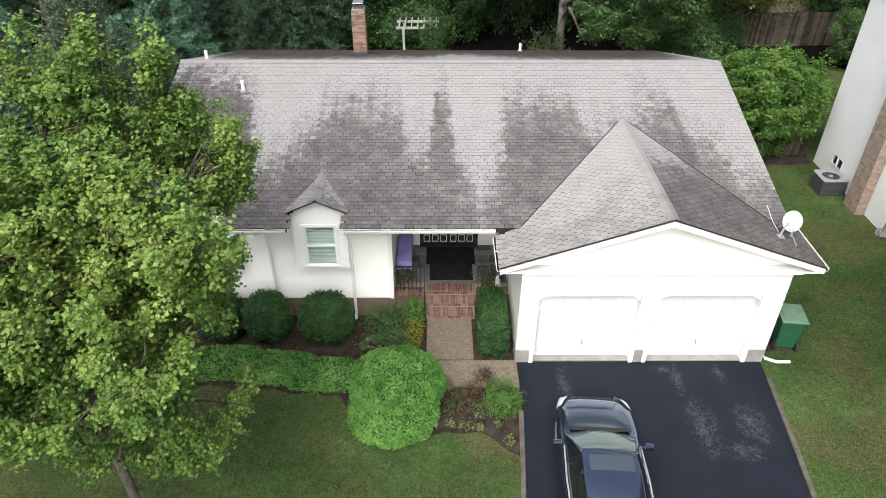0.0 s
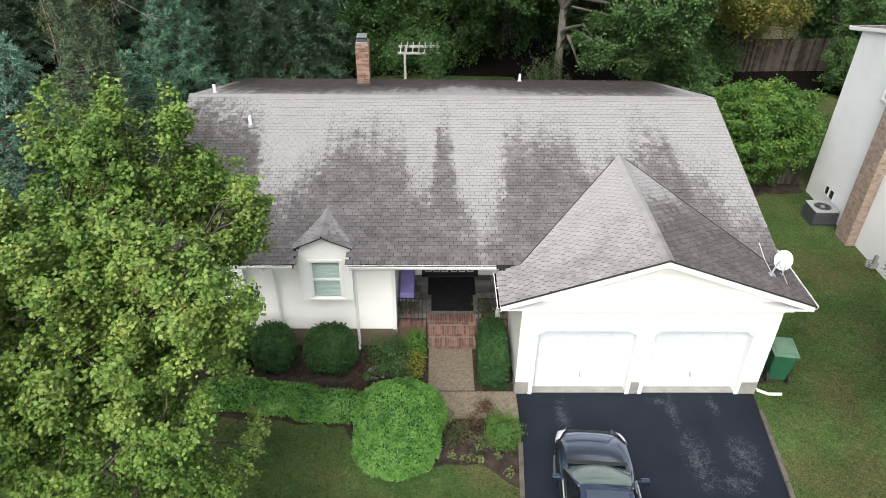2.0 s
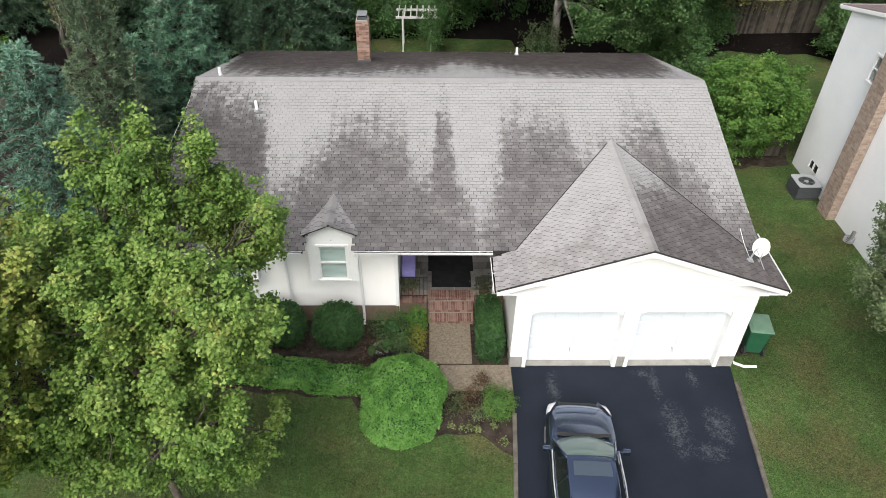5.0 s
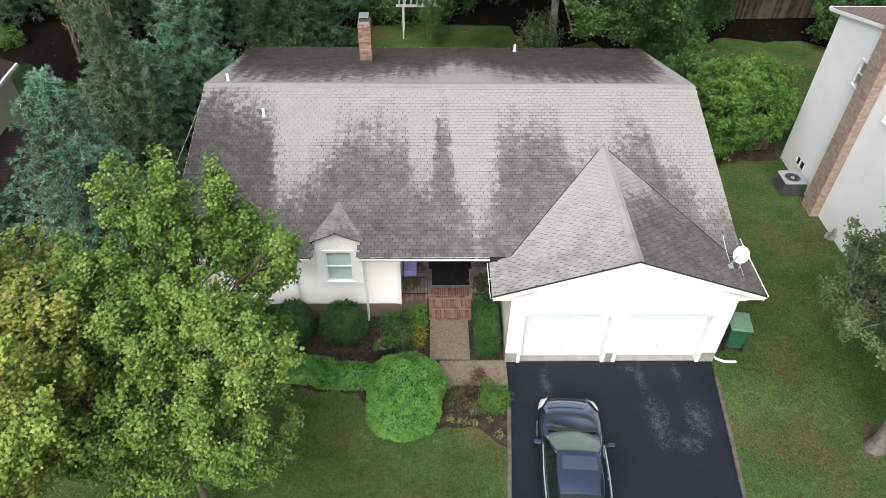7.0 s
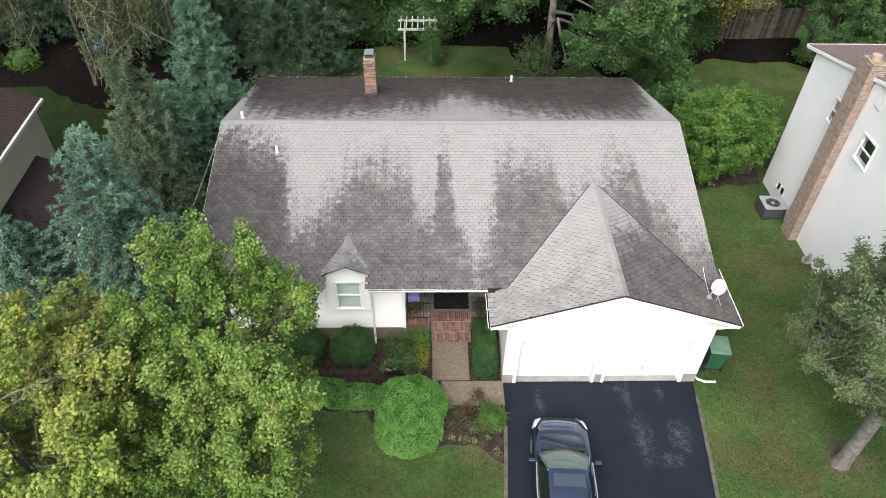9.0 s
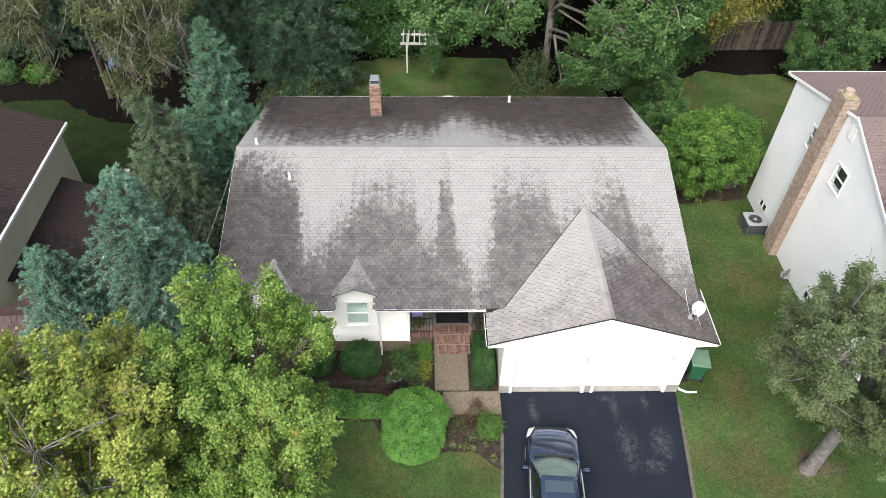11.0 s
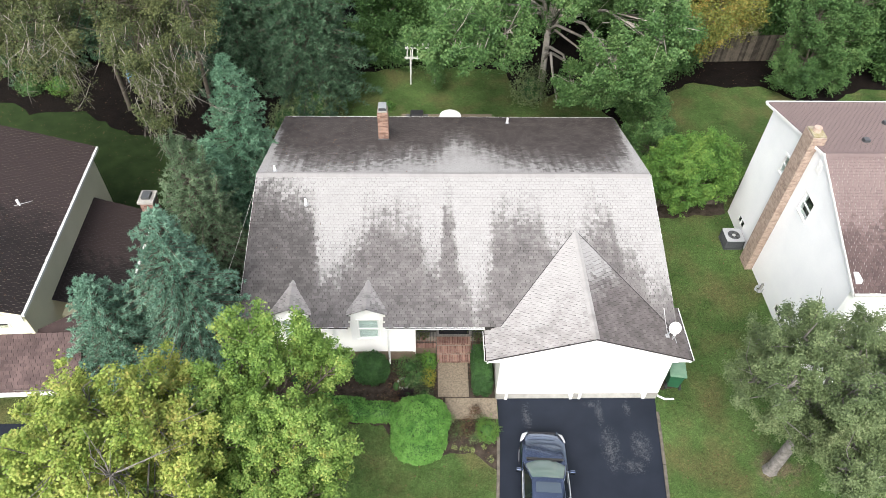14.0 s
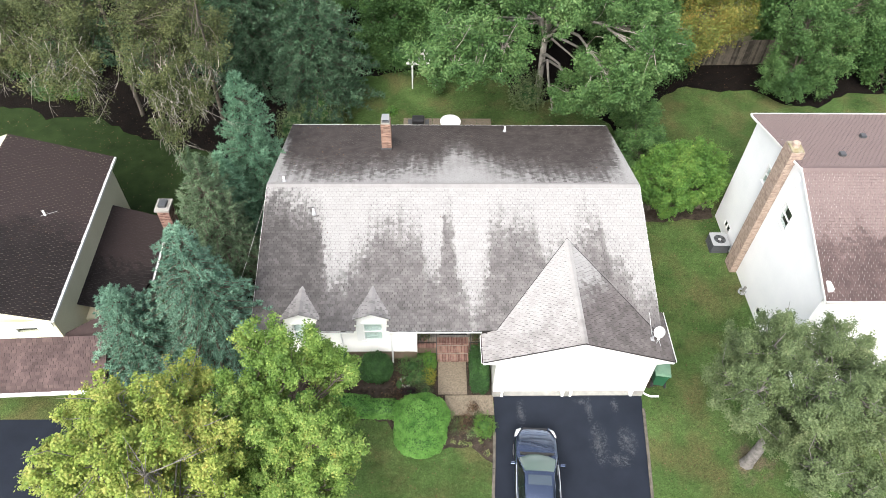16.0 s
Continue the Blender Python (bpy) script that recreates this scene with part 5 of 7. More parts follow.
# ---- beside the garage ----
wheelie = site("wheeled_bin", 9.85, 14.55, 0, "green plastic wheeled rubbish bin beside the garage", "bin")
wm = pose(9.82, 14.62, 0, 0, 0, -8)
bm = bmesh.new()
lo = [(-0.24, -0.27, 0.06), (0.24, -0.27, 0.06), (0.24, 0.27, 0.06), (-0.24, 0.27, 0.06)]
hi = [(-0.3, -0.36, 1.0), (0.3, -0.36, 1.0), (0.3, 0.38, 1.0), (-0.3, 0.38, 1.0)]
vl, vh = [bm.verts.new(p) for p in lo], [bm.verts.new(p) for p in hi]
bm.faces.new(vl[::-1]), bm.faces.new(vh)
for i in range(4):
    bm.faces.new((vl[i], vl[(i + 1) % 4], vh[(i + 1) % 4], vh[i]))
bmesh.ops.bevel(bm, geom=bm.edges[:], offset=0.03, segments=3, affect="EDGES")
bmesh.ops.transform(bm, matrix=wm, verts=bm.verts)
part("body", bm, "bin", wheelie, smooth=False)
part("rim", boxes((-0.33, 0.33, -0.39, 0.41, 0.97, 1.02), bevel=0.012, m=wm), "bin", wheelie)
bm = boxes((-0.34, 0.34, -0.4, 0.4, 1.025, 1.08), bevel=0.025, m=wm)
box(bm, -0.26, 0.26, -0.3, 0.3, 1.08, 1.1, bevel=0.015, m=wm)
part("lid", bm, "binlid", wheelie, "faded pale green lid")
part("handle_bar", rods((wm @ Vector((-0.26, 0.46, 0.98)), wm @ Vector((0.26, 0.46, 0.98)), 0.018)), "bin", wheelie)
for s in (-1, 1):
    w = part("wheel", rods((wm @ Vector((s * 0.25, -0.26, 0.14)), wm @ Vector((s * 0.31, -0.26, 0.14)), 0.14), sides=24), "rubber", wheelie)
    part("hub", rods((wm @ Vector((s * 0.3, -0.26, 0.14)), wm @ Vector((s * 0.318, -0.26, 0.14)), 0.07), sides=16), "darkgrey", w)
part("axle", rods((wm @ Vector((-0.26, -0.26, 0.14)), wm @ Vector((0.26, -0.26, 0.14)), 0.015)), "darkgrey", wheelie)

spout = site("drain_pipe", -6.9, 15.55, 0, "white drain pipe lying in the bed", "pipe")
part("pipe", tubes([[((-7.35, 15.55, 0.07), 0.05), ((-6.9, 15.56, 0.07), 0.05), ((-6.45, 15.58, 0.06), 0.05)]], 8), "white", spout)

# ---- the car ----
car = thing("car", 3.88, 9.8, 0.02, "dark blue sedan parked on the driveway", "car", turn=-3.6)


def loft(sections, close=False):
    V = [p for s in sections for p in s]
    n = len(sections[0])
    F = []
    for i in range(len(sections) - 1):
        for j in range(n - 1):
            F.append((i * n + j, i * n + j + 1, (i + 1) * n + j + 1, (i + 1) * n + j))
    if close:
        F += [tuple(range(n))[::-1], tuple(range((len(sections) - 1) * n, len(sections) * n))]
    return V, F


def lerp_table(tab, y):
    """Smooth values between the rows of a table, by cubic curves."""
    k = 0
    while k < len(tab) - 2 and y > tab[k + 1][0]:
        k += 1
    r0, r1, r2, r3 = tab[max(k - 1, 0)], tab[k], tab[k + 1], tab[min(k + 2, len(tab) - 1)]
    h = r2[0] - r1[0]
    f = min(1.0, max(0.0, (y - r1[0]) / h))
    out = []
    for a, b, c, d in zip(r0[1:], r1[1:], r2[1:], r3[1:]):
        m1 = h * (c - a) / max(r2[0] - r0[0], 1e-6)
        m2 = h * (d - b) / max(r3[0] - r1[0], 1e-6)
        out.append((2 * f ** 3 - 3 * f * f + 1) * b + (f ** 3 - 2 * f * f + f) * m1 + (3 * f * f - 2 * f ** 3) * c + (f ** 3 - f * f) * m2)
    return out


# y, half width, shoulder height, middle height
BODY = [(-2.33, 0.6, 0.66, 0.72), (-2.28, 0.7, 0.82, 0.9), (-2.1, 0.8, 0.9, 1.0), (-1.6, 0.875, 0.93, 1.03), (-0.5, 0.9, 0.91, 1.0), (0.5, 0.9, 0.89, 0.985), (1.0, 0.895, 0.87, 0.965), (1.5, 0.88, 0.835, 0.925), (1.9, 0.845, 0.785, 0.865), (2.12, 0.78, 0.715, 0.785), (2.24, 0.68, 0.62, 0.68), (2.31, 0.55, 0.5, 0.55)]
secs = []
skin = np.array([lerp_table(BODY, -2.33 + 4.64 * i / 47) for i in range(48)])
for i in range(8):
    skin[1:-1] = (skin[:-2] + 2 * skin[1:-1] + skin[2:]) / 4
for i in range(48):
    y = -2.33 + 4.64 * i / 47
    w, sh, mid = (float(v) for v in skin[i])
    half = [(w * 0.86, 0.2), (w * 0.96, 0.3), (w, 0.5), (w * 0.995, 0.66), (w * 0.97, sh - 0.06), (w * 0.91, sh), (w * 0.7, sh + (mid - sh) * 0.55), (w * 0.4, sh + (mid - sh) * 0.9), (0.0, mid)]
    secs.append([(-a, y, z) for a, z in half] + [(a, y, z) for a, z in half[::-1][1:]])
body = part("body", loft(secs, True), "paint", car, "glossy dark blue bodywork", smooth=True)
CAB = [(-1.95, 0.62, 1.0, 0.62, 1.01), (-1.6, 0.72, 0.97, 0.55, 1.2), (-1.0, 0.8, 0.94, 0.57, 1.4), (-0.5, 0.83, 0.93, 0.585, 1.455), (0.05, 0.83, 0.92, 0.57, 1.44), (0.3, 0.82, 0.92, 0.58, 1.34), (0.7, 0.79, 0.92, 0.66, 1.13), (1.02, 0.74, 0.93, 0.74, 0.97)]
csec = []
skin = np.array([lerp_table(CAB, -1.95 + 2.05 * i / 39) for i in range(40)])
for i in range(8):
    skin[1:-1] = (skin[:-2] + 2 * skin[1:-1] + skin[2:]) / 4
for i in range(40):
    y = -1.95 + 2.05 * i / 39
    wb, zb, wt_, zt = (float(v) for v in skin[i])
    half = [(wb, zb - 0.03), (wb * 0.99, zb + 0.02), (wb + (wt_ - wb) * 0.55, zb + (zt - zb) * 0.55), (wt_ + 0.01, zt - 0.045 * min(1, (zt - zb) * 3)), (wt_ * 0.93, zt - 0.012), (wt_ * 0.6, zt + 0.012), (0.0, zt + 0.022)]
    csec.append([(-a, y, z) for a, z in half] + [(a, y, z) for a, z in half[::-1][1:]])
part("cabin", loft(csec), "paint", car, smooth=True)


def on_cabin(y, s):
    """A point of the cabin's skin: y along the car, s from 0 at the lower left to 12 at the lower right."""
    f = min(38.999, max(0.0, (y + 1.95) / 2.05 * 39))
    i, j = int(f), min(11, int(s))
    a, b = Vector(csec[i][j]).lerp(Vector(csec[i + 1][j]), f - i), Vector(csec[i][j + 1]).lerp(Vector(csec[i + 1][j + 1]), f - i)
    return a.lerp(b, s - j)


def cabin_patch(name, mat, y0, y1, s0, s1, lift=0.008, label="", n=14, k=14, taper=None):
    rows = []
    for i in range(n + 1):
        y = y0 + (y1 - y0) * i / n
        e = taper(i / n) if taper else 0.0
        row = []
        for j in range(k + 1):
            p = on_cabin(y, (s0 + e) + (s1 - s0 - 2 * e) * j / k)
            c = Vector((0, y, 0.75))
            row.append(p + (p - c).normalized() * lift)
        rows.append(row)
    return part(name, loft(rows), mat, car, label, smooth=True)


rows = []
for i in range(13):
    f = i / 12
    row = []
    for j in range(17):
        q = -1 + 2 * j / 16
        lo = Vector((0.735 * q, 1.0 - 0.2 * q * q, 0.965 - 0.03 * q * q))
        hi = Vector((0.545 * q, 0.1 - 0.07 * q * q, 1.44 - 0.045 * q * q))
        row.append(lo.lerp(hi, f) + Vector((0, 0.03, 0.045)) * (4 * f * (1 - f)))
    rows.append(row)
part("windshield", loft(rows), "carglass", car, "greenish windscreen, tint lightened for the sky's reflection", smooth=True)
for s in (-1, 1):
    part("pillar", tubes([[(Vector((s * 0.77, 0.86, 0.93)), 0.035), (Vector((s * 0.68, 0.45, 1.2)), 0.032), (Vector((s * 0.565, 0.03, 1.42)), 0.035)]], 8), "paint", car, smooth=True)
    tri = [(s * 0.8, 0.8, 0.93), (s * 0.8, 0.08, 0.93), (s * 0.6, 0.06, 1.37)]
    part("side_window", prism(bmesh.new(), tri, (s * 0.01, 0, 0)), "glass", car)
cabin_patch("rear_window", "glass", -1.8, -1.08, 3.4, 8.6)
cabin_patch("sunroof", "sunroof", -0.46, -0.07, 4.5, 7.5, 0.004, "dark glass sunroof")
for a, b in ((1.25, 3.0), (9.0, 10.75)):
    for y0, y1 in ((-0.42, 0.09), (-1.15, -0.5)):
        cabin_patch("side_window", "glass", y0, y1, a, b)
for s in (1.02, 10.98):
    rows = [(Vector((math.copysign(0.85 - 0.06 * abs(i / 14 - 0.55), s - 6), -1.4 + 2.0 * i / 14, 0.945)), 0.018) for i in range(15)]
    part("trim_strip", tubes([rows], 6), "chrome", car, "bright chrome window strip")
for s in (-1, 1):
    rows = []
    for i in range(9):
        y = 1.8 + 0.4 * i / 8
        w, sh, mid = lerp_table(BODY, y)
        prof = [(w * 0.995, 0.64), (w * 0.97, sh - 0.06), (w * 0.91, sh), (w * 0.7, sh + (mid - sh) * 0.55)]
        cut = 0.1 + 0.6 * min(1.0, i / 6)
        a_, b_ = prof[2], prof[3]
        prof[3] = (a_[0] + (b_[0] - a_[0]) * cut, a_[1] + (b_[1] - a_[1]) * cut)
        rows.append([(s * (p[0] + 0.012), y, p[1] + 0.012) for p in prof])
    part("headlight", loft(rows), "lamp", car, "large clear swept headlight", smooth=True)
    mir = part("mirror", boxes((s * 0.98 - 0.1, s * 0.98 + 0.1, 0.48, 0.6, 0.95, 1.08), bevel=0.03), "paint", car, "door mirror")
    part("mirror_arm", boxes((min(s * 0.82, s * 0.92), max(s * 0.82, s * 0.92), 0.52, 0.58, 0.96, 1.0)), "paint", mir)
    # dark glass colour in place of a dark reflection in the mirror
    part("mirror_glass", boxes((s * 0.98 - 0.085, s * 0.98 + 0.085, 0.474, 0.479, 0.965, 1.065)), "glass", mir)
    for y in (1.42, -1.38):
        tyre = part("wheel", rods((Vector((s * 0.68, y, 0.32)), Vector((s * 0.872, y, 0.32)), 0.32), sides=32), "rubber", car, "black tyre")
        rim = part("rim", rods((Vector((s * 0.86, y, 0.32)), Vector((s * 0.88, y, 0.32)), 0.22), sides=24), "metal", tyre)
    part("tail_light", boxes((s * 0.6 - 0.12, s * 0.6 + 0.12, -2.32, -2.2, 0.72, 0.86), bevel=0.02), "brick", car)
for a, b in (((0.05, 1.02), (-0.62, 0.9)), ((0.62, 0.98), (0.02, 0.86))):
    pa = Vector((a[0], a[1], 1.005))
    pb = Vector((b[0], b[1], 1.03))
    part("wiper", tubes([[(pa, 0.012), (pb, 0.008)]], 5), "rubber", car)
part("cowl", boxes((-0.68, 0.68, 0.97, 1.06, 0.96, 0.985), bevel=0.008), "rubber", car, "black cowl below the windscreen")
part("grille", boxes((-0.5, 0.5, 2.22, 2.3, 0.46, 0.6), bevel=0.02), "black", car)
part("hood_seam", tubes([[(Vector((x, 2.1 - 0.12 * (x / 0.6) ** 2, lerp_table(BODY, 2.1 - 0.12 * (x / 0.6) ** 2)[2] - 0.02 * (x / 0.6) ** 2 + 0.0)), 0.006) for x in (-0.62, -0.4, -0.2, 0, 0.2, 0.4, 0.62)]], 5), "rubber", car)

# ---- neighbouring house with the white gable ----
NX, NY0, NY1, NYR, NZR_, NZB, NZF = 15.02, 15.0, 24.4, 19.78, 8.06, 6.77, 5.87
nb = site("neighbour_house", 20.0, 20, 0, "two-storey white house with a red-brown shingle roof", "house")


def nb_z(y):
    return NZR_ - ((NZR_ - NZF) / (NYR - 14.7) * (NYR - y) if y < NYR else (NZR_ - NZB) / (24.95 - NYR) * (y - NYR))


turn_w = Matrix(((0, 1, 0, NX), (-1, 0, 0, 0), (0, 0, 1, 0), (0, 0, 0, 1)))
holes = [(-22.06, -21.3, 5.25, 6.15), (-19.74, -18.97, 5.18, 6.12)]
small = [(-23.32, -22.58, 1.0, 1.32), (-17.95, -17.27, 0.8, 1.12)]
for r in rects(-NY1, -NY0, 1.4, 6.2, holes):
    part("wall", placed(lap_wall(*r, thick=0.18, lap=0.009), turn_w), "nb_wall", nb, "white clapboard gable wall")
for r in rects(-NY1, -NY0, 0.0, 1.4, small):
    part("foundation", boxes((r[0], r[1], -0.01, 0.16, r[2], r[3]), m=turn_w), "nb_wall", nb, "white painted foundation")
part("gable", prism(bmesh.new(), [(NX - 0.012, NY0 + 0.7, 6.165), (NX - 0.012, NY1, 6.165), (NX - 0.012, NY1, nb_z(NY1) - 0.15), (NX - 0.012, NYR, NZR_ - 0.15), (NX - 0.012, NY0 + 0.7, nb_z(NY0 + 0.7) - 0.13)], (0.18, 0, 0)), "nb_wall", nb, "white gable end")
each("wall", ((NX + 0.16, 27, NY0, NY0 + 0.18, 0, 5.8), (NX + 0.16, 27, NY1 - 0.18, NY1, 0, 6.7), (26.8, 27, NY0 + 0.18, NY1 - 0.18, 0, 6.4)), "nb_wall", nb)
for h in holes:
    window(nb, *h, turn_w, blinds=False)
for h in small:
    w = part("window", boxes((h[0], h[1], -0.035, 0.02, h[2] - 0.05, h[2]), m=turn_w), "white", nb, "small basement window")
    for q in (h[0], h[0] + 0.325, h[1] - 0.05):
        part("mullion", boxes((q, q + 0.05, -0.03, 0.02, h[2], h[3]), m=turn_w), "white", w)
    part("pane", boxes((h[0], h[1], 0.02, 0.03, h[2], h[3]), m=turn_w), "glass", w)
vent = part("gable_vent", boxes((-20.0, -19.64, -0.05, -0.02, 7.1, 7.6), bevel=0.008, m=turn_w), "white", nb, "white louvred gable vent")
for i in range(7):
    part("slat", boxes((-19.97, -19.67, -0.06, -0.045, 7.14 + i * 0.062, 7.172 + i * 0.062), m=turn_w), "white", vent)
R0 = NX - 0.12
nroof = part("roof", prism(prism(bmesh.new(), [(R0, 14.7, NZF), (27.2, 14.7, NZF), (27.2, NYR, NZR_), (R0, NYR, NZR_)], (0, 0, -0.14)), [(R0, 24.95, NZB), (27.2, 24.95, NZB), (27.2, NYR, NZR_), (R0, NYR, NZR_)], (0, 0, -0.14)), "white", nb, "faded red-brown shingle roof")
shingles(nroof, (R0, 14.68, NZF), (1, 0, 0), (0, NYR - 14.7, NZR_ - NZF), 27.2 - R0, math.hypot(NYR - 14.7, NZR_ - NZF), "shingle_red", lambda p: True, seed=31)
shingles(nroof, (27.2, 24.97, NZB), (-1, 0, 0), (0, NYR - 24.95, NZR_ - NZB), 27.2 - R0, math.hypot(24.95 - NYR, NZR_ - NZB), "shingle_red", lambda p: True, seed=32)
ridge_caps(nroof, (R0, NYR, NZR_ + 0.01), (27.2, NYR, NZR_ + 0.01), 0.3, "shingle_red")
part("rake_board", prism(prism(bmesh.new(), [(R0, 14.7, NZF - 0.01), (R0, NYR, NZR_ - 0.01), (R0, NYR, NZR_ - 0.12), (R0, 14.7, NZF - 0.12)], (-0.02, 0, 0)), [(R0, 24.95, NZB - 0.01), (R0, NYR, NZR_ - 0.01), (R0, NYR, NZR_ - 0.12), (R0, 24.95, NZB - 0.12)], (-0.02, 0, 0)), "white", nb)
part("gutter", boxes((R0, 27.2, 24.97, 25.08, NZB - 0.12, NZB - 0.01)), "white", nb)
part("gutter", boxes((R0, 27.2, 14.61, 14.68, NZF - 0.1, NZF - 0.01)), "oldwhite", nb)
part("porch_roof", boxes((15.3, 20, 13.4, 15.0, 2.6, 2.75), bevel=0.02), "oldwhite", nb, "white flat porch roof")
part("bay_wall", boxes((15.6, 19, 14.0, 15.0, 0, 2.6)), "nb_wall", nb)
for x, y in ((18.9, 22.6), (17.1, 20.9)):
    part("roof_vent", boxes((x - 0.12, x + 0.12, y - 0.12, y + 0.12, nb_z(y) - 0.05, nb_z(y) + 0.16), bevel=0.02), "darkgrey", nb, "small dark roof vent")
nch = site("neighbour_chimney", 14.8, 20.7, 0, "tall tan brick chimney against the gable wall", "chimney")
CHY0, CHY1 = 20.5, 21.26
part("mortar_core", boxes((14.65, 14.99, CHY0, CHY1, 0, 7.6)), "mortar", nch)
bricks(nch, "tan_brick", 14.65, 14.99, CHY0, CHY1, 0.0, 7.6, "-y -x y", joined=True)
bricks(nch, "tan_brick", 14.65, 15.2, CHY0, CHY1, 7.6, 8.25, joined=True)
part("mortar_top", boxes((14.66, 15.19, CHY0 + 0.01, CHY1 - 0.01, 7.6, 8.25)), "mortar", nch)
part("cap", boxes((14.67, 15.18, CHY0 + 0.03, CHY1 - 0.03, 8.25, 8.31), bevel=0.02), "moss", nch, "mossy mortar cap")
fl = rods(((14.92, 20.92, 8.3), (14.92, 20.92, 8.48), 0.16), sides=20)
part("flue", fl, "tan_brick", nch, "round pale clay flue")

ac = site("air_conditioner", 14.3, 22.5, 0, "grey air conditioning unit beside the neighbour's wall", "air conditioner")
part("pad", boxes((13.84, 14.76, 22.06, 22.94, 0, 0.07), bevel=0.01), "darkgrey", ac)
bm = boxes((13.86, 14.74, 22.08, 22.92, 0.07, 0.76), bevel=0.07)
part("casing", bm, "darkgrey", ac, "dark grey louvred casing")
for i in range(9):
    part("louvre", boxes((13.85, 14.75, 22.07, 22.93, 0.13 + i * 0.066, 0.15 + i * 0.066), bevel=0.006), "darkgrey", ac)
bm = bmesh.new()
for a in range(32):
    a0, a1 = 2 * math.pi * a / 32, 2 * math.pi * (a + 1) / 32

    def rim_pt(q, r):
        c, s = math.cos(q), math.sin(q)
        k = r if r < 0.4 else 0.45 / max(abs(c), abs(s)) * (0.96 if abs(abs(c) - abs(s)) < 0.2 else 1.0)
        return Vector((14.3 + c * k, 22.5 + s * k, 0.78))
    f = [bm.verts.new(p) for p in (rim_pt(a0, 0.3), rim_pt(a1, 0.3), rim_pt(a1, 1), rim_pt(a0, 1))]
    bm.faces.new(f)
bmesh.ops.remove_doubles(bm, verts=bm.verts, dist=0.001)
bmesh.ops.solidify(bm, geom=bm.faces[:], thickness=0.03)
part("top_panel", bm, "grey", ac, "pale grey top with a round opening")
for i in range(5):
    a = 2 * math.pi * i / 5
    part("fan_blade", prism(bmesh.new(), [(14.3, 22.5, 0.765), (14.3 + 0.27 * math.cos(a), 22.5 + 0.27 * math.sin(a), 0.765), (14.3 + 0.27 * math.cos(a + 0.5), 22.5 + 0.27 * math.sin(a + 0.5), 0.79)], (0, 0, 0.006)), "black", ac)
part("motor", rods(((14.3, 22.5, 0.75), (14.3, 22.5, 0.8), 0.08), sides=16), "metal", ac)
part("pipe", tubes([[((14.72, 22.6, 0.4), 0.025), ((14.97, 22.6, 0.5), 0.025), ((14.97, 22.62, 1.5), 0.025)]], 6), "white", ac)
ac.location += Vector((0.17, -0.3, ground_z(14.4, 22.2)))
ac.scale.z = 0.74
meter = site("outdoor_tap", 14.9, 19.5, 0, "small pale tap post with a coiled hose", "garden tap")
part("post", boxes((14.86, 14.96, 19.44, 19.54, 0, 0.5), bevel=0.01), "block", meter)
part("hose", tubes([[((14.86 + 0.17 * math.cos(i * 0.5), 19.5 + 0.17 * math.sin(i * 0.5), 0.05 + i * 0.005), 0.02) for i in range(40)]], 6), "grey", meter)

meter.location += Vector((0.0, -0.3, ground_z(14.9, 19.2)))

# ---- neighbouring house with the dark brown roof ----
lh = site("brown_house", -19.0, 19, 0, "cream house with dark brown shingle roofs", "house")
lm = pose(-15.05, 19.0, 0, 0, 0, 2.4)
part("wall", boxes((-0.3, -0.12, -4.25, 4.5, 0, 4.75), m=lm), "cream", lh, "cream board wall under the eave")
clw = [(-1.75, -0.85, 3.85, 4.55)]
fm = lm @ Matrix.Translation((0, -4.25, 0))
for r in rects(-8.0, -0.12, 0, 4.9, clw):
    part("wall", placed(lap_wall(*r), fm), "cream", lh)
window(lh, *clw[0], fm, blinds=False)
part("gable", prism(bmesh.new(), [lm @ Vector(p) for p in ((-8, -4.25, 4.8), (-0.12, -4.25, 4.8), (-4.2, -4.25, 6.1))], (0, 0.15, 0)), "cream", lh)
LK = 0.36
lroof = part("roof", prism(prism(bmesh.new(), [lm @ Vector(p) for p in ((0, -4.5, 4.95), (0, 4.9, 4.95), (-4.2, 4.9, 4.95 + LK * 4.2), (-4.2, -4.5, 4.95 + LK * 4.2))], (0, 0, -0.15)), [lm @ Vector(p) for p in ((-8.4, -4.5, 4.95), (-8.4, 4.9, 4.95), (-4.2, 4.9, 4.95 + LK * 4.2), (-4.2, -4.5, 4.95 + LK * 4.2))], (0, 0, -0.15)), "cream", lh, "dark brown shingle roof")
rot = lm.to_3x3()
shingles(lroof, lm @ Vector((0.02, -4.5, 4.96)), rot @ Vector((0, 1, 0)), rot @ Vector((-4.2, 0, LK * 4.2)), 9.4, math.hypot(4.2, LK * 4.2), "shingle_brown", lambda p: True, seed=41)
part("gutter", boxes((0.0, 0.11, -4.5, 4.9, 4.84, 4.95), m=lm), "white", lh, "white gutter")
part("fascia", boxes((-8.4, 0.0, -4.54, -4.5, 4.6, 4.95), m=lm), "white", lh)
part("wing_wall", boxes((-0.34, 1.75, -2.6, 2.6, 0, 2.4), m=lm), "cream", lh)
wing = part("wing_roof", prism(bmesh.new(), [lm @ Vector(p) for p in ((-0.34, -2.4, 3.5), (1.5, -2.4, 2.6), (2.2, -0.6, 2.4), (2.2, 3.2, 2.4), (-0.34, 3.2, 3.5))], (0, 0, -0.15)), "shingle_brown", lh, "low dark wing roof")
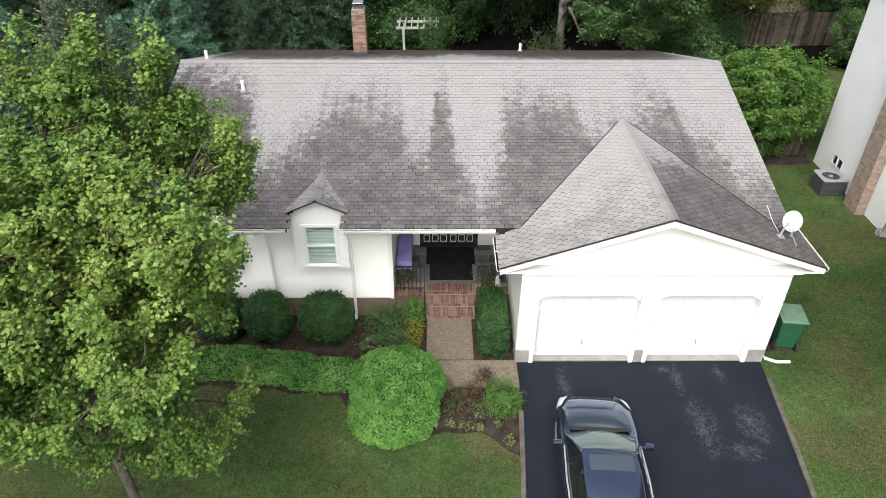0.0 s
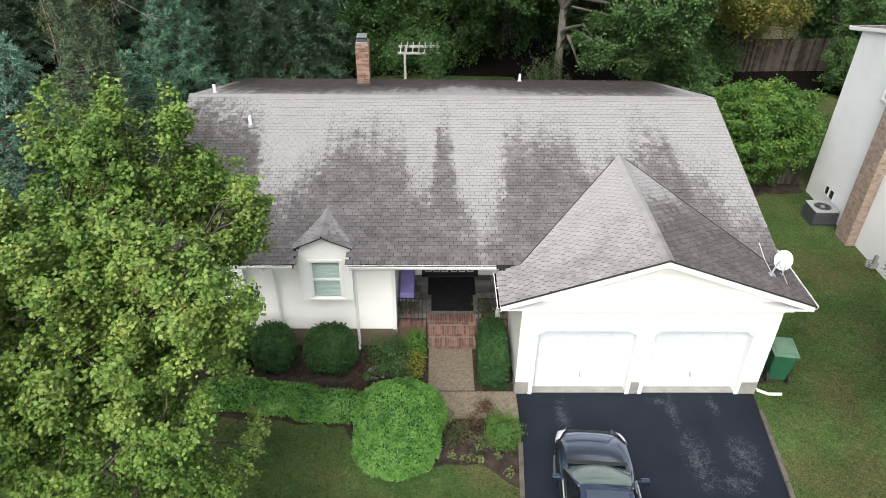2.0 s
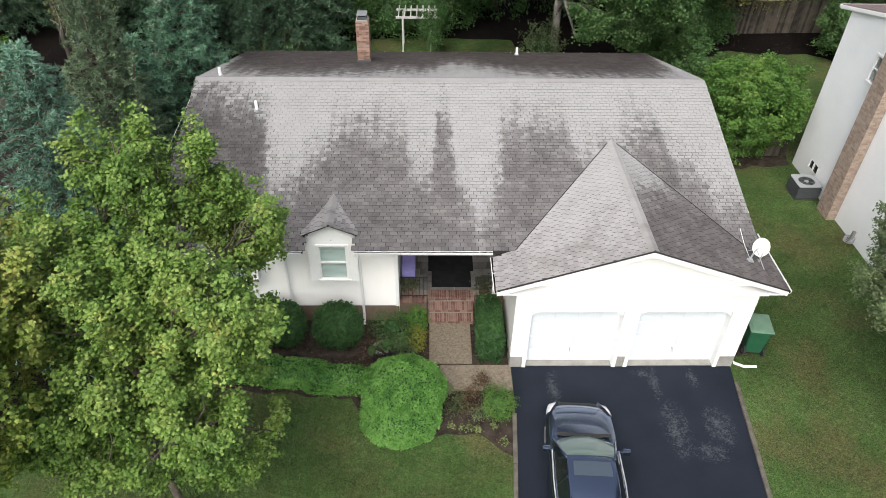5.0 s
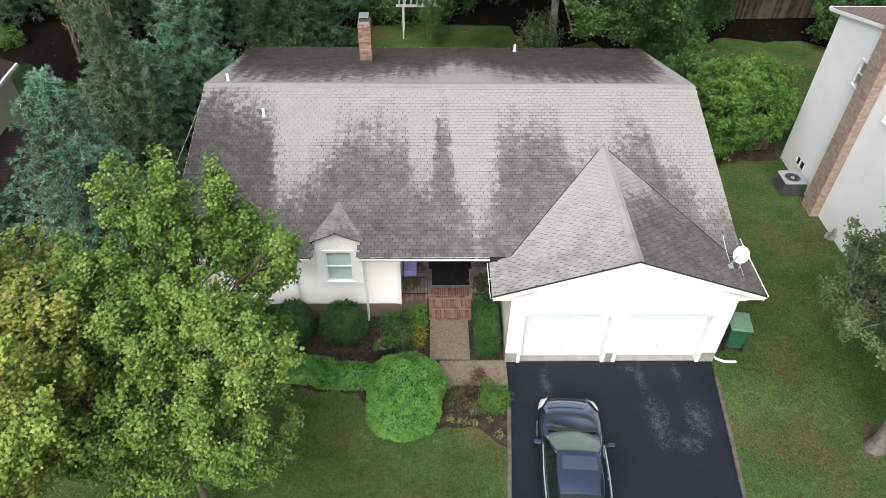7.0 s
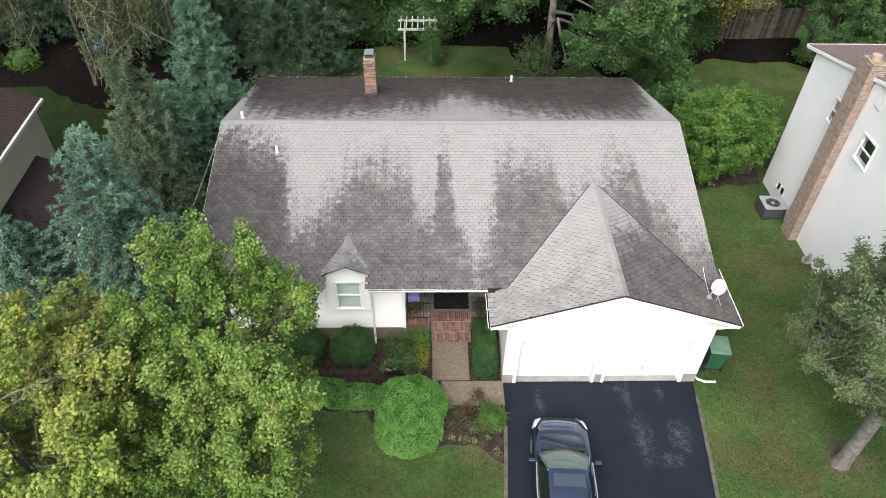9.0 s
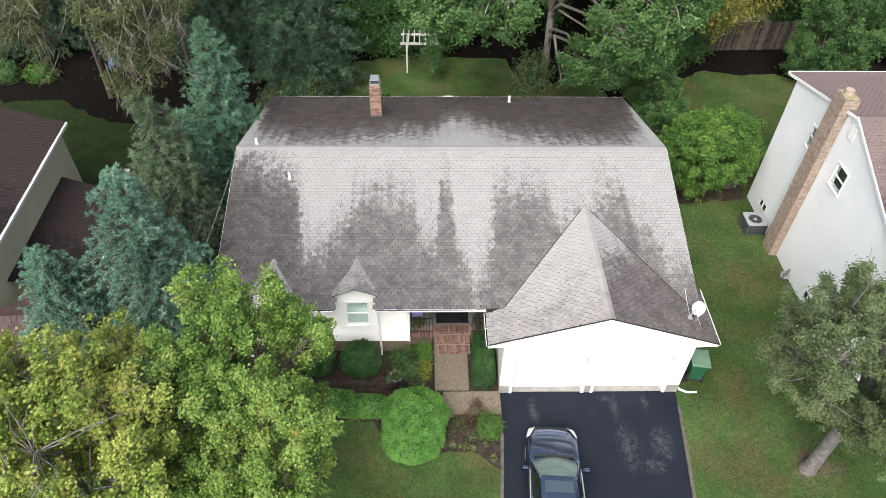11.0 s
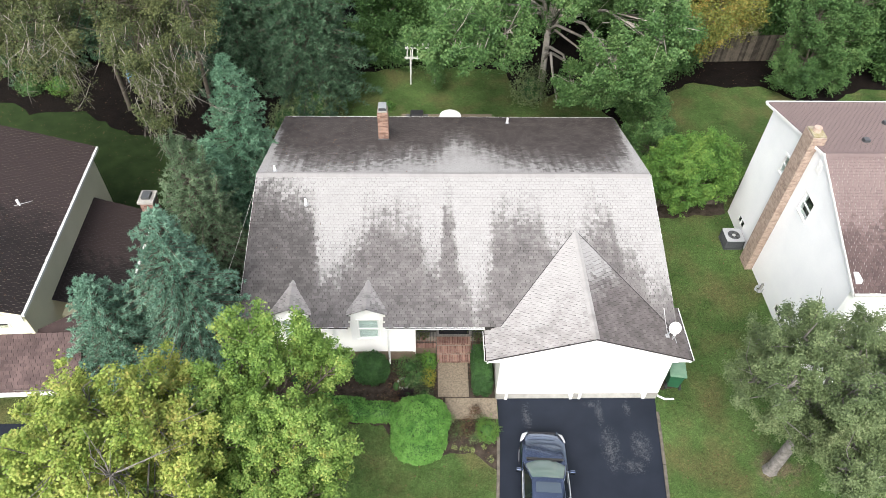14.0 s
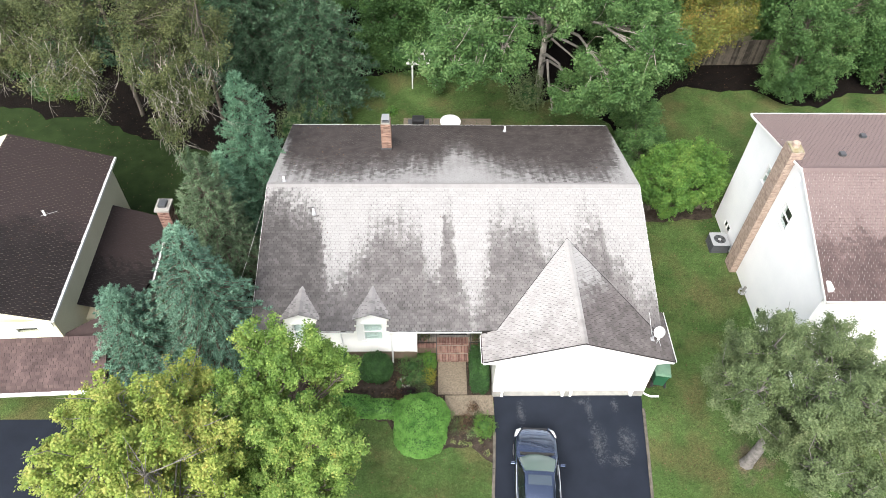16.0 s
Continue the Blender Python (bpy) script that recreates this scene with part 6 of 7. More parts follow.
shingles(wing, lm @ Vector((2.22, -2.6, 2.42)), rot @ Vector((0, 1, 0)), rot @ Vector((-2.54, 0, 1.1)), 5.8, 2.75, "shingle_brown", lambda p: (lm.inverted() @ p).x < 1.5 + (lm.inverted() @ p).y * 0.38 + 0.95, seed=42)
part("wing_gutter", boxes((2.2, 2.3, -0.6, 3.2, 2.28, 2.39), m=lm), "white", lh)
proof = part("porch_roof", prism(bmesh.new(), [lm @ Vector(p) for p in ((-8.4, -4.26, 3.55), (-0.3, -4.26, 3.55), (1.4, -2.4, 2.95), (1.6, -6.1, 2.45), (-8.4, -6.1, 2.45))], (0, 0, -0.12)), "shingle_red", lh, "red-brown porch roof")
shingles(proof, lm @ Vector((-8.4, -6.12, 2.46)), rot @ Vector((1, 0, 0)), rot @ Vector((0, 1.85, 1.1)), 10.0, 2.15, "shingle_red", lambda p: True, seed=43)
part("porch_gutter", boxes((-8.4, 1.6, -6.24, -6.12, 2.34, 2.45), m=lm), "white", lh, "white porch gutter")
each("porch_post", [(-8.2, -8.05, -6.0, -5.85, 0, 2.3)], "white", lh)
lch = site("brick_chimney", -12.7, 21.85, 0.0, "red brick chimney with a pale concrete cap", "chimney")
part("mortar_core", boxes((-13.0, -12.46, 21.5, 22.16, 0, 3.72)), "mortar", lch)
bricks(lch, "brick", -13.0, -12.46, 21.5, 22.16, 1.6, 3.72, joined=True)
part("cap", boxes((-13.08, -12.38, 21.42, 22.24, 3.72, 3.84), bevel=0.02), "block", lch, "pale concrete cap")
part("flue", boxes((-12.92, -12.56, 21.62, 22.06, 3.84, 3.98), bevel=0.01), "darkgrey", lch)

part("roof_pipe", tubes([[(lm @ Vector((-1.55, 0.6, 5.45)), 0.05), (lm @ Vector((-1.55, 0.6, 5.8)), 0.05)]], 8), "white", lh, "white roof pipe")
part("antenna", tubes([[(lm @ Vector((-1.9, 0.4, 5.6)), 0.012), (lm @ Vector((-1.1, 0.8, 5.55)), 0.012)]], 5), "metal", lh)

# ---- fences, pergola, patio ----
def fence(name, a, b, h, label, board=0.14):
    a, b = Vector((*a, 0)), Vector((*b, 0))
    d = b - a
    m = Matrix.Translation(a) @ Matrix.Rotation(math.atan2(d.y, d.x), 4, "Z")
    f = site(name, a.x, a.y, 0, label, "fence")
    rng = random.Random(int(a.x * 10))
    n = int(d.length / board)
    for i in range(n):
        x = i * board
        t_ = rng.uniform(-0.02, 0.02)
        g = ground_z(*(m @ Vector((x, 0, 0))).to_2d())
        part("board", boxes((x, x + board - 0.012, -0.01 + t_ * 0.3, 0.012 + t_ * 0.3, g + 0.02, g + h + t_), m=m), "fence", f)
    for z in (0.35, h - 0.3):
        part("rail", boxes((0, d.length, 0.014, 0.06, z, z + 0.09), m=m), "fence", f)
    for i in range(int(d.length / 2.4) + 1):
        part("post", boxes((i * 2.4, i * 2.4 + 0.1, 0.06, 0.16, 0, h + 0.05), m=m), "fence", f)


fence("side_fence", (9.3, 25.15), (14.98, 24.9), 1.5, "weathered grey wooden fence between the houses")
fence("back_fence", (15.5, 38.8), (26.5, 39.3), 1.9, "weathered grey wooden fence behind the lawn")
shed = site("shed", 22, 43, 0, "pale shed behind the back fence", "shed")
part("wall", boxes((19.8, 22.6, 41.5, 44, 0, 2.2)), "cream", shed)
part("roof", boxes((19.6, 22.8, 41.3, 44.2, 2.2, 2.34), bevel=0.02), "white", shed)

perg = site("pergola", -0.65, 36.5, 0, "white wooden garden arbour on the back lawn", "pergola")
for x in (-1.4, 0.1):
    for y in (36.2, 37.3):
        part("post", boxes((x - 0.04, x + 0.04, y - 0.04, y + 0.04, 0, 1.9)), "oldwhite", perg)
for y in (36.2, 37.3):
    part("beam", boxes((-1.75, 0.45, y - 0.03, y + 0.03, 1.82, 1.94)), "oldwhite", perg)
for i in range(7):
    x = -1.6 + i * 0.32
    part("slat", boxes((x - 0.025, x + 0.025, 35.9, 37.6, 1.94, 2.02)), "oldwhite", perg)
for z in (0.7, 1.1, 1.5):
    part("rung", boxes((-1.4, -1.36, 36.25, 37.25, z, z + 0.05)), "oldwhite", perg)

patio = site("patio", 1.0, 30.2, 0, "grey concrete paver patio behind the house", "patio", kind="structure")
for i in range(6):
    for j in range(5):
        part("paver", boxes((-1.9 + i * 0.9, -1.02 + i * 0.9, 28.6 + j * 0.9, 29.48 + j * 0.9, -0.04, 0.035), bevel=0.01), "concrete", patio)
tbl = site("round_table", 0.95, 31.9, 0.035, "round white garden table on the patio", "table")
part("tabletop", rods(((0.95, 31.9, 0.73), (0.95, 31.9, 0.77), 0.62), sides=40), "white", tbl)
part("stem", rods(((0.95, 31.9, 0.035), (0.95, 31.9, 0.73), 0.05)), "white", tbl)
part("base", rods(((0.95, 31.9, 0.035), (0.95, 31.9, 0.07), 0.3), sides=24), "white", tbl)
grill = site("barbecue_grill", -0.95, 31.8, 0.035, "black covered barbecue on the patio", "barbecue")
part("hood", boxes((-1.35, -0.6, 31.5, 32.05, 0.8, 1.12), bevel=0.08), "black", grill)
part("firebox", boxes((-1.33, -0.62, 31.52, 32.03, 0.6, 0.79), bevel=0.02), "black", grill)
for x in (-1.6, -0.58):
    part("side_shelf", boxes((x, x + 0.24, 31.55, 32.0, 0.78, 0.81)), "darkgrey", grill)
for x in (-1.28, -0.7):
    for y in (31.57, 31.97):
        part("leg", boxes((x, x + 0.04, y, y + 0.04, 0.035, 0.6)), "darkgrey", grill)

chair = thing("garden_chair", -18.71, 36.51, 0, "faded blue plastic garden chair under the trees", "chair", turn=20)
part("seat", boxes((-0.26, 0.26, -0.25, 0.25, 0.38, 0.42), bevel=0.015), "blue", chair)
for i in range(4):
    part("back_slat", boxes((-0.25 + 0.13 * i, -0.15 + 0.13 * i, 0.24, 0.27, 0.42, 0.95), bevel=0.01, m=Matrix.Rotation(-0.18, 4, "X")), "blue", chair)
for x in (-0.29, 0.25):
    part("armrest", boxes((x, x + 0.06, -0.27, 0.27, 0.61, 0.64), bevel=0.012), "blue", chair)
    for y in (-0.26, 0.2):
        part("leg", boxes((x, x + 0.05, y, y + 0.06, 0, 0.61), bevel=0.01), "blue", chair)

# ---- clipped bushes and bed plants ----
shrub("topiary_bush", (-0.75, 12.45), [(0.1, 0.22, 0.5, 1.16, 1.02, 0.74, 2.2), (0.03, -0.36, 0.2, 1.1, 1.08, 0.45, 2.1)], 34000, 0.07, "leaf_hedge", 1, "bright green round clipped bush in two tiers", 0.86, jitter=0.024)
shrub("low_hedge", (-3.7, 13.3), [(-1.35, 0.24, 0.34, 0.95, 0.36, 0.4, 5), (-0.1, 0.06, 0.33, 0.95, 0.37, 0.39, 5), (1.15, -0.14, 0.3, 0.95, 0.38, 0.36, 5)], 18000, 0.066, "leaf_hedge", 2, "low clipped green hedge along the bed", 0.86, jitter=0.025, category="hedge")
for i, (x, y, r, h) in enumerate(((-2.7, 15.0, 0.72, 0.78), (-4.3, 15.05, 0.61, 0.74), (-5.6, 15.1, 0.6, 0.68))):
    shrub("yew_bush", (x, y), [(0, 0, 0.6, r, 0.58, h, 2.4), (0.1 - 0.1 * i, -0.08, 0.7, r * 0.9, 0.55, h * 0.92, 2.2)], 12000, 0.068, "leaf_yew", 10 + i, "dark green clipped yew bush before the wall", 0.86, group="yews along the wall", jitter=0.06)
shrub("box_hedge", (1.86, 14.98), [(0, 0, 0.5, 0.4, 1.0, 0.58, 6)], 11000, 0.066, "leaf_yew", 14, "dark green boxy hedge beside the walk", 0.86, category="hedge", jitter=0.04)
shrub("lime_shrub", (-0.3, 15.5), [(0, 0, 0.42, 0.3, 0.3, 0.36), (0.02, -0.22, 0.28, 0.24, 0.22, 0.24)], 1100, 0.07, "leaf_lime", 15, "bright lime green leafy shrub by the steps", 0.5, jitter=0.2)
shrub("golden_shrub", (-0.32, 14.8), [(0, 0, 0.32, 0.28, 0.3, 0.3), (0.05, -0.25, 0.18, 0.2, 0.2, 0.2)], 1000, 0.06, "leaf_gold", 16, "golden yellow leafy shrub beside the walk", 0.45, jitter=0.2)
shrub("loose_shrub", (-1.1, 15.15), [(0, 0.1, 0.34, 0.55, 0.42, 0.42), (0.4, -0.3, 0.24, 0.42, 0.4, 0.32), (-0.1, -0.5, 0.2, 0.36, 0.34, 0.26)], 3400, 0.06, "leaf_back", 17, "loose mid-green shrub in the mulch", 0.45, jitter=0.24)
shrub("grey_shrub", (-0.85, 14.55), [(0, 0, 0.2, 0.34, 0.3, 0.26)], 800, 0.05, "leaf_grey", 27, "low grey-green plant under the leafy shrubs", 0.4, jitter=0.25)
shrub("russet_plant", (-1.75, 14.25), [(0.08, 0.2, 0.1, 0.42, 0.7, 0.2)], 900, 0.05, "leaf_russet", 18, "low straggling plant with russet leaves", 0.3, jitter=0.3, category="plant")
shrub("russet_plant", (-1.9, 13.75), [(0, 0, 0.06, 0.5, 0.22, 0.14)], 500, 0.05, "leaf_russet", 29, "low straggling plant with russet leaves", 0.3, jitter=0.3, category="plant")
shrub("pale_shrub", (-0.55, 14.1), [(0, 0, 0.2, 0.32, 0.28, 0.26)], 800, 0.05, "leaf_grey", 28, "pale variegated low shrub", 0.4, jitter=0.25)
shrub("round_shrub", (1.98, 12.35), [(0, 0, 0.3, 0.4, 0.42, 0.38), (-0.18, 0.1, 0.24, 0.24, 0.26, 0.28), (0.05, -0.25, 0.2, 0.24, 0.22, 0.22)], 4000, 0.052, "leaf_bush", 19, "leafy mid-green shrub beside the driveway", 0.55, jitter=0.2)
for i, (x, y, r) in enumerate(((0.65, 11.75, 0.13), (0.95, 11.68, 0.14), (1.12, 11.7, 0.15), (1.35, 11.66, 0.13), (2.05, 11.25, 0.16), (1.8, 11.75, 0.12))):
    shrub("hosta", (x, y), [(0, 0, 0.06, r * 0.75, r * 0.75, 0.1)], 60, 0.06, "leaf_pale", 40 + i, "small hosta plant with pale-edged leaves in the bed", 0.3, category="plant", group="hostas in the bed", jitter=0.2)
for i, (x, y, r) in enumerate(((0.75, 12.3, 0.3), (1.15, 12.45, 0.28), (1.45, 12.15, 0.25), (0.85, 12.65, 0.25), (1.25, 12.85, 0.24), (0.55, 12.95, 0.2), (1.75, 12.9, 0.22), (1.55, 13.3, 0.2))):
    shrub("dry_perennial", (x, y), [(0, 0, 0.1, r, r * 0.9, 0.2)], 480, 0.05, ("leaf_olive", "leaf_russet", "leaf_grey")[i % 3], 50 + i, "browning flowering plant in the bed", 0.25, category="plant", group="faded bed plants", jitter=0.3)
for x, lab in ((-0.55, "potted plant behind the porch railing"), (1.75, "potted plant behind the porch railing")):
    pot = site("potted_plant", x, 16.5, FL, lab, "plant", "porch pots")
    part("pot", rods(((x, 16.5, FL), (x, 16.5, FL + 0.22), 0.13), sides=20), "brick", pot, "terracotta pot")
    rg = np.random.default_rng(int(50 + x * 10))
    P = np.array([x, 16.5, FL + 0.35]) + rg.normal(size=(160, 3)) * np.array([0.14, 0.13, 0.1])
    lf = leaves("foliage", P, rg.normal(size=P.shape) + np.array([0, 0, 1.0]), np.full(len(P), 0.11), "leaf_olive", pot, rg)
    lf.matrix_parent_inverse = pot.matrix_basis.inverted()
orn = site("garden_ornament", 2.1, 16.5, FL, "small white stone ornament on the porch", "ornament")
part("figure", rods(((2.1, 16.48, FL), (2.1, 16.48, FL + 0.2), 0.08), ((2.1, 16.48, FL + 0.2), (2.1, 16.48, FL + 0.32), 0.055)), "white", orn)

broad_tree("big_bush", (12.6, 24.9), [(12.6, 24.8, 2.5, 1.95, 1.65, 1.8), (13.6, 25.3, 2.4, 1.55, 1.5, 1.6), (11.65, 25.2, 2.2, 1.25, 1.35, 1.6), (12.6, 25.7, 1.0, 1.8, 1.2, 1.0), (12.0, 24.6, 3.3, 1.1, 1.0, 0.9)], 4300, 20, 0.11, "leaf_bush", "bark", 60, "large rounded green bush beside the house", 0.3, 0.08, 120, DIAMOND, 0.085, 0.72, category="shrub", bough=0.14, tufts=9)
broad_tree("side_hedge", (11.4, 28.8), [(11.4, 27.2, 1.9, 1.1, 1.3, 1.9), (11.6, 29.4, 1.9, 1.1, 1.5, 2.1), (11.8, 31.8, 2.0, 1.2, 1.6, 2.2), (11.7, 34.0, 2.0, 1.3, 1.6, 2.4)], 3000, 20, 0.12, "leaf_back", "bark", 61, "tall loose green hedge along the side lawn", 0.3, 0.07, 120, DIAMOND, 0.1, 0.65, category="hedge", bough=0.15, tufts=9)
shrub("brown_shrub", (-7.0, 31.9), [(0, 0, 1.2, 1.4, 1.2, 1.5), (-1.2, -0.9, 0.9, 1.0, 1.0, 1.2)], 8000, 0.1, "leaf_grey", 62, "grey-green shrub behind the house", 0.75, jitter=0.15)
broad_tree("lawn_bush", (22.6, 35.6), [(22.6, 35.4, 2.4, 2.0, 1.6, 2.1), (22.2, 35.8, 5.1, 1.7, 1.4, 1.9), (24.5, 35.8, 3.4, 1.5, 1.3, 2.1), (25.2, 36.5, 5.9, 1.8, 1.6, 1.9), (23.2, 35.4, 1.2, 2.2, 1.4, 1.1)], 2800, 20, 0.12, "leaf_back", "bark", 63, "large green bush on the neighbouring lawn", 0.3, 0.1, 120, DIAMOND, 0.13, 0.7, category="shrub", bough=0.16, tufts=9)
shrub("small_bush", (-22.45, 35.15), [(0, 0, 0.5, 0.8, 0.7, 0.6)], 1600, 0.1, "leaf_bush", 64, "small green bush in the back bed", 0.7, jitter=0.12, group="bed bushes")
shrub("small_bush", (-24.3, 35.1), [(0, 0, 0.5, 0.8, 0.7, 0.6)], 1600, 0.1, "leaf_back", 65, "small green bush in the back bed", 0.7, jitter=0.12, group="bed bushes")
shrub("small_bush", (-2.6, 33.6), [(0, 0, 0.2, 0.35, 0.35, 0.3)], 350, 0.09, "leaf_bush", 66, "small green bush on the back lawn", 0.5, jitter=0.15)
yucca = thing("spiky_plant", -16.4, 32.1, 0, "dark green spiky tuft of long leaves in the back bed", "plant")
rg = np.random.default_rng(70)
A = unit(rg.normal(size=(90, 3)) * np.array([0.8, 0.8, 0.35]) + np.array([0, 0, 0.5]))
leaves("foliage", A * 0.05, rg.normal(size=A.shape), 0.5 + 0.3 * rg.random(90), "leaf_wood", yucca, rg, BLADE, along=A, width=np.full(90, 0.05))
shrub("trunk_ivy", (5.9, 34.6), [(0, 0, 0.8, 1.0, 0.9, 1.3)], 3500, 0.12, "leaf_grey", 67, "grey-green shrub at the maple's foot", 0.6, jitter=0.2)

shrub("arbour_vine", (0.05, 35.9), [(0, 0, 1.6, 0.5, 0.4, 0.75), (0.25, -0.5, 1.0, 0.4, 0.35, 0.7)], 2200, 0.1, "leaf_back", 69, "green climber growing over the white arbour", 0.35, jitter=0.25, category="climber")
ring = thing("stone_ring", -1.38, 14.6, 0, "pale round stone planter ring in the mulch", "planter")
for i in range(10):
    q = 2 * math.pi * i / 10
    part("stone", boxes((-0.08, 0.08, 0.19, 0.28, 0.0, 0.1), bevel=0.015, m=Matrix.Rotation(q, 4, "Z")), "block", ring)
shrub("dark_plant", (-1.2, 14.05), [(0, 0, 0.14, 0.32, 0.24, 0.2)], 420, 0.08, "leaf_plum", 68, "low plant with dark purple leaves", 0.4, jitter=0.2, category="plant")

# ---- trees ----
broad_tree("maple_tree", (-5.6, 8.9), [
    (-5.35, 10.8, 8.9, 0.6, 0.65, 1.3), (-4.6, 10.3, 8.5, 0.55, 0.65, 1.5), (-3.95, 10.6, 8.3, 0.4, 0.5, 1.35), (-3.45, 10.7, 7.4, 0.5, 0.55, 1.1), (-3.0, 10.5, 7.9, 0.25, 0.3, 0.8),
    (-2.95, 8.1, 7.8, 0.6, 0.7, 0.8), (-3.7, 8.6, 7.9, 0.75, 0.75, 1.15), (-4.4, 7.6, 7.0, 0.85, 0.75, 1.2), (-3.6, 7.3, 6.2, 0.6, 0.6, 0.8), (-3.4, 9.6, 6.4, 0.45, 0.55, 0.9), (-3.9, 10.2, 5.8, 0.4, 0.5, 0.7),
    (-5.2, 8.6, 7.4, 0.95, 0.95, 1.3), (-6.2, 9.6, 7.5, 0.85, 0.95, 1.4), (-5.4, 7.6, 6.0, 1.0, 0.85, 1.3), (-6.6, 8.4, 4.9, 0.7, 0.6, 0.7), (-5.2, 7.8, 4.2, 0.5, 0.5, 0.4), (-4.6, 9.6, 5.5, 0.55, 0.6, 0.8), (-5.7, 10.6, 5.7, 0.65, 0.65, 1.0),
    (-3.15, 8.7, 4.2, 0.3, 0.3, 0.25), (-3.7, 8.4, 3.5, 0.45, 0.4, 0.3), (-4.3, 8.4, 3.4, 0.5, 0.45, 0.45)],
    3900, 40, 0.066, "leaf_maple", "bark", 71, "broad maple with green leaves turning yellow", 0.33, 0.1, 320, LOBED, 0.078, 0.5, bough=0.18, tufts=11)
broad_tree("maple_tree", (-8.2, 7.4), [
    (-7.3, 8.0, 9.0, 0.85, 0.85, 1.1), (-8.8, 8.3, 9.3, 1.0, 1.0, 1.2), (-8.9, 6.8, 9.5, 1.0, 1.0, 1.3), (-7.7, 6.5, 9.5, 0.95, 0.95, 1.2), (-6.3, 6.6, 8.0, 0.85, 0.85, 1.2), (-6.4, 8.0, 8.0, 0.75, 0.75, 1.1), (-8.1, 10.0, 7.3, 0.95, 0.95, 1.2),
    (-10.3, 7.0, 8.0, 1.1, 1.1, 1.5), (-10.2, 9.0, 7.4, 1.1, 1.1, 1.5), (-7.5, 5.6, 7.0, 1.2, 1.0, 1.4), (-9.3, 5.6, 7.4, 1.2, 1.0, 1.5), (-7.8, 8.0, 5.2, 0.9, 0.8, 0.9), (-9.4, 8.8, 5.0, 0.9, 0.8, 0.9), (-11.4, 8.2, 5.8, 1.0, 1.0, 1.2)],
    3500, 38, 0.072, "leaf_yellow", "greybark", 72, "maple with yellowing leaves and bare twigs at the top", 0.36, 0.07, 200, LOBED, 0.08, 0.5, bare=260, bough=0.2, tufts=11)
broad_tree("lawn_tree", (12.55, 10.65), [
    (11.0, 11.4, 7.6, 0.8, 0.8, 1.2), (10.0, 9.8, 7.4, 0.8, 0.8, 0.9), (11.6, 9.4, 7.8, 1.2, 1.1, 1.1), (10.3, 11.4, 5.2, 0.95, 0.95, 0.8), (11.3, 12.7, 5.4, 0.95, 0.8, 0.8), (10.7, 10.1, 5.2, 0.6, 0.6, 0.5), (11.7, 7.9, 6.0, 0.95, 0.8, 0.9), (11.8, 9.7, 4.6, 0.7, 0.7, 0.5), (12.4, 9.9, 4.0, 0.5, 0.5, 0.4), (12.6, 9.2, 5.8, 1.4, 1.2, 1.1),
    (13.4, 11.6, 6.2, 1.4, 1.3, 1.3), (13.6, 9.4, 7.2, 1.4, 1.3, 1.2), (15.0, 10.6, 6.0, 1.2, 1.4, 1.3), (12.4, 13.0, 5.8, 1.0, 0.7, 0.8), (14.8, 12.6, 5.6, 1.1, 0.9, 1.0), (13.2, 7.7, 5.0, 1.2, 1.0, 0.8), (15.4, 8.6, 5.6, 1.2, 1.2, 1.1)],
    4000, 46, 0.074, "leaf_grey", "greybark", 73, "grey-green spreading tree on the side lawn", 0.42, 0.22, 170, DIAMOND, 0.085, 0.45, lean=(0.1, 0.1), bare=70, bough=0.18, tufts=9)
conifer("blue_spruce", (-9.3, 15.5), 9.1, 3.0, "needle_blue", 81, "dense blue-green spruce beside the house", 50, 14, 15, 22, 0.11, power=0.66, wide=0.03)
conifer("blue_spruce", (-12.0, 14.6), 6.8, 2.4, "needle_blue", 82, "smaller blue-green spruce beside the house", 40, 13, 14, 22, 0.11, power=0.66, wide=0.03)
conifer("green_spruce", (-9.6, 19.6), 8.7, 2.5, "needle_green", 83, "grey-green spruce with stiff boughs", 44, 12, 13, 20, 0.12, power=0.68, droop=0.05, wide=0.028, leaders=14)
conifer("pine_tree", (-8.9, 24.7), 9.0, 2.3, "needle_pine", 84, "soft blue-green pine behind the house", 44, 12, 13, 22, 0.14, power=0.65, droop=-0.05, wide=0.032)
conifer("pine_tree", (-9.8, 22.4), 6.4, 1.9, "needle_pine", 85, "soft blue-green pine between taller trees", 30, 11, 10, 14, 0.18, droop=-0.05, wide=0.05)
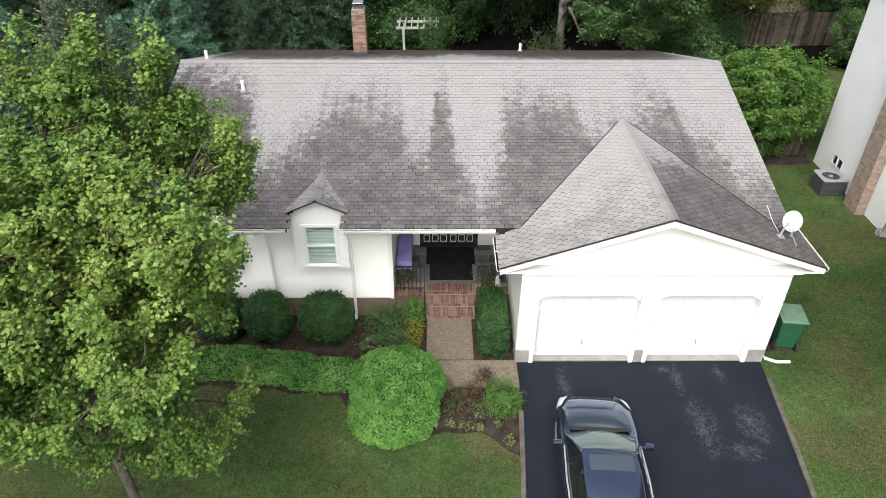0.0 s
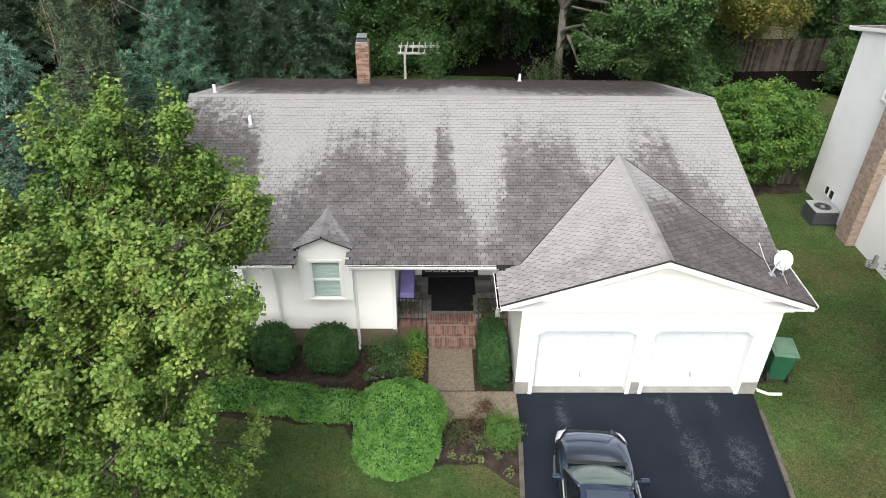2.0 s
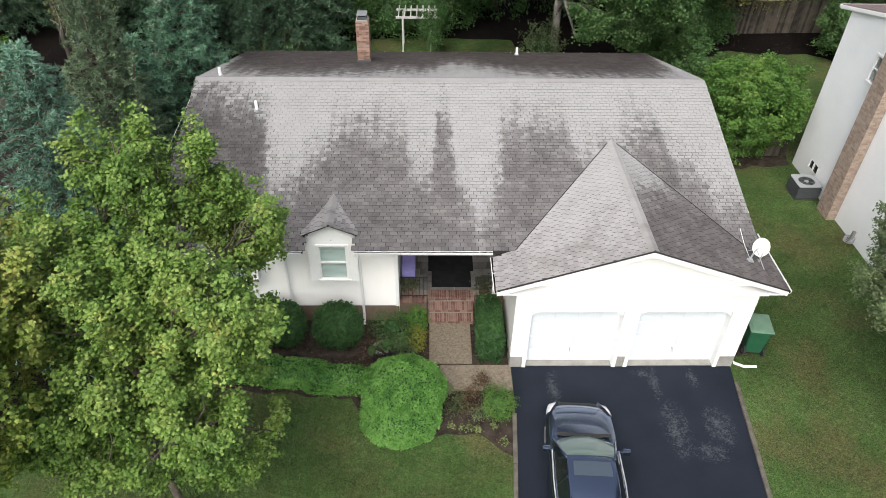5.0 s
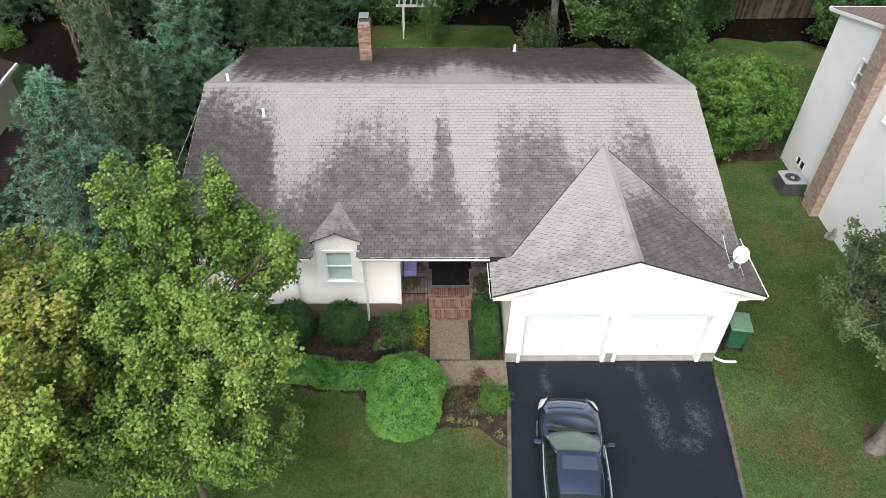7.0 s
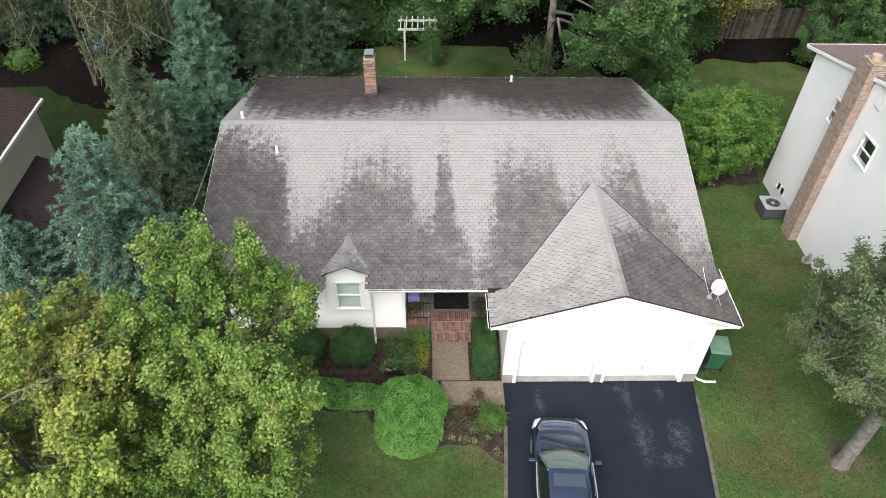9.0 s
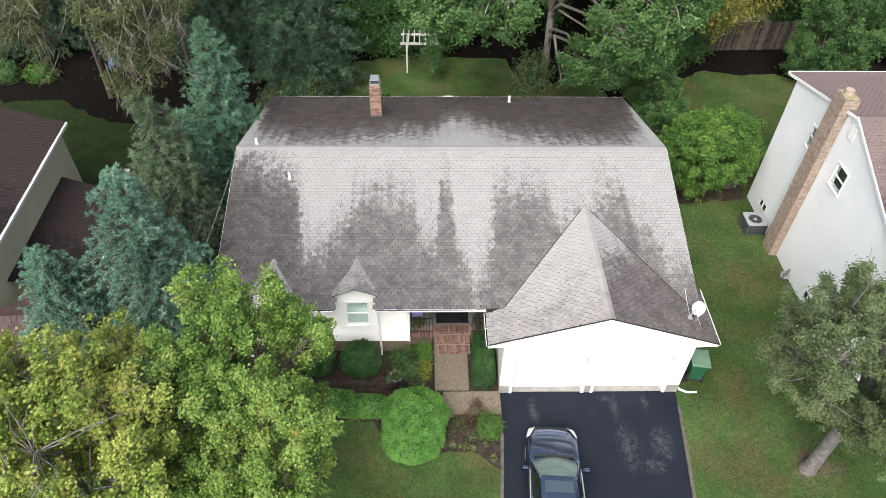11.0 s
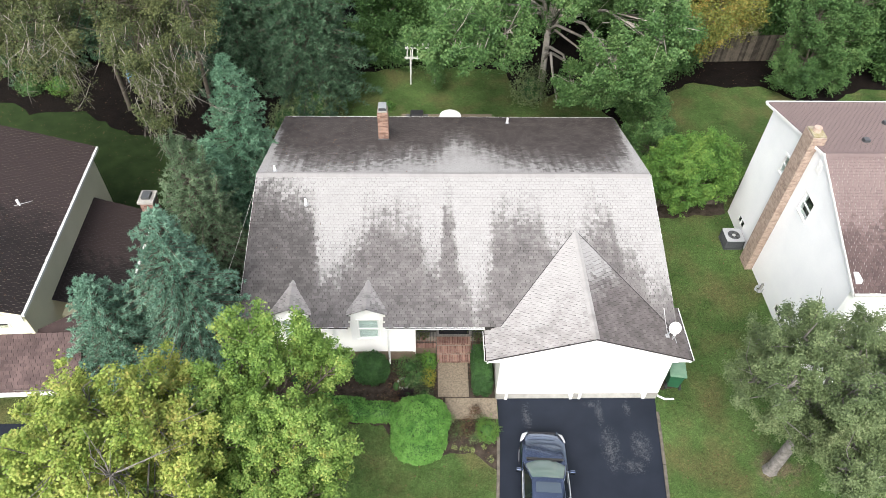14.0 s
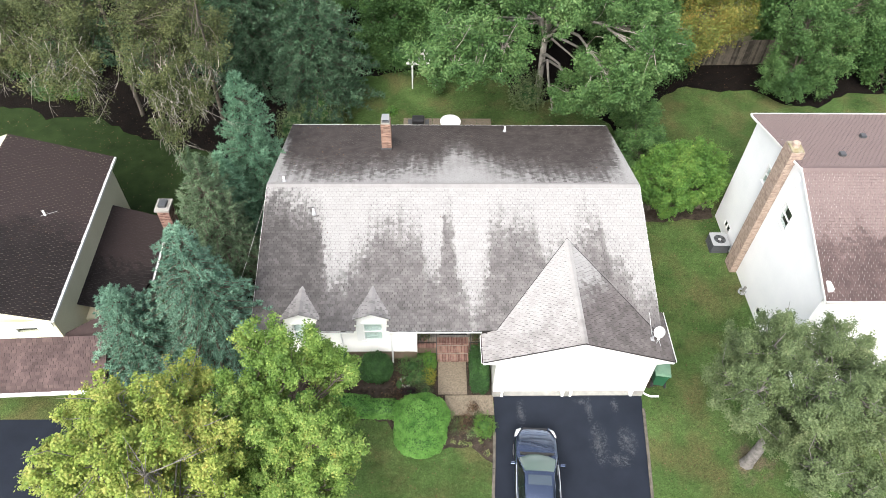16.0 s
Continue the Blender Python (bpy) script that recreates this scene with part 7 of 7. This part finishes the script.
broad_tree("back_maple", (6.5, 35.0), [
    (0.6, 26.6, 8.7, 1.5, 1.3, 1.4), (3.2, 28.2, 8.2, 1.7, 1.5, 1.5), (5.7, 28.8, 10.3, 1.8, 1.5, 1.2), (8.3, 27.2, 7.4, 1.5, 1.3, 1.5), (10.5, 27.8, 8.0, 1.4, 1.4, 1.5), (0.2, 29.4, 7.8, 1.0, 1.1, 1.4), (10.0, 28.2, 6.0, 1.1, 1.0, 1.2),
    (6.3, 28.9, 3.9, 0.5, 0.55, 0.55), (7.1, 29.5, 4.6, 0.8, 0.8, 0.9), (8.8, 29.5, 4.2, 0.7, 0.7, 0.95), (8.2, 29.8, 5.6, 1.0, 0.9, 1.1), (1.6, 30.0, 7.4, 1.5, 1.4, 1.5), (3.0, 32.0, 9.6, 2.4, 2.2, 1.8), (8.8, 31.6, 9.0, 2.2, 2.0, 2.0), (11.8, 30.6, 7.2, 1.5, 1.6, 1.8),
    (0.9, 32.4, 8.4, 1.5, 1.6, 1.7), (6.0, 35.0, 11.0, 3.4, 2.8, 2.2), (11.0, 35.0, 7.6, 2.4, 2.0, 2.4), (2.2, 36.8, 6.8, 2.4, 1.8, 2.2)],
    5400, 36, 0.112, "leaf_back", "palebark", 91, "large forked maple overhanging the back lawn", 0.42, 0.21, 260, LOBED, 0.135, 0.45, bough=0.24, tufts=11, bare=60)
broad_tree("amber_tree", (17.6, 40.0), [(14.9, 33.6, 5.4, 1.2, 1.1, 1.2), (16.0, 35.4, 4.8, 1.4, 1.2, 1.4), (17.4, 38.2, 4.2, 1.6, 1.2, 1.6), (19.6, 38.4, 3.6, 0.9, 0.9, 1.0), (18.9, 40.0, 6.4, 2.2, 1.8, 2.0), (16.2, 38.6, 6.8, 1.8, 1.6, 1.8)], 2300, 20, 0.14, "leaf_amber", "bark", 92, "tree with amber autumn leaves by the fence", 0.3, 0.16, 110, DIAMOND, 0.2, 0.4, bough=0.3, bare=60)
broad_tree("thin_tree", (-13.0, 33.0), [(-11.9, 23.8, 9.7, 1.1, 1.0, 1.3), (-10.9, 24.2, 8.3, 0.8, 0.8, 1.2), (-12.1, 24.2, 7.0, 0.7, 0.7, 1.2), (-13.1, 26.2, 10.6, 1.6, 1.4, 1.3), (-9.6, 24.4, 10.8, 0.9, 0.8, 0.6), (-11.2, 27.4, 9.4, 1.6, 1.4, 1.5), (-13.4, 29.4, 9.0, 1.6, 1.5, 1.8)], 1800, 24, 0.1, "leaf_brown", "bark", 93, "thinning tree with drooping olive sprays and bare twigs", 0.75, 0.12, 260, DIAMOND, 0.15, 0.35, bare=120, bough=0.3, tufts=12, hang=130)
broad_tree("thin_tree", (-18.0, 33.4), [(-15.2, 24.6, 10.1, 1.3, 1.1, 1.3), (-17.2, 25.2, 9.0, 1.3, 1.1, 1.3), (-19.2, 26.0, 9.4, 1.4, 1.2, 1.4), (-16.4, 27.0, 10.8, 1.6, 1.4, 1.3), (-18.6, 28.6, 9.8, 2.0, 1.6, 1.8), (-15.8, 25.0, 8.0, 0.8, 0.7, 1.1), (-21.4, 28.0, 9.0, 1.6, 1.5, 1.8)], 1800, 24, 0.1, "leaf_brown", "bark", 98, "thinning tree with drooping olive sprays and bare twigs", 0.75, 0.12, 240, DIAMOND, 0.15, 0.35, bare=110, bough=0.3, tufts=12, hang=120)
dark = conifer("dark_pine", (-6.9, 33.6), 11.5, 3.4, "needle_dark", 94, "dark green pine at the edge of the wood", 44, 13, 15, 16, 0.2, wide=0.05, power=0.6)
copy_thing(dark, pose(-11.5, 36.4, 0, 0, 0, 70))
copy_thing(dark, pose(-17.0, 38.0, 0, 0, 0, 150) @ Matrix.Diagonal((0.9, 0.9, 0.9, 1)))
copy_thing(dark, pose(-23.5, 38.6, 0, 0, 0, 220))
# the wood behind
wood = broad_tree("wood_tree", (-2.0, 43.4), [(-2.0, 41.9, 3.0, 1.9, 1.4, 2.2), (-3.6, 42.6, 4.6, 1.7, 1.5, 2.2), (-0.4, 42.5, 4.8, 1.7, 1.5, 2.3), (-2.0, 43.6, 7.0, 2.4, 2.0, 2.3), (-2.0, 41.8, 1.4, 1.8, 1.2, 1.3)], 1300, 24, 0.16, "leaf_wood", "bark", 95, "dense broadleaf tree of the wood", 0.3, 0.2, 60, LOBED, 0.24, bough=0.28)
tagged(wood, group="trees of the wood")
rng = random.Random(9)
WOOD = [(-31, 40.5, 1.0), (-27.5, 42, 1.1), (-23.4, 42.6, 1.0), (-18.4, 42.5, 1.0), (-13.2, 41.8, 1.0), (-9.0, 40.6, 0.95), (-3.4, 39.2, 0.75), (-6.2, 42.6, 1.0), (1.2, 40.8, 0.85), (4.0, 42.4, 1.0), (8.4, 42.8, 1.0), (12.2, 41.2, 0.95), (15.6, 43.4, 1.1), (23.6, 41.6, 1.1), (20.2, 45.0, 1.2), (27.4, 39.6, 1.0), (31.2, 40.5, 1.1), (-36, 42, 1.2), (36, 42, 1.2), (0.0, 45.5, 1.1)]
WOOD += [(-33 + 4.1 * i, 47.2 + 0.8 * (i % 2), 1.25) for i in range(17)] + [(13.4, 38.4, 0.7), (29.4, 37.4, 0.75), (-27.0, 38.2, 0.8)]
for x, y, k in WOOD:
    copy_thing(wood, pose(x, y, 0, 0, 0, rng.uniform(-50, 50)) @ Matrix.Diagonal((k, k, k * 1.5 if y > 41 else k, 1)))
shrub("wood_edge_shrub", (-1.9, 38.4), [(0, 0, 1.2, 1.9, 1.2, 1.5), (-1.9, 0.5, 1.0, 1.5, 1.1, 1.4), (1.9, 0.2, 1.1, 1.6, 1.1, 1.5)], 9000, 0.14, "leaf_back", 96, "dark undergrowth at the edge of the wood", 0.75, jitter=0.16)
shrub("wood_edge_shrub", (14.6, 37.4), [(0, 0, 1.2, 1.5, 1.2, 1.6), (1.4, 0.7, 1.0, 1.2, 1.0, 1.4)], 6000, 0.14, "leaf_back", 97, "dark undergrowth beside the fence", 0.75, jitter=0.16)

# ---- grass ----
rg = np.random.default_rng(7)


def turf(name, areas, label):
    """Tufts of grass blades over rectangles (x0, x1, y0, y1, count)."""
    P = np.concatenate([np.column_stack([rg.uniform(a, b, n), rg.uniform(c, d, n), np.zeros(n)]) for a, b, c, d, n in areas])
    P[:, 2] = [ground_z(p[0], p[1]) for p in P]
    A = unit(rg.normal(size=P.shape) * 0.9 + np.array([0, 0, 0.8]))
    S = 0.05 + 0.06 * rg.random(len(P))
    ob = leaves(name, P, rg.normal(size=P.shape), S, "grass", None, rg, BLADE, along=A, width=S * 0 + 0.018)
    return tagged(ob, label, "grass", kind="stuff")


turf("grass", [(-6.5, 2.0, 7.4, 10.9, 20000), (-7.5, -2.2, 10.5, 12.7, 8000), (9.0, 14.6, 8.0, 24.0, 18000), (-5.3, 10.0, 29.0, 36.0, 12000), (12.8, 20, 26, 36, 6000)], "short green lawn grass with dry blades")
# fallen leaves on lawn, beds and roof
P = np.concatenate([np.column_stack([rg.uniform(a, b, n), rg.uniform(c, d, n), np.full(n, 0.03)]) for a, b, c, d, n in ((-7, 2, 7.5, 12.5, 160), (9, 14.8, 8, 24, 160), (-5, 9, 29, 35, 160), (-22, -13, 24, 32, 260), (-26, -7, 30, 36.5, 420), (12, 26, 36.4, 39, 160), (-7, 2.3, 12.9, 15.7, 300))])
P[:, 2] += [ground_z(p[0], p[1]) for p in P]
tagged(leaves("fallen_leaf_litter", P, rg.normal(size=P.shape) * 0.25 + np.array([0, 0, 1.0]), 0.05 + 0.04 * rg.random(len(P)), "leaf_dead", None, rg, DIAMOND), "scattered dry fallen leaves", "leaves", kind="stuff")
n = 110
xs, ys = np.concatenate([rg.uniform(XL + 0.1, -3.0, n), rg.uniform(XL, XR, 50)]), np.concatenate([YB - 6 * rg.random(n) ** 1.3, rg.uniform(YF, YB, 50)])
zs = np.array([main_z(v) for v in ys]) + 0.04
P = np.column_stack([xs, ys, zs])
P = P[~((xs > GL) & (xs < GR) & (ys < 19.4))]
q = np.column_stack([-rg.uniform(0.1, 4.1, 170), rg.uniform(-4.4, 4.8, 170), np.zeros(170)])
P = np.concatenate([P, [lm @ Vector((a, b, 5.0 - LK * a)) for a, b, c in q]])
tagged(leaves("roof_leaf_litter", P, rg.normal(size=P.shape) * 0.3 + np.array([0, 0, 1.0]), 0.04 + 0.03 * rg.random(len(P)), "leaf_dead", None, rg, DIAMOND), "dry leaves scattered on the roof", "leaves", kind="stuff")
